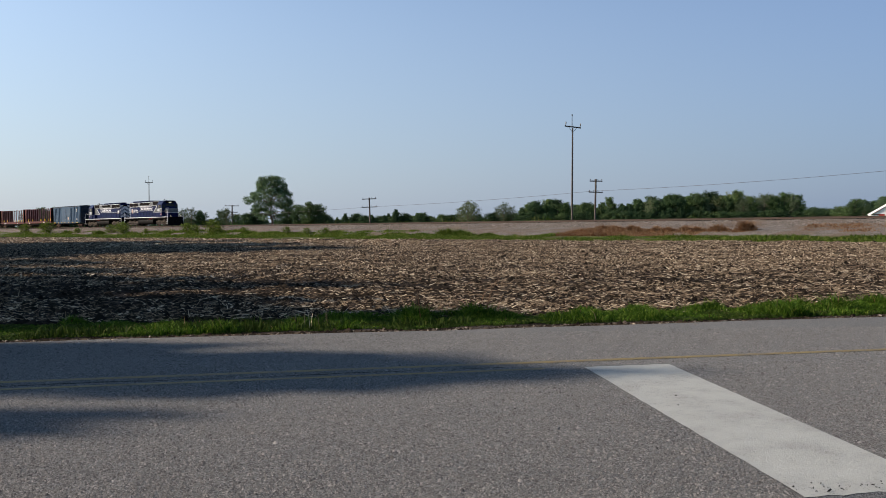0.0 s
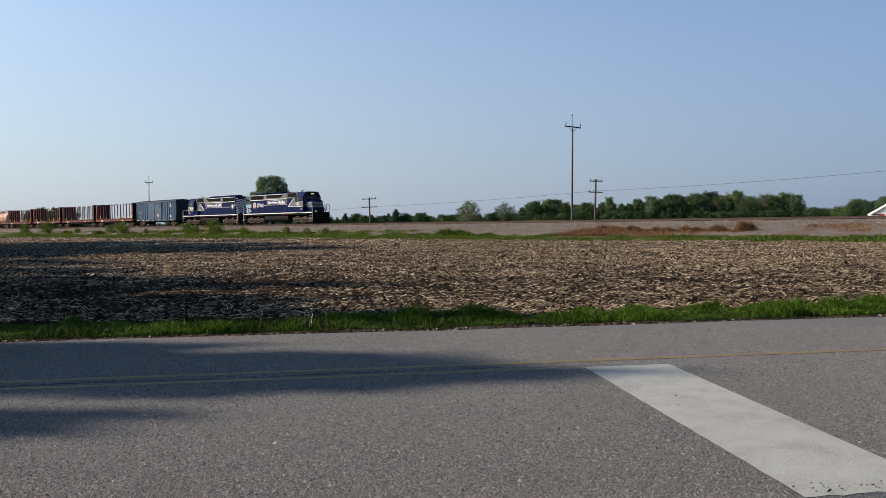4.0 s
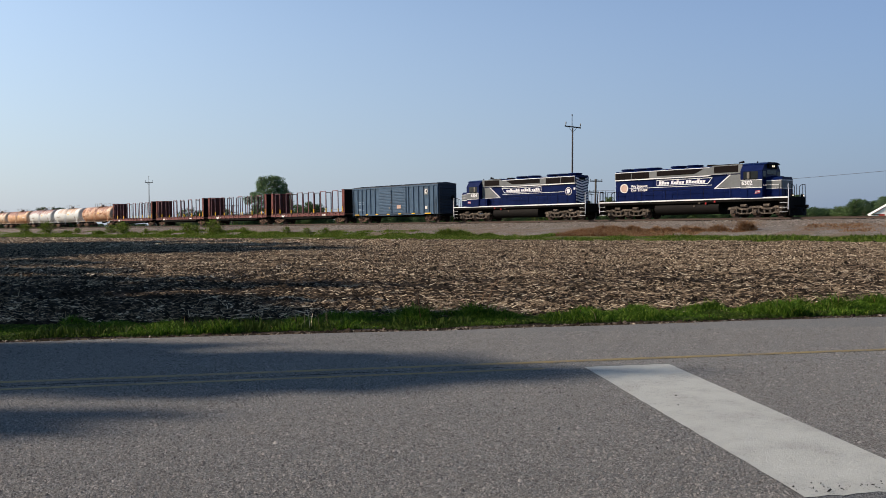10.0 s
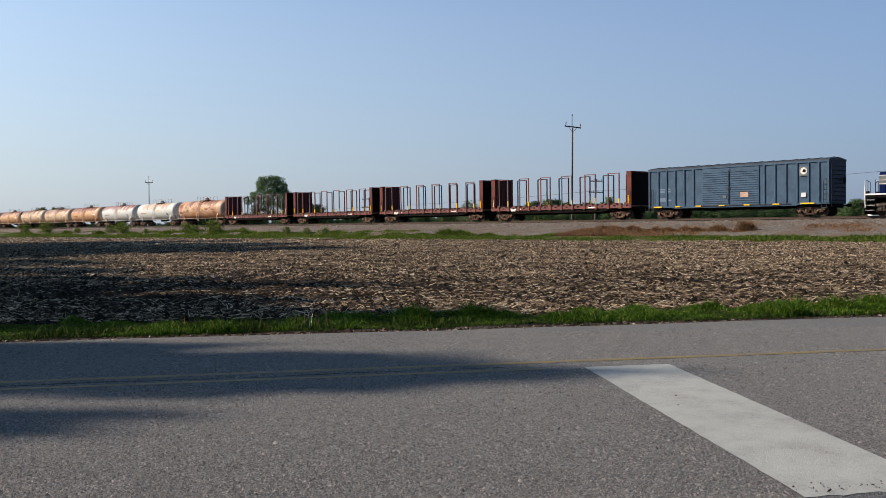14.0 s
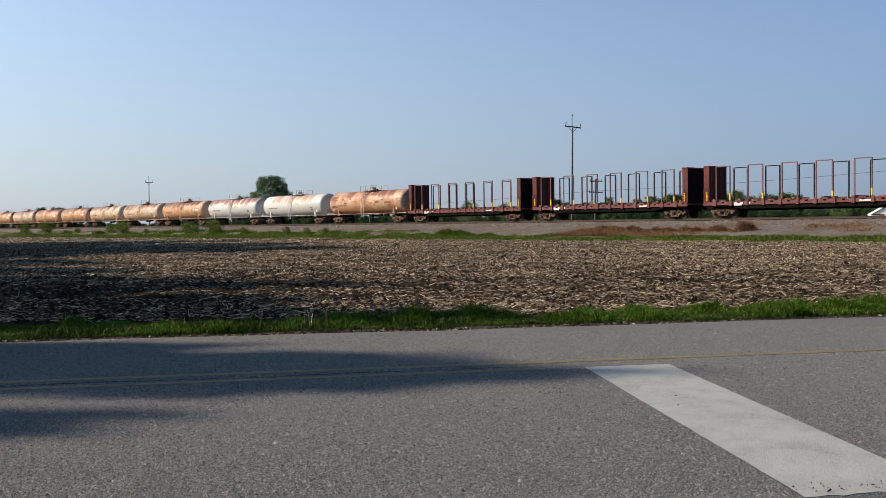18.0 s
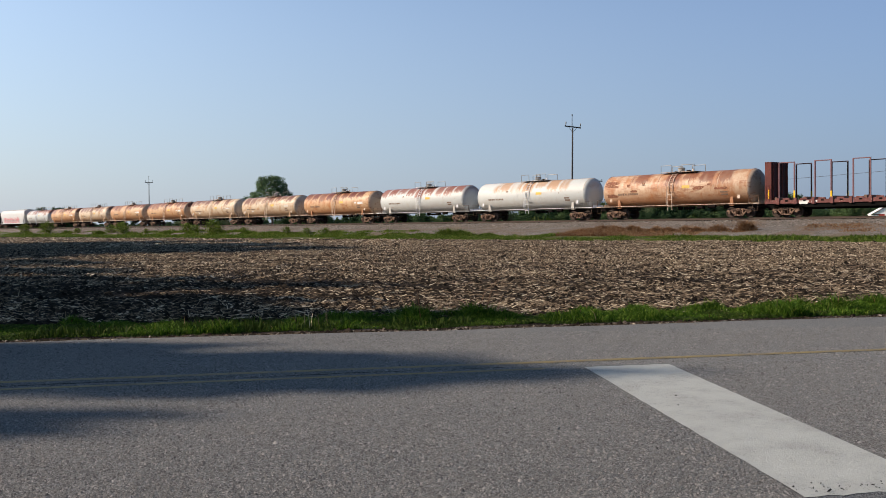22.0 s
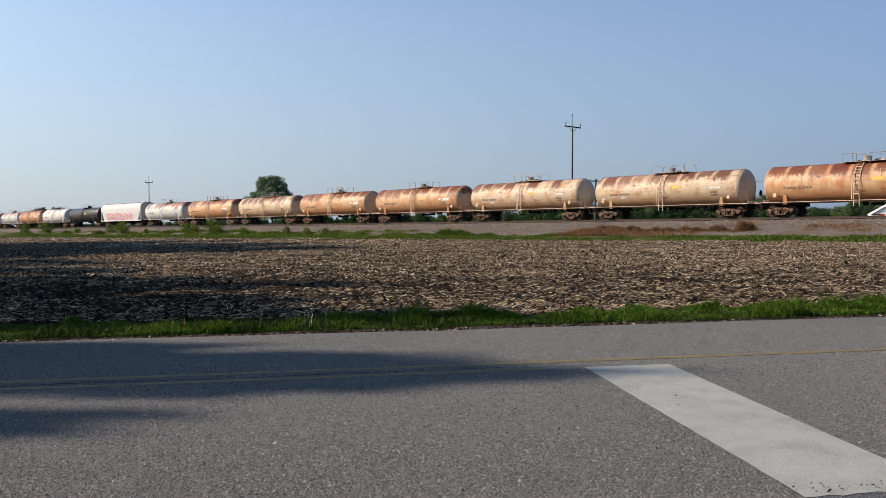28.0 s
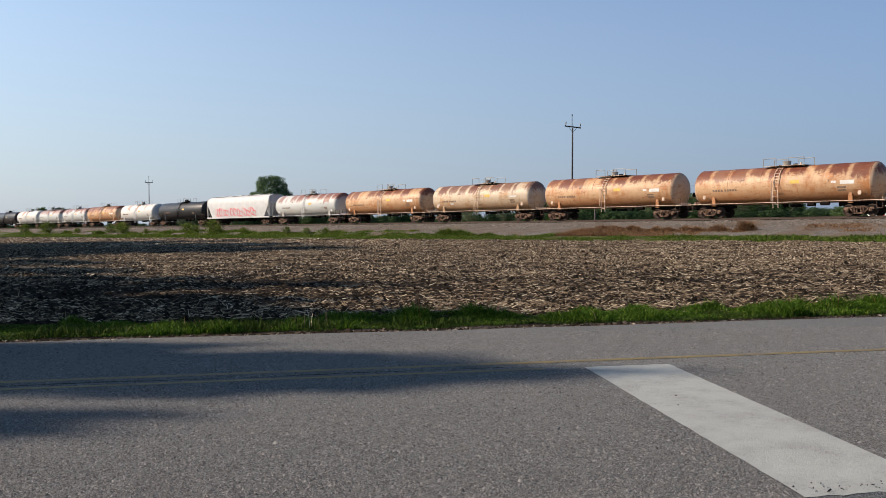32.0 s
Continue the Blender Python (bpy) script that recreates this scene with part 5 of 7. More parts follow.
# ---------------------------------------------------------------- locomotives
ENGINE_SPRING = Geo().lathe_z([(k * 0.03, (0.085, 0.11, 0.11, 0.085)[k % 4]) for k in range(10)], 0, 0, 10).mesh("engine_spring")
ENGINE_SPRING.materials.append(M_TRUCK)


def locomotive(s, front, number, troops, label):
    """Six-axle road engine. front: 1 with the cab leading, -1 with the long hood leading."""
    eng = new("locomotive")
    eng.empty_display_size = 0.5
    tagged(eng, label, "locomotive", "locomotives")
    eng["s0"], eng["way"] = s, front
    # main frame
    part("main_frame", Geo().box(-9.7, 9.7, -1.48, 1.48, 1.36, 1.60, 0.03).box(-9.3, 9.3, -0.6, 0.6, 0.95, 1.36, 0.03), M_BLACK, eng)
    part("walkway", Geo().box(-9.7, 9.7, -1.50, 1.50, 1.602, 1.65, 0.01), M_BLACK, eng)
    for y in (-1, 1):
        part("sill_stripe", Geo().box(-9.68, 9.68, y * 1.484, y * 1.512, 1.585, 1.70, 0.004), M_WHITE, eng, "white stripe along the sill")
        # blue skirt of equipment doors below the walkway edge
        part("hood_base", Geo().box(-8.05, 5.4, y * 0.93, y * 1.0, 1.66, 2.55, 0.01), M_BLUE, eng)
    hood = part("long_hood", Geo().prism_x([(-0.93, 1.655), (0.93, 1.655), (0.93, 3.66), (1.06, 3.77), (1.06, 4.44), (0.90, 4.58), (-0.90, 4.58), (-1.06, 4.44), (-1.06, 3.77), (-0.93, 3.66)], -8.1, 5.45), M_BLUE, eng)
    for y in (-1, 1):
        # hood doors with shallow gaps
        for k in range(12):
            x0 = -7.9 + k * 1.05
            part("hood_door", Geo().box(x0, x0 + 0.99, y * 1.0, y * 1.014, 1.72, 2.50, 0.006), M_BLUE, hood)
            part("hood_door", Geo().box(x0, x0 + 0.99, y * 0.93, y * 0.945, 2.58, 3.62, 0.006), M_BLUE, hood)
        # grey upper band, white edges
        part("grey_band", Geo().prism([(-8.08, 3.79), (2.0, 3.79), (2.6, 3.91), (2.6, 4.43), (-8.08, 4.43)], y * 1.062, y * 1.070), M_GREY, hood, "grey painted band")
        part("band_edge", Geo().prism([(-8.1, 3.70), (2.0, 3.70), (2.45, 3.80), (4.3, 3.80), (4.3, 3.88), (2.4, 3.88), (1.95, 3.79), (-8.1, 3.79)], y * 1.062, y * 1.074), M_WHITE, hood, "white edging stripe")
        part("top_edge", Geo().box(-8.1, 2.25, y * 1.062, y * 1.075, 4.43, 4.49), M_WHITE, hood, "white edging stripe")
        part("grey_wedge", Geo().prism([(2.75, 2.62), (5.44, 2.62), (5.44, 3.78), (4.3, 3.78)], y * 0.948, y * 1.012), M_GREY, hood, "grey painted wedge")
        part("wedge_edge", Geo().prism([(2.55, 2.56), (5.44, 2.56), (5.44, 2.63), (2.8, 2.63), (4.37, 3.80), (4.21, 3.80)], y * 0.948, y * 1.018), M_WHITE, hood, "white edging stripe")
        # grilles
        for x0, x1, z0, z1 in ((-8.0, -6.2, 3.81, 4.41), (-6.12, -4.15, 3.81, 4.41), (-3.3, 0.7, 3.97, 4.42)):
            part("grille_frame", Geo().box(x0, x1, y * 1.072, y * 1.082, z0, z1, 0.01), M_GRILLE, hood)
            for k in range(int((x1 - x0) / 0.3)):
                part("louvre", Geo().box(x0 + 0.12 + k * 0.3, x0 + 0.16 + k * 0.3, y * 1.082, y * 1.10, z0 + 0.03, z1 - 0.03), M_GRILLE, hood)
        part("brake_vent_slope", Geo().prism([(0.7, 3.97), (1.7, 4.42), (0.7, 4.42)], y * 1.072, y * 1.082), M_GRILLE, hood)
        part("air_intake", Geo().box(2.65, 5.0, y * 0.9, y * 1.09, 3.93, 4.52, 0.02), M_GRILLE, hood, "dark air-intake grille")
        part("intake_frame", Geo().prism([(2.2, 3.82), (5.4, 3.82), (5.4, 4.60), (2.55, 4.60), (2.2, 4.46)], y * 1.062, y * 1.078), M_GREY, hood, "grey painted surround")
        part("fuel_cutoff", Geo().box(2.9, 3.05, y * 1.49, y * 1.54, 1.36, 1.52, 0.01), M_RED, eng, "red emergency fuel cut-off")
        part("fuel_cutoff", Geo().box(2.0, 2.12, y * 1.42, y * 1.50, 1.2, 1.38, 0.01), M_RED, eng, "red emergency fuel cut-off")
        # plain plate with white marks where the railway's name stands
        name_x0, name_x1 = -3.4, 2.45
        part("name_border", Geo().prism([(name_x0, 3.06), (name_x1 - 0.45, 3.06), (name_x1, 3.60), (name_x0, 3.60), (name_x0, 3.55), (name_x1 - 0.09, 3.55), (name_x1 - 0.49, 3.11), (name_x0 + 0.05, 3.11), (name_x0 + 0.05, 3.55), (name_x0, 3.55)], y * 0.946, y * 0.956), M_WHITE, hood)
        part("name_ground", Geo().prism([(name_x0 + 0.05, 3.11), (name_x1 - 0.49, 3.11), (name_x1 - 0.09, 3.55), (name_x0 + 0.05, 3.55)], y * 0.946, y * 0.950), M_BLUE, hood)
        a = 0.22
        for count in (4, 5, 7):
            for k in range(count):
                tall = 3.48 if k == 0 or (k * 5 + count) % 3 == 0 else 3.38
                part("name_mark", Geo().prism([(name_x0 + a, 3.16), (name_x0 + a + 0.245, 3.16), (name_x0 + a + 0.315, tall), (name_x0 + a + 0.07, tall)], y * 0.946, y * 0.958), M_WHITE, hood)
                a += 0.285
            a += 0.16
        # round emblem near the hood's end
        part("emblem", Geo().cyl((-7.1, y * 0.945, 2.95), (-7.1, y * 0.958, 2.95), 0.46 if troops else 0.42, 28), M_PLATE, hood, "round pale emblem")
        if troops:
            part("emblem_centre", Geo().cyl((-7.1, y * 0.955, 2.95), (-7.1, y * 0.963, 2.95), 0.36, 24), M_EMBLEM, hood)
        else:
            part("emblem_ring", Geo().cyl((-7.1, y * 0.955, 2.95), (-7.1, y * 0.963, 2.95), 0.36, 24), M_BLUE, hood)
            part("emblem_figure", Geo().prism([(-7.36, 2.98), (-7.22, 3.2), (-6.98, 3.22), (-6.84, 3.04), (-6.94, 2.96), (-6.9, 2.8), (-7.05, 2.68), (-7.2, 2.82), (-7.3, 2.84)], y * 0.962, y * 0.970), M_WHITE, hood)
        if troops:
            for words, z in (("We Support", 3.0), ("Our Troops", 2.63)):
                lettering("slogan", words, 0.37, (pose(-6.3, y * 0.95, z, 90, 0, 0) if y < 0 else pose(-3.9, y * 0.95, z, 90, 0, 180)), M_WHITE, hood, "white painted slogan")
        else:
            part("class_mark", Geo().box(-8.0, -7.78, y * 0.946, y * 0.956, 3.1, 3.3), M_WHITE, hood)
        part("hood_stripe", Geo().box(-6.55, 2.35, y * 0.946, y * 0.953, 2.905, 2.945), M_WHITE, hood, "thin white stripe")
        for k in range(3):
            part("flag_stripe", Geo().prism([(6.75, 2.0 + k * 0.09), (7.2, 2.05 + k * 0.09), (7.25, 2.11 + k * 0.09), (6.8, 2.06 + k * 0.09)], y * 1.522, y * 1.53), M_FLAG if k % 2 == 0 else M_WHITE, eng, "small red and white flag decal")
        # cab number
        lettering("cab_number", number, 0.5, (pose(5.55, y * 1.535, 2.78, 90, 0, 0) if y < 0 else pose(6.75, y * 1.535, 2.78, 90, 0, 180)), M_WHITE, eng, "white cab number")
        part("small_lettering", Geo().box(6.0, 6.4, y * 1.535, y * 1.542, 2.64, 2.69), M_WHITE, eng)
    # fans, stacks, horn, brake housing on the roof
    for k, x in enumerate((-7.2, -5.75, -4.3, -1.6, 0.1)):
        f = part("roof_fan", Geo().lathe_z([(4.56, 0.66), (4.68, 0.68), (4.70, 0.75), (4.79, 0.75), (4.82, 0.70), (4.79, 0.2), (4.79, 0.02)], x, 0, 24), M_BLUE, eng, smooth=True)
        part("fan_grille", Geo().lathe_z([(4.80, 0.6), (4.825, 0.58), (4.82, 0.05)], x, 0, 18), M_BLACK, f)
    part("exhaust_stack", Geo().box(1.5, 2.2, -0.3, 0.3, 4.56, 4.76, 0.03), M_BLACK, eng)
    part("roof_box", Geo().box(2.5, 4.7, -0.75, 0.75, 4.56, 4.68, 0.03), M_BLACK, eng)
    # white and blue striped end of the long hood
    for k in range(9):
        z = 1.80 + k * 0.275
        part("end_stripe", Geo().prism_x([(-0.92, z + 0.20), (0.0, z - 0.02), (0.92, z + 0.20), (0.92, z + 0.36), (0.0, z + 0.14), (-0.92, z + 0.36)], -8.125, -8.10), M_WHITE, hood, "white warning stripe")
    part("number_board", Geo().box(-8.16, -8.1, -0.45, 0.45, 4.1, 4.35, 0.01), M_BLACK, hood)
    # cab
    cab = part("cab", Geo().prism_x([(-1.52, 1.655), (1.52, 1.655), (1.52, 3.95), (1.10, 4.52), (0.7, 4.62), (-0.7, 4.62), (-1.10, 4.52), (-1.52, 3.95)], 5.45, 7.45), M_BLUE, eng)
    part("cab_roof", Geo().prism_x([(-1.18, 4.46), (-1.10, 4.54), (-0.7, 4.645), (0.7, 4.645), (1.10, 4.54), (1.18, 4.46), (0.7, 4.60), (-0.7, 4.60)], 5.38, 7.62), M_BLUE, cab)
    for y in (-1, 1):
        part("grey_panel", Geo().box(5.47, 7.43, y * 1.522, y * 1.530, 2.55, 3.16, 0.002), M_GREY, cab, "grey painted panel")
        for z in (2.50, 3.16):
            part("panel_edge", Geo().box(5.47, 7.43, y * 1.522, y * 1.534, z, z + 0.05), M_WHITE, cab)
        w = part("side_window", Geo().box(5.72, 7.05, y * 1.515, y * 1.532, 3.28, 3.90, 0.01), M_GLASS, cab, "dark cab side window")
        part("window_post", Geo().box(6.3, 6.38, y * 1.52, y * 1.545, 3.26, 3.9, 0.005), M_BLACK, w)
        part("window_shade", Geo().box(6.05, 6.28, y * 1.533, y * 1.538, 3.30, 3.84), M_CABIN, w)
        part("arm_rest", Geo().box(5.7, 7.0, y * 1.50, y * 1.58, 3.22, 3.28, 0.01), M_BLACK, w)
        part("step_well", Geo().box(5.5, 6.1, y * 1.53, y * 1.55, 1.75, 2.45, 0.01), M_BLUE, cab)
        part("battery_box", Geo().box(4.3, 5.43, y * 1.0, y * 1.42, 1.66, 2.52, 0.02), M_BLUE, eng)
        f = part("front_window", Geo().box(7.44, 7.47, y * 0.98, y * 1.42, 3.25, 3.9, 0.01), M_GLASS, cab, "dark cab front window")
    part("front_window", Geo().box(7.44, 7.47, -0.8, 0.8, 3.62, 4.0, 0.01), M_GLASS, cab, "dark cab front window")
    part("headlight_box", Geo().box(7.44, 7.62, -0.7, 0.7, 4.12, 4.5, 0.03), M_BLACK, cab)
    for y in (-0.14, 0.14):
        part("headlight", Geo().cyl((7.61, y, 4.31), (7.66, y, 4.31), 0.075, 14), M_HEAD if front == 1 else M_GLASS, eng, "lit headlight" if front == 1 else "unlit headlight")
    # short nose
    nose = part("nose", Geo().prism_x([(-0.95, 1.655), (0.95, 1.655), (0.95, 3.15), (0.75, 3.36), (-0.75, 3.36), (-0.95, 3.15)], 7.45, 8.85), M_BLUE, eng)
    for y in (-1, 1):
        part("nose_panel", Geo().box(7.5, 8.84, y * 0.952, y * 0.962, 2.45, 3.05), M_GREY, nose, "grey painted panel")
        for z in (2.40, 3.05):
            part("nose_edge", Geo().box(7.5, 8.86, y * 0.952, y * 0.966, z, z + 0.05), M_WHITE, nose)
    part("nose_front", Geo().box(8.852, 8.86, -0.94, 0.94, 2.45, 3.05), M_GREY, nose)
    for z in (2.38, 3.06):
        part("nose_edge", Geo().box(8.852, 8.868, -0.95, 0.95, z, z + 0.06), M_WHITE, nose)
    part("nose_door", Geo().box(8.86, 8.875, -0.35, 0.35, 1.75, 2.36, 0.004), M_BLUE, nose)
    part("brake_wheel_box", Geo().box(7.6, 8.3, -0.5, 0.5, 3.34, 3.46, 0.03), M_BLUE, nose)
    # tank, air reservoirs
    part("fuel_tank", Geo().prism_x([(-0.95, 0.36), (0.95, 0.36), (1.18, 0.42), (1.36, 0.56), (1.45, 0.78), (1.45, 1.02), (1.36, 1.22), (-1.36, 1.22), (-1.45, 1.02), (-1.45, 0.78), (-1.36, 0.56), (-1.18, 0.42)], -3.3, 3.3), M_TANKBLACK, eng, smooth=True)
    for y in (-1.3, 1.3):
        part("air_reservoir", Geo().lathe_x([(-3.2, 0.02), (-3.1, 0.15), (2.4, 0.15), (2.5, 0.02)], y, 1.42, 12), M_BLACK, eng, smooth=True)
        part("fuel_gauge", Geo().box(1.35, 1.5, y * 1.12, y * 1.15, 1.3, 1.42), M_TRUCK, eng)
        part("filler_cap", Geo().cyl((0.9, y * 1.10, 1.1), (0.9, y * 1.16, 1.1), 0.08, 10), M_TRUCK, eng)
    # end platforms: steps, pilot, plough
    for e in (-1, 1):
        part("pilot", Geo().box(e * 9.55, e * 9.72, -1.46, 1.46, 0.75, 1.62, 0.02), M_BLACK, eng)
        coupler(eng, e * 9.7, e, reach=0.25)
        for y in (-1, 1):
            st = part("steps", Geo().box(e * 8.95, e * 9.66, y * 1.12, y * 1.15, 0.40, 1.60), M_BLACK, eng)
            for z in (0.42, 0.80, 1.20):
                part("step", Geo().box(e * 8.95, e * 9.66, y * 1.14, y * 1.47, z, z + 0.04), M_BLACK, st)
                part("step_edge", Geo().box(e * 8.95, e * 9.66, y * 1.472, y * 1.485, z, z + 0.03), M_WHITE, st, "white step edge")
            part("corner_rail", Geo().tube([(e * 9.68, y * 1.48, 0.62), (e * 9.72, y * 1.48, 1.7), (e * 9.68, y * 1.44, 2.75)], 0.042, 6), M_WHITE, eng, "white corner handrail")
            part("corner_rail", Geo().tube([(e * 8.92, y * 1.49, 0.62), (e * 8.92, y * 1.49, 2.75)], 0.022, 6), M_BLACK, eng)
            part("end_rail", Geo().tube([(e * 9.68, y * 1.44, 2.72), (e * 9.70, y * 0.95, 2.72), (e * 9.70, y * 0.45, 2.55), (e * 9.70, y * 0.42, 1.65)], 0.024, 6).cyl((e * 9.7, y * 0.95, 1.65), (e * 9.7, y * 0.95, 2.72), 0.02, 6), M_BLACK, eng)
            part("ditch_light_housing", Geo().box(e * 9.62, e * 9.8, y * 0.78, y * 1.05, 1.66, 1.9, 0.02), M_BLACK, eng)
            part("ditch_light", Geo().cyl((e * 9.8, y * 0.92, 1.78), (e * 9.83, y * 0.92, 1.78), 0.07, 12), M_HEAD if e == front == 1 else M_GLASS, eng)
            part("air_hose", Geo().tube([(e * 9.72, y * 0.5, 1.0), (e * 9.95, y * 0.52, 0.75), (e * 10.05, y * 0.5, 0.5)], 0.03, 6), M_BLACK, eng)
    part("snow_plough", Geo().prism_x([(-1.45, 0.12), (1.45, 0.12), (1.45, 0.85), (-1.45, 0.85)], 9.72, 9.80).add(
        [(9.8, -1.45, 0.12), (10.25, 0, 0.12), (9.8, 1.45, 0.12), (9.8, -1.45, 0.85), (9.95, 0, 0.7), (9.8, 1.45, 0.85)], [(0, 1, 4, 3), (1, 2, 5, 4), (0, 2, 1), (3, 4, 5), (0, 3, 5, 2)]), M_BLACK, eng)
    # long handrails
    for y in (-1, 1):
        part("side_handrail", Geo().tube([(-8.9, y * 1.47, 2.62), (5.3, y * 1.47, 2.62)], 0.017, 5), M_BLACK, eng)
        for k in range(11):
            x = -8.7 + k * 1.32
            part("stanchion", Geo().cyl((x, y * 1.47, 1.66), (x, y * 1.47, 2.62), 0.016, 5), M_BLACK, eng)
        part("nose_handrail", Geo().tube([(7.5, y * 1.45, 2.7), (8.9, y * 1.47, 2.7)], 0.017, 5), M_WHITE, eng)
    part("horn", Geo().cyl((4.3, 0.3, 4.82), (4.75, 0.3, 4.85), 0.05, 8, 0.11).cyl((4.3, 0.3, 4.56), (4.3, 0.3, 4.82), 0.03, 6), M_BLACK, eng)
    part("antenna", Geo().cyl((6.2, 0, 4.64), (6.2, 0, 4.8), 0.06, 8), M_BLACK, eng)
    # three-axle trucks
    for tx in (-6.63, 6.63):
        tr = part("truck", Geo().box(-1.9, 1.9, -0.5, 0.5, 0.55, 0.85, 0.04), M_TRUCK, eng, at=pose(tx, 0, 0))
        for y in (-1, 1):
            frame_geo = Geo().prism([(-2.62, 0.70), (-2.5, 0.90), (-1.75, 0.98), (-1.45, 0.84), (-0.75, 0.84), (-0.45, 0.98), (0.45, 0.98), (0.75, 0.84), (1.45, 0.84), (1.75, 0.98), (2.5, 0.90), (2.62, 0.70), (2.3, 0.70), (1.7, 0.80), (1.4, 0.66), (0.75, 0.66), (0.4, 0.80), (-0.4, 0.80), (-0.75, 0.66), (-1.4, 0.66), (-1.7, 0.80), (-2.3, 0.70)], y * 1.02, y * 1.17)
            for ax in (-2.07, 0, 2.07):
                for w in (-0.27, 0.27):
                    frame_geo.box(ax + w - 0.06, ax + w + 0.06, y * 1.0, y * 1.14, 0.34, 0.86, 0.02)
            for ax in (-1.04, 1.04):
                frame_geo.prism([(ax - 0.72, 0.44), (ax - 0.5, 0.30), (ax + 0.5, 0.30), (ax + 0.72, 0.44), (ax + 0.72, 0.52), (ax + 0.45, 0.40), (ax - 0.45, 0.40), (ax - 0.72, 0.52)], y * 1.03, y * 1.13)
            part("side_frame", frame_geo, M_TRUCK, tr)
            for ax in (-2.07, 0, 2.07):
                part("journal_box", Geo().box(ax - 0.2, ax + 0.2, y * 0.98, y * 1.19, 0.34, 0.68, 0.05).cyl((ax, y * 1.18, 0.51), (ax, y * 1.26, 0.51), 0.16, 14, 0.13), M_TRUCK, tr)
                part("brake_shoe", Geo().box(ax + 0.56, ax + 0.68, y * 0.70, y * 0.95, 0.28, 0.66, 0.02), M_BLACK, tr)
            for ax in (-1.04, 1.04):
                part("brake_cylinder", Geo().cyl((ax - 0.28, y * 1.2, 1.02), (ax + 0.28, y * 1.2, 1.02), 0.13, 10), M_TRUCK, tr)
                for w in (-0.26, 0.26):
                    part("spring", ENGINE_SPRING, M_TRUCK, tr, at=pose(ax + w, y * 1.06, 0.40))
            part("sand_pipe", Geo().tube([(-2.7, y * 0.95, 1.3), (-2.75, y * 0.9, 0.5), (-2.62, y * 0.8, 0.15)], 0.025, 5), M_BLACK, tr)
        for ax in (-2.07, 0, 2.07):
            part("wheelset", ME_WHEEL_L, M_WHEEL, tr, at=pose(ax, 0, R_LOCO))
    return eng


TRAIN = []


def place(car, s, way=1):
    """Sets a car of the train on the rails; s: metres along the line at the start."""
    p = on_line(s, 0, RAIL_Z)
    car.matrix_basis = pose(p.x, p.y, p.z, 0, 0, RAIL_ANGLE + (0 if way == 1 else 180))
    TRAIN.append((car, s, way))
    return car


def car_root(name, label, category, group="train"):
    ob = new(name)
    ob.empty_display_size = 0.5
    return tagged(ob, label, category, group)


place(locomotive(0, 1, "6302", True, "dark blue diesel locomotive with grey bands and white stripes, cab leading"), -161.95, 1)
place(locomotive(0, -1, "6304", False, "dark blue diesel locomotive with grey bands, long striped hood leading"), -183.1, -1)

# ---------------------------------------------------------------- boxcar


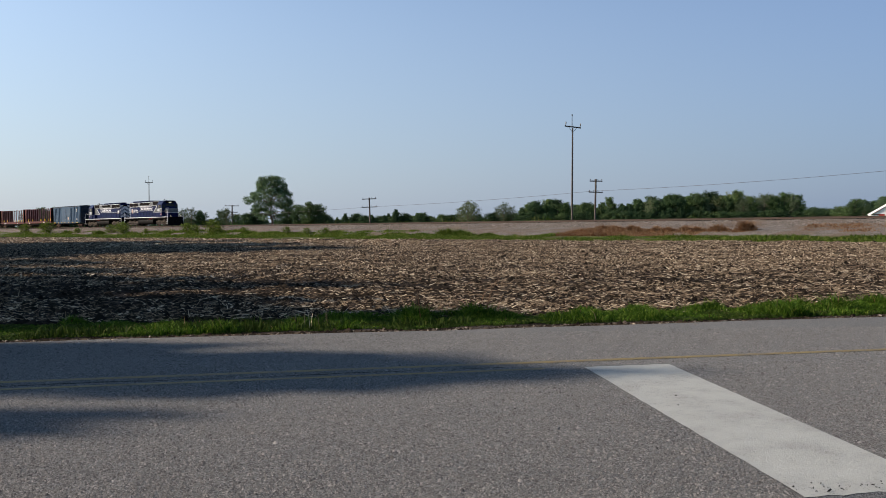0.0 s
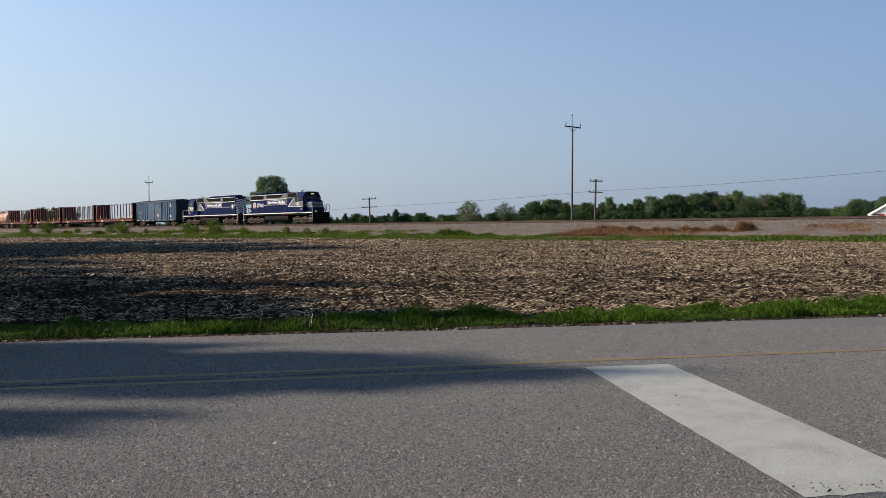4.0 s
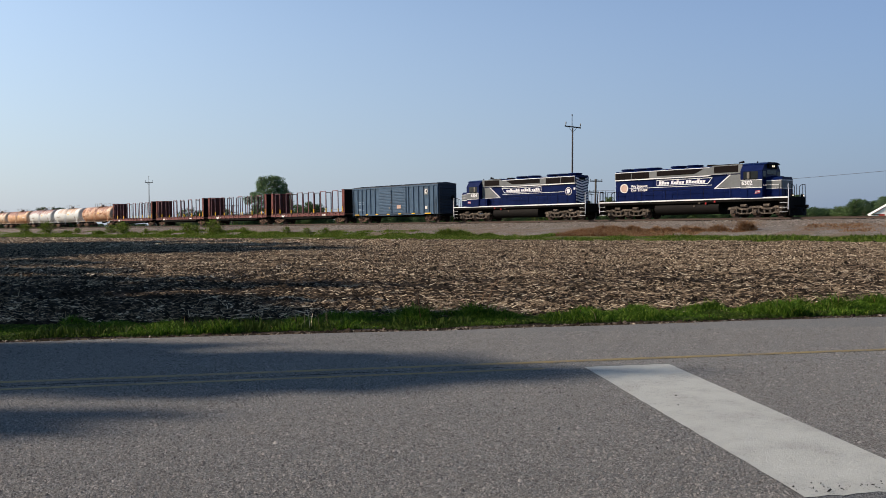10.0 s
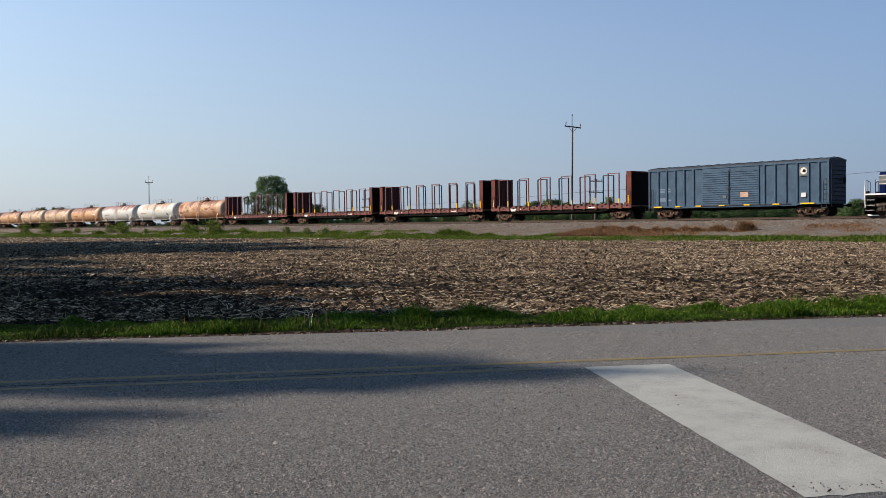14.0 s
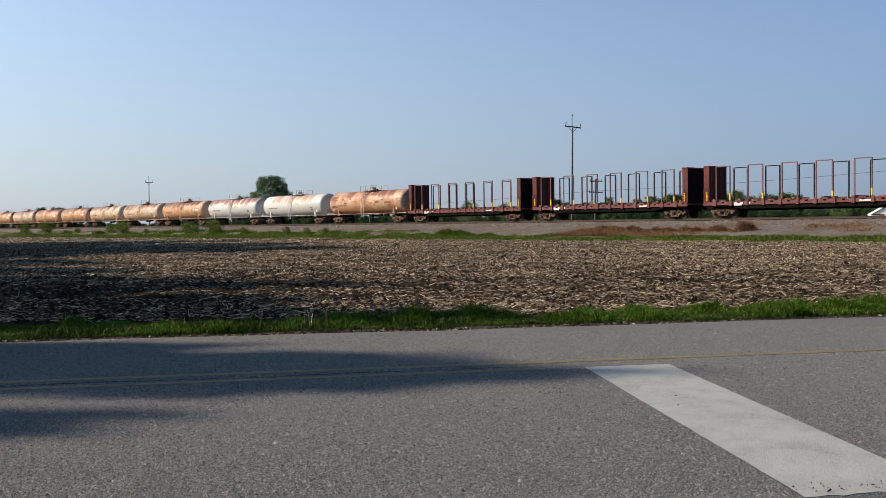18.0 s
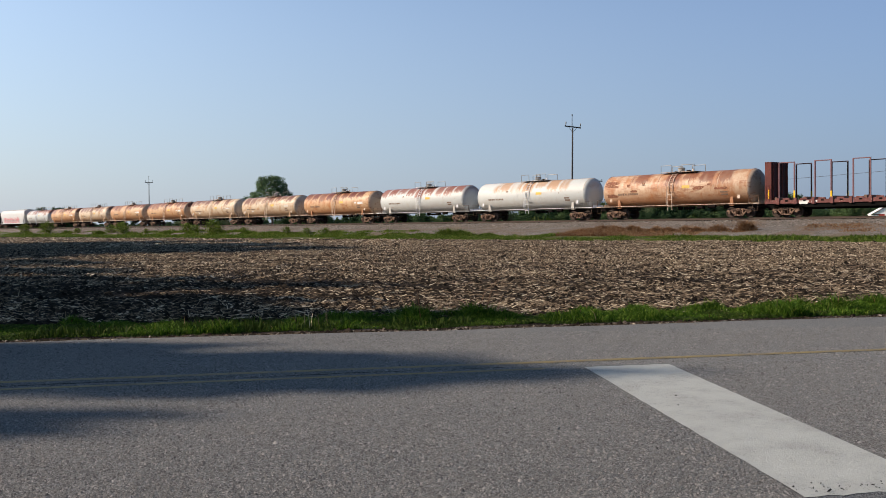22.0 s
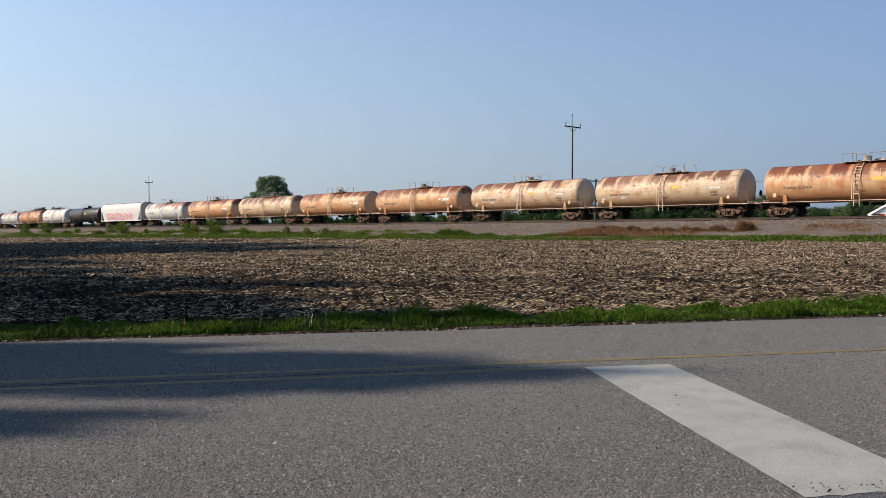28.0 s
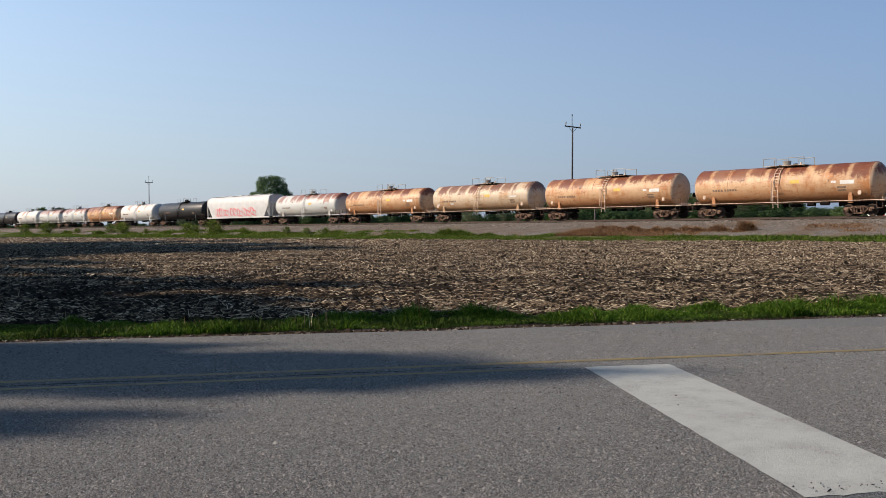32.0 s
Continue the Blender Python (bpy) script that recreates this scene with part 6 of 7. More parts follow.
def boxcar():
    car = car_root("boxcar", "blue-grey ribbed steel boxcar with sliding doors", "boxcar")
    h = 8.5
    body = part("body", Geo().box(-h, h, -1.42, 1.42, 1.02, 4.52, 0.02), M_BOX, car)
    part("roof", Geo().prism_x([(-1.5, 4.50), (1.5, 4.50), (1.5, 4.58), (0, 4.76), (-1.5, 4.58)], -h - 0.05, h + 0.05), M_BOXDARK, car)
    for k in range(17):
        x = -h + 0.3 + k * (2 * h - 0.6) / 16
        part("roof_rib", Geo().prism_x([(-1.5, 4.57), (0, 4.74), (1.5, 4.57), (1.5, 4.62), (0, 4.80), (-1.5, 4.62)], x - 0.03, x + 0.03), M_BOXDARK, car)
    part("centre_sill", Geo().box(-h - 0.3, h + 0.3, -0.35, 0.35, 0.70, 1.02, 0.02), M_BLACK, car)
    for y in (-1, 1):
        part("side_sill", Geo().prism([(-h, 1.14), (h, 1.14), (h, 1.0), (6.0, 0.98), (5.7, 0.92), (-5.7, 0.92), (-6.0, 0.98), (-h, 1.0)][::-1], y * 1.43, y * 1.50), M_BOX, car)
        part("top_chord", Geo().box(-h, h, y * 1.42, y * 1.50, 4.34, 4.51, 0.01), M_BOX, car)
        xs_left = [-8.42, -7.45, -6.55, -5.65, -4.7, -3.75]
        xs_right = [3.0, 3.95, 4.9, 5.85, 6.8, 7.65, 8.42]
        for x in xs_left + xs_right:
            part("side_post", Geo().box(x - 0.07, x + 0.07, y * 1.42, y * 1.52, 1.1, 4.36, 0.012), M_BOX, car)
        for x0, x1 in ((-2.85, -0.18), (-0.12, 2.55)):
            d = part("door", Geo().box(x0, x1, y * 1.44, y * 1.50, 1.12, 4.30, 0.01), M_BOX, car, "corrugated sliding door")
            for k in range(15):
                z = 1.25 + k * 0.19
                part("door_rib", Geo().prism_x([(y * 1.50, z), (y * 1.54, z + 0.05), (y * 1.50, z + 0.10)], x0 + 0.08, x1 - 0.08), M_BOX, d)
        part("door_bar", Geo().cyl((-0.28, y * 1.56, 1.2), (-0.28, y * 1.56, 4.1), 0.025, 6).box(-0.45, -0.12, y * 1.52, y * 1.58, 2.5, 2.6), M_BOXDARK, car)
        part("door_track", Geo().box(-3.2, 5.3, y * 1.5, y * 1.58, 1.06, 1.12), M_BOXDARK, car)
        for x, half in ((-7.45, 0.45), (-5.3, 0.27), (-3.2, 0.27), (-0.9, 0.27), (1.45, 0.27), (4.05, 0.3), (6.75, 0.58)):
            part("reflector", Geo().box(x - half, x + half, y * 1.582, y * 1.590, 1.03, 1.13).box(x - 0.05, x + 0.05, y * 1.49, y * 1.582, 1.05, 1.10), M_YELLOW, car, "yellow reflective strip")
        part("emblem_plate", Geo().box(6.05, 6.85, y * 1.50, y * 1.507, 3.30, 4.05), M_GREY, car)
        part("emblem", Geo().cyl((6.42, y * 1.505, 3.7), (6.42, y * 1.514, 3.7), 0.28, 22), M_PLATE, car, "round white emblem")
        part("emblem_mark", Geo().prism([(6.30, 3.62), (6.58, 3.58), (6.62, 3.78), (6.42, 3.86)], y * 1.512, y * 1.518), M_BLACK, car)
        for x0, x1, z in ((-7.35, -6.75, 2.62), (-6.65, -6.2, 2.62), (-7.35, -6.75, 2.40), (-6.65, -6.15, 2.40), (-7.35, -6.7, 1.75), (-6.6, -6.1, 1.62), (-7.3, -6.7, 1.58)):
            part("stencil", Geo().box(x0, x1, y * 1.424, y * 1.43, z, z + 0.13), M_FADED, car)
        part("placard", Geo().box(0.85, 1.6, y * 1.545, y * 1.556, 1.75, 2.2, 0.01), M_EMBLEM, car, "tan wooden routing board")
        part("placard", Geo().box(-0.8, -0.5, y * 1.545, y * 1.552, 1.72, 1.95), M_GREY, car)
        part("placard", Geo().box(6.2, 6.6, y * 1.505, y * 1.512, 1.6, 1.95), M_PLATE, car, "pale placard board")
        for x, z0, z1 in ((-8.15, 1.1, 2.7), (8.1, 1.1, 3.0)):
            ladder(car, x, y * 1.53, z0 - 0.4, z1, 0.42, M_BOXDARK)
    for e in (-1, 1):
        for k in range(9):
            z = 1.25 + k * 0.34
            # ribs and end sheet take the darker blue: shade put in as colour
            part("end_rib", Geo().prism([(e * (h + 0.012), z), (e * (h + 0.07), z + 0.09), (e * (h + 0.012), z + 0.18)], -1.25, 1.25), M_BOXEND_SHADE, body)
        part("end_sheet", Geo().box(e * (h + 0.002), e * (h + 0.012), -1.41, 1.41, 1.04, 4.5), M_BOXEND_SHADE, body, "corrugated end wall, blue darkened for shade")
        ladder(car, e * (h + 0.12), -1.15, 0.8, 4.2, 0.42, M_BOXDARK, along_x=False)
        coupler(car, e * (h + 0.25), e, reach=0.1)
        freight_truck(car, e * 6.75)
    part("brake_wheel", Geo().lathe_x([(h + 0.2, 0.25), (h + 0.24, 0.28), (h + 0.24, 0.2)], 0.7, 2.9, 16), M_BLACK, car)
    return car


place(boxcar(), -204.05)

# ---------------------------------------------------------------- bulkhead flatcars with stake frames


def flatcar():
    car = car_root("bulkhead_flatcar", "empty oxide-red bulkhead flatcar with tall stake frames", "flatcar")
    h = 9.4
    part("deck", Geo().box(-h, h, -1.38, 1.38, 1.22, 1.34, 0.01), M_DECK, car, "weathered plank deck")
    part("centre_sill", Geo().box(-h - 0.3, h + 0.3, -0.32, 0.32, 0.62, 1.22, 0.02), M_BLACK, car)
    for k in range(22):
        x = -h + 0.9 + k * (2 * h - 1.8) / 21
        part("cross_bearer", Geo().box(x - 0.11, x + 0.11, -1.3, 1.3, 1.34, 1.42 + 0.22 * (k % 3 == 0), 0.02), M_DECK, car)
    for y in (-1, 1):
        part("side_sill", Geo().box(-h, h, y * 1.39, y * 1.50, 1.10, 1.40, 0.01), M_SILL, car)
        part("belly_sill", Geo().prism([(-h, 1.10), (h, 1.10), (h, 1.0), (7.0, 1.0), (5.8, 0.78), (-5.8, 0.78), (-7.0, 1.0), (-h, 1.0)][::-1], y * 1.28, y * 1.40), M_BLACK, car)
        for k in range(12):
            x = -h + 1.2 + k * (2 * h - 2.4) / 11
            part("stake_pocket", Geo().box(x - 0.13, x + 0.13, y * 1.50, y * 1.58, 1.04, 1.56, 0.01), M_SILL, car)
            part("tie_down_slot", Geo().box(x + 0.62, x + 0.86, y * 1.502, y * 1.512, 1.27, 1.39), M_BLACK, car)
            part("sill_bracket", Geo().box(x + 0.35, x + 0.95, y * 1.36, y * 1.44, 1.40, 1.54, 0.02), M_SILL, car)
        for k in range(6):
            xm = -7.4 + k * 2.96
            lean = 0.03 * ((k * 37) % 5 - 2)
            fr = part("stake_frame", Geo().box(xm - 0.7, xm - 0.60, y * 1.42, y * 1.52, 1.05, 4.47, 0.01).box(xm + 0.60, xm + 0.7, y * 1.42, y * 1.52, 1.05, 4.47, 0.01).box(xm - 0.7, xm + 0.7, y * 1.43, y * 1.51, 4.42, 4.50, 0.01), M_STAKE, car, at=pose(lean, 0, 0))
            part("rubbing_strip", Geo().box(xm - 0.69, xm - 0.61, y * 1.405, y * 1.419, 1.42, 4.42).box(xm + 0.61, xm + 0.69, y * 1.405, y * 1.419, 1.42, 4.42).box(xm - 0.61, xm + 0.61, y * 1.415, y * 1.429, 4.43, 4.49), M_BLACK, fr, "black inner face of the stakes")
            if k != 2:
                part("yellow_band", Geo().box(xm + 0.595, xm + 0.705, y * 1.415, y * 1.525, 1.58, 2.15 - 0.12 * (k % 2)), M_YELLOW, fr, "yellow paint band")
        for x0, x1, z in ((-6.4, -5.6, 1.18), (-5.4, -4.9, 1.18), (4.2, 5.2, 1.15), (-6.4, -5.7, 1.05)):
            part("stencil", Geo().box(x0, x1, y * 1.502, y * 1.509, z, z + 0.14), M_PLATE, car)
    for e in (-1, 1):
        bh = part("bulkhead", Geo().box(e * (h - 0.58), e * (h - 0.50), -1.42, 1.42, 1.34, 4.55, 0.02).box(e * (h - 0.06), e * h, -1.42, 1.42, 1.34, 4.55, 0.01).box(e * (h - 0.6), e * h, -1.45, 1.45, 4.50, 4.60, 0.02), M_FLAT, car, "tall oxide-red end bulkhead")
        # thin sheets put the bulkhead's shade into colour: black outside, dark red inside
        part("end_sheet", Geo().box(e * (h + 0.002), e * (h + 0.012), -1.40, 1.40, 1.36, 4.48), M_GRILLE, bh, "outer face coloured black for shade")
        part("inner_sheet", Geo().box(e * (h - 0.592), e * (h - 0.582), -1.36, 1.36, 1.36, 4.48), M_FLATSHADE, bh, "scuffed inner face, red darkened for shade")
        for y in (-1, 1):
            part("bulkhead_side", Geo().box(e * (h - 0.56), e * h, y * 1.36, y * 1.42, 1.34, 4.52, 0.01), M_FLAT, bh)
            for k in range(4):
                part("gusset", Geo().box(e * (h - 0.55), e * (h - 0.02), y * 1.42, y * 1.45, 1.45 + k * 0.4, 1.50 + k * 0.4), M_FLAT, bh)
            part("warning_panel", Geo().box(e * (h - 0.40), e * (h - 0.30), y * 1.455, y * 1.47, 1.55, 2.30), M_YELLOW, bh, "yellow warning panel")
        for k in range(4):
            part("face_rib", Geo().box(e * (h - 0.66), e * (h - 0.58), -1.2 + k * 0.75, -1.1 + k * 0.75, 1.4, 4.5), M_FLAT, bh)
        ladder(car, e * (h - 0.25), -1.5, 1.3, 2.6, 0.40, M_FLAT)
        coupler(car, e * (h + 0.2), e, reach=0.12)
        freight_truck(car, e * 7.75)
    return car


flat = place(flatcar(), -223.95)
for s in (-244.1, -264.5, -285.0):
    c = copy_thing(flat, pose(0, 0, 0))
    place(c, s)

# ---------------------------------------------------------------- tank cars


def tank_car(name_label, shell_mat, trim_mat, half=8.1, radius=1.56, axis=2.66, platform=True, truck_x=6.5, big=False):
    car = car_root("tank_car", name_label, "tank car")
    hd = 0.6
    prof = [(-half, 0.05)] + [(-half + hd * (1 - math.cos(a)), radius * math.sin(a)) for a in (0.25, 0.5, 0.8, 1.1, 1.35)] + [(-half + hd, radius)]
    prof = prof + [(-x, r) for x, r in reversed(prof)]
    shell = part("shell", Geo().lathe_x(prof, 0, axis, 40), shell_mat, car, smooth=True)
    for x in (-half + hd, -half * 0.55, -half * 0.18, half * 0.22, half * 0.58, half - hd):
        part("weld_seam", Geo().lathe_x([(x - 0.025, radius - 0.02), (x - 0.02, radius + 0.008), (x + 0.02, radius + 0.008), (x + 0.025, radius - 0.02)], 0, axis, 40), shell_mat, shell, smooth=True)
    top = axis + radius
    dome = part("manway", Geo().lathe_z([(top - 0.1, 0.30), (top + 0.36, 0.30), (top + 0.38, 0.34), (top + 0.44, 0.34), (top + 0.48, 0.20), (top + 0.48, 0.02)], 0.15, 0, 18), M_GRILLE if big else M_INSUL, car, smooth=True)
    part("valve_box", Geo().box(0.75, 1.05, -0.15, 0.15, top - 0.05, top + 0.2, 0.02).box(-0.55, -0.35, -0.12, 0.12, top - 0.05, top + 0.16, 0.02), M_GRILLE, car)
    part("safety_valve", Geo().cyl((1.35, 0, top - 0.05), (1.35, 0, top + 0.3), 0.07, 8), trim_mat, car)
    if platform:
        part("platform", Geo().box(-1.5, 2.1, -0.95, 0.95, top + 0.02, top + 0.05, 0.01), trim_mat, car)
        for y in (-1, 1):
            part("platform_rail", Geo().tube([(-1.45, y * 0.92, top - 0.1), (-1.45, y * 0.92, top + 0.66), (-0.35, y * 0.92, top + 0.66), (-0.35, y * 0.92, top - 0.1)], 0.027, 5), M_INSUL, car)
            part("platform_rail", Geo().tube([(0.7, y * 0.92, top - 0.1), (0.7, y * 0.92, top + 0.66), (2.05, y * 0.92, top + 0.66), (2.05, y * 0.92, top - 0.1)], 0.027, 5), M_INSUL, car)
    # side ladder that follows the shell
    for y in (-1, 1):
        g = Geo()
        pts = []
        for a in (100, 80, 60, 40, 20, 0):
            an = radians(a)
            pts.append((y * (radius + 0.10) * math.cos(an), axis + (radius + 0.10) * math.sin(an)))
        pts += [(y * (radius + 0.16), axis - 0.6), (y * (radius + 0.12), 0.75)]
        for x in (-0.22, 0.22):
            g.tube([(x, a, b) for a, b in pts], 0.030, 5)
        for i in range(len(pts) - 1):
            for u in (0.25, 0.75):
                a = pts[i][0] + (pts[i + 1][0] - pts[i][0]) * u
                b = pts[i][1] + (pts[i + 1][1] - pts[i][1]) * u
                g.cyl((-0.22, a, b), (0.22, a, b), 0.022, 5)
        part("ladder", g, trim_mat, car)
        part("ladder_guard", Geo().tube([(-0.34, y * (radius + 0.2), axis + 0.35), (-0.34, y * (radius + 0.2), 1.3)], 0.03, 5).tube([(-0.34, y * (radius + 0.2), axis + 0.3), (0.22, y * (radius + 0.12), axis + 0.3)], 0.02, 5), trim_mat, car)
        part("running_board", Geo().box(-half - 0.45, half + 0.45, y * 1.30, y * 1.46, 1.20, 1.245, 0.01), trim_mat, car)
        for e in (-1, 1):
            part("saddle", Geo().prism([(e * 5.75, 1.05), (e * 6.15, 1.05), (e * 6.08, 1.9), (e * 5.85, 1.9)], y * 1.20, y * 1.32), shell_mat, car)
            part("end_handrail", Geo().tube([(e * (half + 0.42), y * 1.4, 1.24), (e * (half + 0.42), y * 1.4, 1.86), (e * (half - 0.5), y * 1.4, 1.86), (e * (half - 0.5), y * 1.4, 1.24)], 0.018, 5), M_RUSTTRUCK, car)
            part("stirrup_step", Geo().tube([(e * (half + 0.35), y * 1.42, 1.2), (e * (half + 0.35), y * 1.42, 0.62), (e * (half - 0.1), y * 1.42, 0.62), (e * (half - 0.1), y * 1.42, 1.2)], 0.018, 5), M_RUSTTRUCK, car)
            part("placard", Geo().box(e * 6.75 - 0.12, e * 6.75 + 0.12, y * 1.50, y * 1.52, 1.66, 1.98).prism([(e * 6.75 - 0.16, 1.82), (e * 6.75, 1.98), (e * 6.75 + 0.16, 1.82), (e * 6.75, 1.66)], y * 1.521, y * 1.53), trim_mat, car, "pale placard board")

        def on_shell(name, x0, x1, z0, z1, material, lab="", ragged=0.0):
            g = Geo()
            steps = max(1, int((z1 - z0) / (0.05 if ragged else 0.12)))
            x_left, x_right = x0, x1
            for q in range(steps):
                za, zb = z0 + (z1 - z0) * q / steps, z0 + (z1 - z0) * (q + 1) / steps
                x0 = x_left + ragged * noise.noise((x_left * 3.1, za * 6.0, 1.0)) * (x_right - x_left)
                x1 = x_right + ragged * noise.noise((x_right * 2.7, za * 6.0, 7.0)) * (x_right - x_left)
                ya = y * (math.sqrt(max(0.01, radius ** 2 - (za - axis) ** 2)) + 0.008)
                yb = y * (math.sqrt(max(0.01, radius ** 2 - (zb - axis) ** 2)) + 0.008)
                g.add([(x0, ya, za), (x1, ya, za), (x1, yb, zb), (x0, yb, zb), (x0, ya - y * 0.012, za), (x1, ya - y * 0.012, za), (x1, yb - y * 0.012, zb), (x0, yb - y * 0.012, zb)],
                      [(0, 1, 2, 3), (4, 7, 6, 5), (0, 4, 5, 1), (1, 5, 6, 2), (2, 6, 7, 3), (3, 7, 4, 0)])
            part(name, g, material, car, lab)

        on_shell("warning_label", 1.15, 1.95, 2.72, 2.98, M_LABEL, "yellow label")
        stencil = M_STENCIL
        for k in range(4):
            on_shell("stencil", -5.9 + k * 0.26, -5.72 + k * 0.26, 2.28, 2.46, stencil)
        for k in range(5):
            on_shell("stencil", -4.75 + k * 0.24, -4.58 + k * 0.24, 2.28, 2.46, stencil)
        for x0, x1, z in ((5.0, 5.7, 2.2), (5.05, 5.7, 1.98), (-3.2, -2.9, 3.1), (4.3, 4.36, 2.75)):
            on_shell("stencil", x0, x1, z, z + 0.14, stencil)
        if shell_mat is M_TANK_ORANGE:
            on_shell("stencil_board", 4.55, 4.95, 2.62, 2.80, M_PLATE, "pale stencil panel")
            on_shell("stencil_board", 5.25, 6.35, 2.52, 2.82, M_PLATE, "pale stencil panel")
        if shell_mat is M_TANK_BLOTCH:
            for x0, x1, z0, z1 in ((-7.25, -6.0, 3.05, 3.62), (-7.3, -6.1, 2.1, 2.42), (-4.4, -3.7, 2.55, 2.75), (-4.9, -4.6, 3.05, 3.3), (-3.3, -2.85, 3.25, 3.42), (2.3, 3.3, 2.55, 2.85), (3.7, 4.1, 2.9, 3.05), (4.5, 5.6, 2.5, 2.72)):
                on_shell("rust_patch", x0, x1, z0, z1, M_RUSTPATCH, "patch of bare brown rust", 0.4)
        if shell_mat is M_TANK_PEACH:
            on_shell("stencil_board", -6.95, -6.5, 1.92, 2.08, M_PLATE, "pale stencil panel")
            on_shell("stencil_board", -4.6, -4.1, 1.98, 2.18, M_PLATE, "pale stencil panel")
            on_shell("stencil_board", 5.0, 6.0, 2.60, 2.74, M_PLATE, "pale stencil panel")
    for e in (-1, 1):
        part("stub_sill", Geo().box(e * 4.6, e * (half + 0.85), -0.30, 0.30, 0.82, 1.19, 0.02), M_GRILLE, car)
        part("end_platform", Geo().box(e * (half - 0.05), e * (half + 0.5), -1.46, 1.46, 1.17, 1.22, 0.01), trim_mat, car)
        part("head_shield", Geo().box(e * (half + 0.05), e * (half + 0.08), -0.8, 0.8, 1.22, 1.45), trim_mat, car)
        coupler(car, e * (half + 0.8), e)
        freight_truck(car, e * truck_x)
    part("bottom_outlet", Geo().lathe_z([(axis - radius - 0.3, 0.10), (axis - radius - 0.25, 0.2), (axis - radius + 0.1, 0.25)], 0.0, 0, 14).box(0.5, 1.4, -0.2, 0.2, 0.82, 1.05, 0.02), M_GRILLE, car)
    part("brake_cylinder", Geo().cyl((3.3, -0.6, 1.05), (4.0, -0.6, 1.05), 0.16, 12).box(2.3, 2.9, -0.95, -0.55, 0.85, 1.1, 0.03), M_GRILLE, car)
    part("brake_wheel", Geo().lathe_x([(half + 0.42, 0.22), (half + 0.45, 0.27), (half + 0.45, 0.2)], 0.75, 2.1, 14), M_GRILLE, car)
    return car


CREAM = paint("rusty_cream_trim", (0.62, 0.50, 0.40), 0.6, worn=(0.33, 0.15, 0.08), wear=0.52)
LT_ORANGE = "rust-stained orange tank car, paint faded and patched with dark rust"
LT_PEACH = "faded peach tank car with dark rust along its top"
LT_WHITE = "white tank car with red rust patches along its top"
LT_CLEAN = "plain white tank car"
LT_BLACK = "black tank car with a railed dome platform"
orange = tank_car(LT_ORANGE, M_TANK_ORANGE, CREAM)
peach = tank_car(LT_PEACH, M_TANK_PEACH, CREAM)
white = tank_car(LT_WHITE, M_TANK_WHITE, M_WHITE)
place(tank_car("faded tan tank car blotched with brown rust patches", M_TANK_BLOTCH, CREAM), -303.5)
place(tank_car("white tank car with faded tan rust patches along its top", M_TANK_TAN, M_WHITE), -321.2)
place(white, -339.0)
used = set()
for k, kind in ((4, "o"), (5, "p"), (6, "p"), (7, "o"), (8, "o"), (9, "p"), (10, "o")):
    s = -303.5 - 17.76 * (k - 1)
    if kind not in used:
        place(orange if kind == "o" else peach, s)
        used.add(kind)
    else:
        place(copy_thing(orange if kind == "o" else peach, pose(0, 0, 0)), s)
place(copy_thing(white, pose(0, 0, 0)), -303.5 - 17.76 * 10)

# ---------------------------------------------------------------- covered hopper


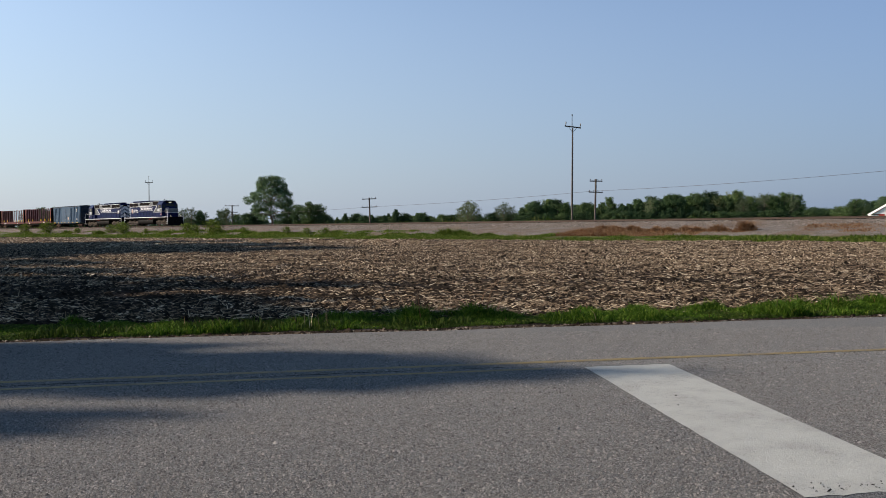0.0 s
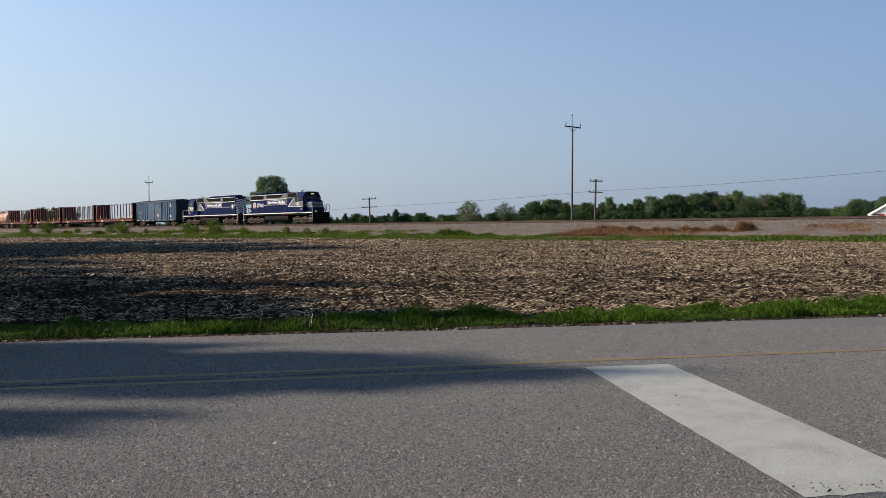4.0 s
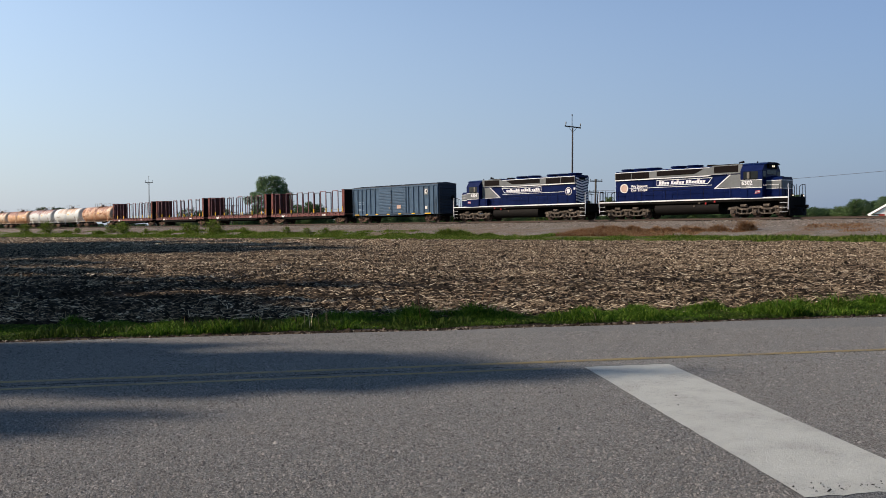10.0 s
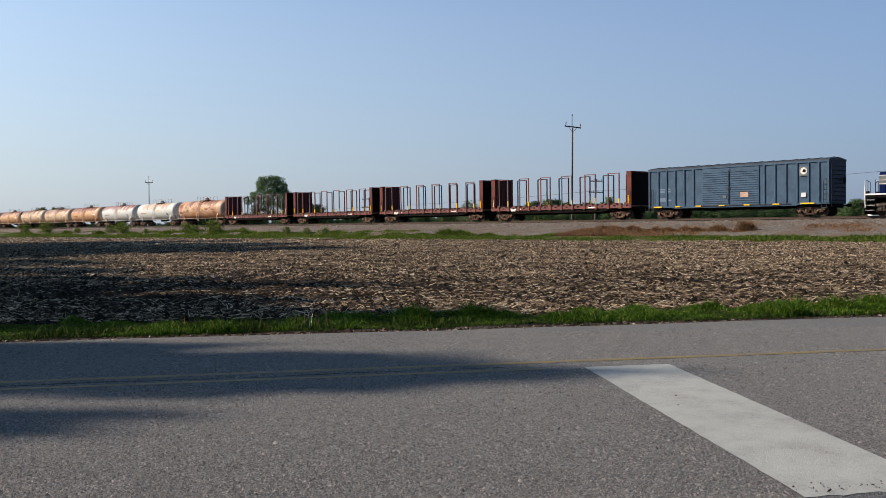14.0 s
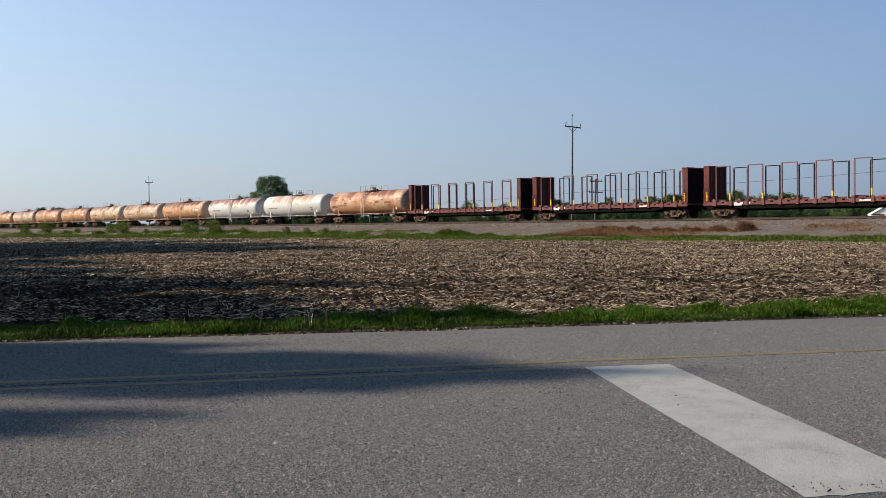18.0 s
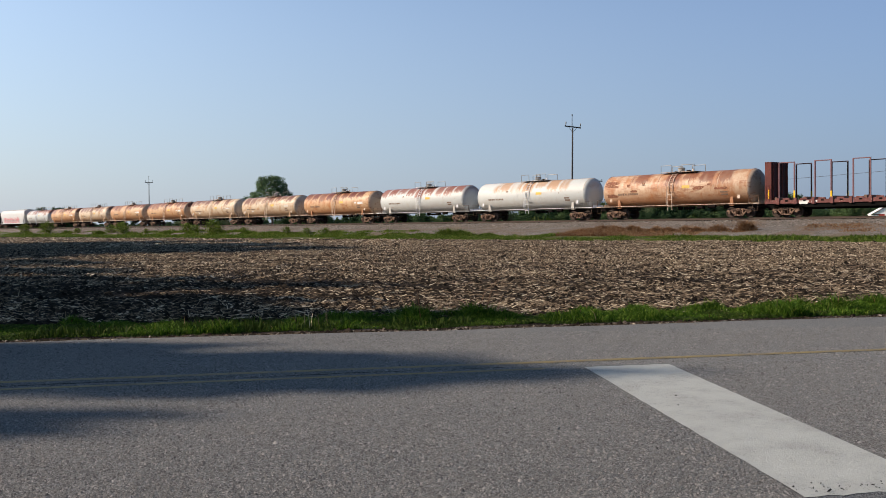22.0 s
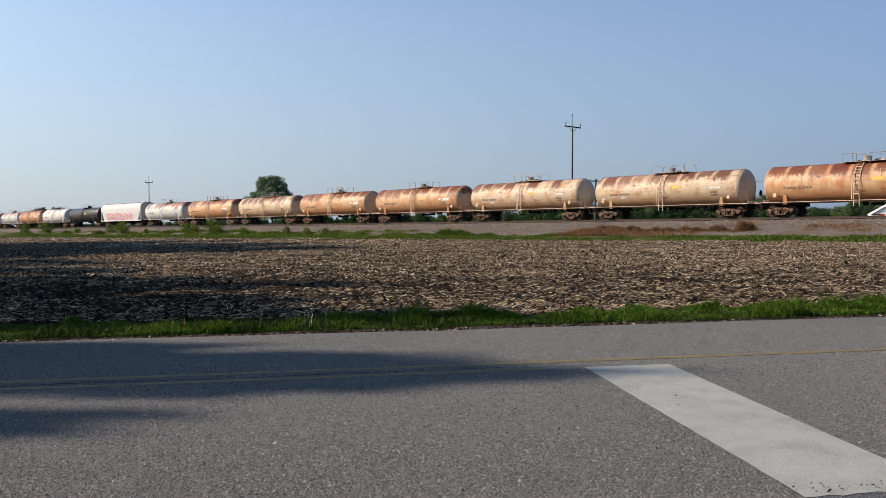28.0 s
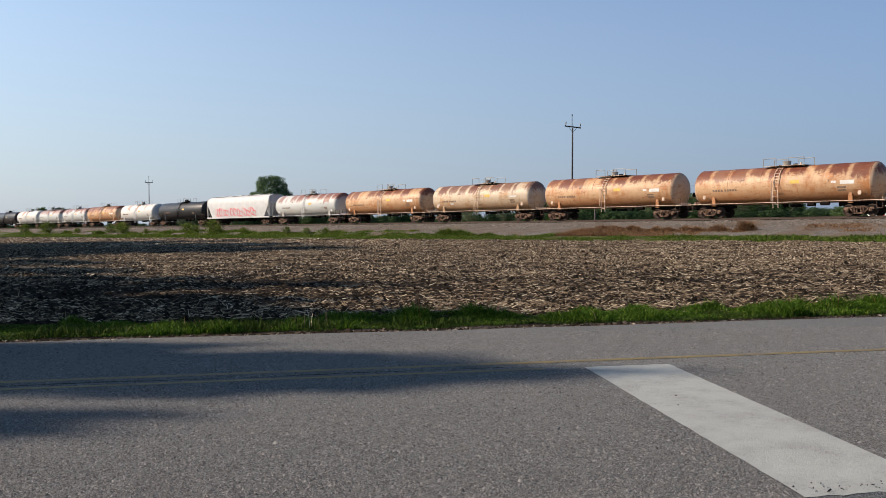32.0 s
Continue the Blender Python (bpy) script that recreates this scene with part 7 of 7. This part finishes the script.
def hopper():
    car = car_root("covered_hopper", "white covered hopper car with red spray paint along its side", "hopper car")
    h = 9.9
    sec = [(-1.50, 1.25), (-1.58, 2.2), (-1.60, 3.4), (-1.45, 4.1), (-1.15, 4.42), (-0.7, 4.55), (0.7, 4.55), (1.15, 4.42), (1.45, 4.1), (1.60, 3.4), (1.58, 2.2), (1.50, 1.25)]
    low = h - 1.5
    rings = [[(-h + 0.2, y * 0.97, max(z, 3.3)) for y, z in sec], [(-h + 0.2, y, z if z > 3 else 3.2) for y, z in sec], [(-low + 0.1, y, z) for y, z in sec], [(low - 0.1, y, z) for y, z in sec], [(h - 0.2, y, z if z > 3 else 3.2) for y, z in sec], [(h - 0.2, y * 0.97, max(z, 3.3)) for y, z in sec]]
    part("body", Geo().ring_sweep(rings), M_HOPPER, car, smooth=True)
    for y in (-1, 1):
        part("side_sill", Geo().box(-h, h, y * 1.46, y * 1.60, 1.08, 1.28, 0.01), M_HOPPER, car)
        for e in (-1, 1):
            part("end_post", Geo().box(e * (h - 0.12), e * h, y * 1.38, y * 1.52, 1.2, 4.3, 0.01), M_HOPPER, car)
            part("slope_brace", Geo().tube([(e * (h - 0.1), y * 1.4, 1.5), (e * (h - 1.9), y * 1.4, 3.1)], 0.05, 6), M_HOPPER, car)
        rs = random.Random(77)
        for k in range(18):
            x0, z0 = -7.0 + k * 0.72 + rs.uniform(-0.15, 0.15), 1.36 + rs.uniform(0, 0.2)
            w, h2 = rs.uniform(0.65, 1.1), rs.uniform(0.8, 1.25)
            ring = [(x0 + w * (0.5 + 0.5 * math.cos(a + 0.5)) + 0.12 * math.sin(3 * a), z0 + h2 * (0.5 + 0.5 * math.sin(a))) for a in [2 * math.pi * i / 12 for i in range(10)]]
            for (xa, za), (xb, zb) in zip(ring[:-1], ring[1:]):
                n = Vector((xb - xa, zb - za)).normalized() * 0.085
                part("spray_mark", Geo().prism([(xa - n.y - n.x, za + n.x), (xa + n.y - n.x, za - n.x), (xb + n.y + n.x, zb - n.x), (xb - n.y + n.x, zb + n.x)], y * (1.588 + 0.001 * (k % 3)), y * (1.606 + 0.002 * (k % 3))), M_REDPAINT if k % 3 else M_PINK, car)
    roof = part("running_board", Geo().box(-h, h, -0.55, 0.55, 4.58, 4.62, 0.01), M_TRUCK, car)
    for k in range(6):
        part("hatch", Geo().box(-8.2 + k * 2.9, -6.2 + k * 2.9, -0.3, 0.3, 4.62, 4.70, 0.02), M_PLATE, roof)
    for k in range(4):
        x = -5.4 + k * 3.6
        part("discharge_gate", Geo().ring_sweep([[(x - 1.5, -1.3, 1.5), (x + 1.5, -1.3, 1.5), (x + 1.5, 1.3, 1.5), (x - 1.5, 1.3, 1.5)], [(x - 0.5, -0.5, 0.55), (x + 0.5, -0.5, 0.55), (x + 0.5, 0.5, 0.55), (x - 0.5, 0.5, 0.55)]]), M_GRILLE, car)
    for e in (-1, 1):
        part("end_sill", Geo().box(e * (h - 1.9), e * (h + 0.2), -0.4, 0.4, 0.8, 1.3, 0.02), M_BLACK, car)
        part("end_platform", Geo().box(e * (h - 0.4), e * (h + 0.1), -1.5, 1.5, 1.22, 1.28), M_BLACK, car)
        ladder(car, e * (h + 0.05), -1.2, 1.0, 4.3, 0.42, M_HOPPER, along_x=False)
        coupler(car, e * (h + 0.15), e, reach=0.1)
        freight_truck(car, e * 7.9)
    return car


place(hopper(), -500.5)
black = place(tank_car(LT_BLACK, M_BLACKTANK, M_BLACK, half=8.9, radius=1.5, axis=2.62, truck_x=7.6, big=True), -521.2)
clean = tank_car(LT_CLEAN, M_TANK_CLEAN, M_WHITE, half=7.7, radius=1.54, axis=2.64, truck_x=6.3)
place(clean, -539.8)
place(copy_thing(orange, pose(0, 0, 0)), -557.3)
pale = tank_car("pale grey-white short tank car, lightly rust-stained", M_TANK_WHITE, M_WHITE, half=7.1, radius=1.5, axis=2.6, truck_x=5.5)
place(pale, -573.6)
place(copy_thing(pale, pose(0, 0, 0)), -589.6)
place(copy_thing(clean, pose(0, 0, 0)), -606.0)
place(copy_thing(black, pose(0, 0, 0)), -624.2)

# ---------------------------------------------------------------- rails and ties
track = empty("railway_track", pose(0, 0, 0), "single railway track of steel rails on wooden ties", "railway track", kind="structure")


def rail(l):
    sec = [(-0.07, 0.0), (0.07, 0.0), (0.07, 0.012), (0.012, 0.03), (0.012, 0.125), (0.035, 0.14), (0.035, 0.17), (-0.035, 0.17), (-0.035, 0.14), (-0.012, 0.125), (-0.012, 0.03), (-0.07, 0.012)]
    rings = []
    for s in (-700, -300, -150, -60, 0, 60, 250):
        c = on_line(s, l, RAIL_Z - 0.17)
        rings.append([c + RN * a + Vector((0, 0, b)) for a, b in sec])
    r = part("rail", Geo().ring_sweep(rings), M_RAILSIDE, track)
    head = []
    for s in (-700, -300, -60, 60, 250):
        c = on_line(s, l, RAIL_Z)
        head.append([c + RN * a + Vector((0, 0, b)) for a, b in ((-0.034, -0.001), (0.034, -0.001), (0.03, 0.003), (-0.03, 0.003))])
    part("rail_head", Geo().ring_sweep(head), M_TREAD, r, "polished rail head")


rail(-0.753)
rail(0.753)
TIE = Geo().box(-0.115, 0.115, -1.3, 1.3, -0.17, 0.0, 0.012).mesh("tie")
TIE.materials.append(M_TIE)
rtie = random.Random(9)
for i in range(290):
    s = -8 - i * 0.53
    p = on_line(s + rtie.uniform(-0.03, 0.03), rtie.uniform(-0.06, 0.06), RAIL_Z - 0.172)
    part("tie", TIE, M_TIE, track, at=pose(p.x, p.y, p.z, 0, 0, RAIL_ANGLE + rtie.uniform(-1.5, 1.5)))
more = Geo()
for s in [(-8 - 290 * 0.53) - i * 0.53 for i in range(420)] + [-7.47 + i * 0.53 for i in range(120)]:
    k = len(more.v)
    more.box(-0.115, 0.115, -1.3, 1.3, -0.17, 0.0)
    p = on_line(s, rtie.uniform(-0.06, 0.06), RAIL_Z - 0.172)
    for j in range(k, len(more.v)):
        a, b, c = more.v[j]
        q = p + RD * a + RN * b
        more.v[j] = (q.x, q.y, p.z + c)
part("far_ties", more, M_TIE, track)["kind"] = "stuff"


# ---------------------------------------------------------------- movement
def share_keys(ob, first):
    """Wheels that stand alike in their trucks turn by one and the same set of keys."""
    ob.rotation_mode = "QUATERNION"
    d = ob.animation_data_create()
    d.action = first.animation_data.action
    d.action_slot = first.animation_data.action_slot


def motions():
    for car, s, way in TRAIN:
        rows = []
        for t in (0, 8, 16, 24, 32):
            p = on_line(s + SPEED * t, 0, RAIL_Z)
            rows.append((t, pose(p.x, p.y, p.z, 0, 0, RAIL_ANGLE + (0 if way == 1 else 180))))
        walk(car, rows)
    made = {}
    for car, s, way in TRAIN:
        for o in car.children_recursive:
            if not o.name.startswith("wheelset"):
                continue
            x, r = round(o.location.x, 3), R_LOCO if car.name.startswith("locomotive") else R_CAR
            key = (x, r, way)
            if key in made:
                share_keys(o, made[key])
                continue
            made[key] = o
            per = math.degrees(SPEED / FPS / r) * way
            walk(o, [(i / FPS, pose(x, 0, r, 0, (per * i) % 360, 0)) for i in range(32 * FPS + 1)])


motions()
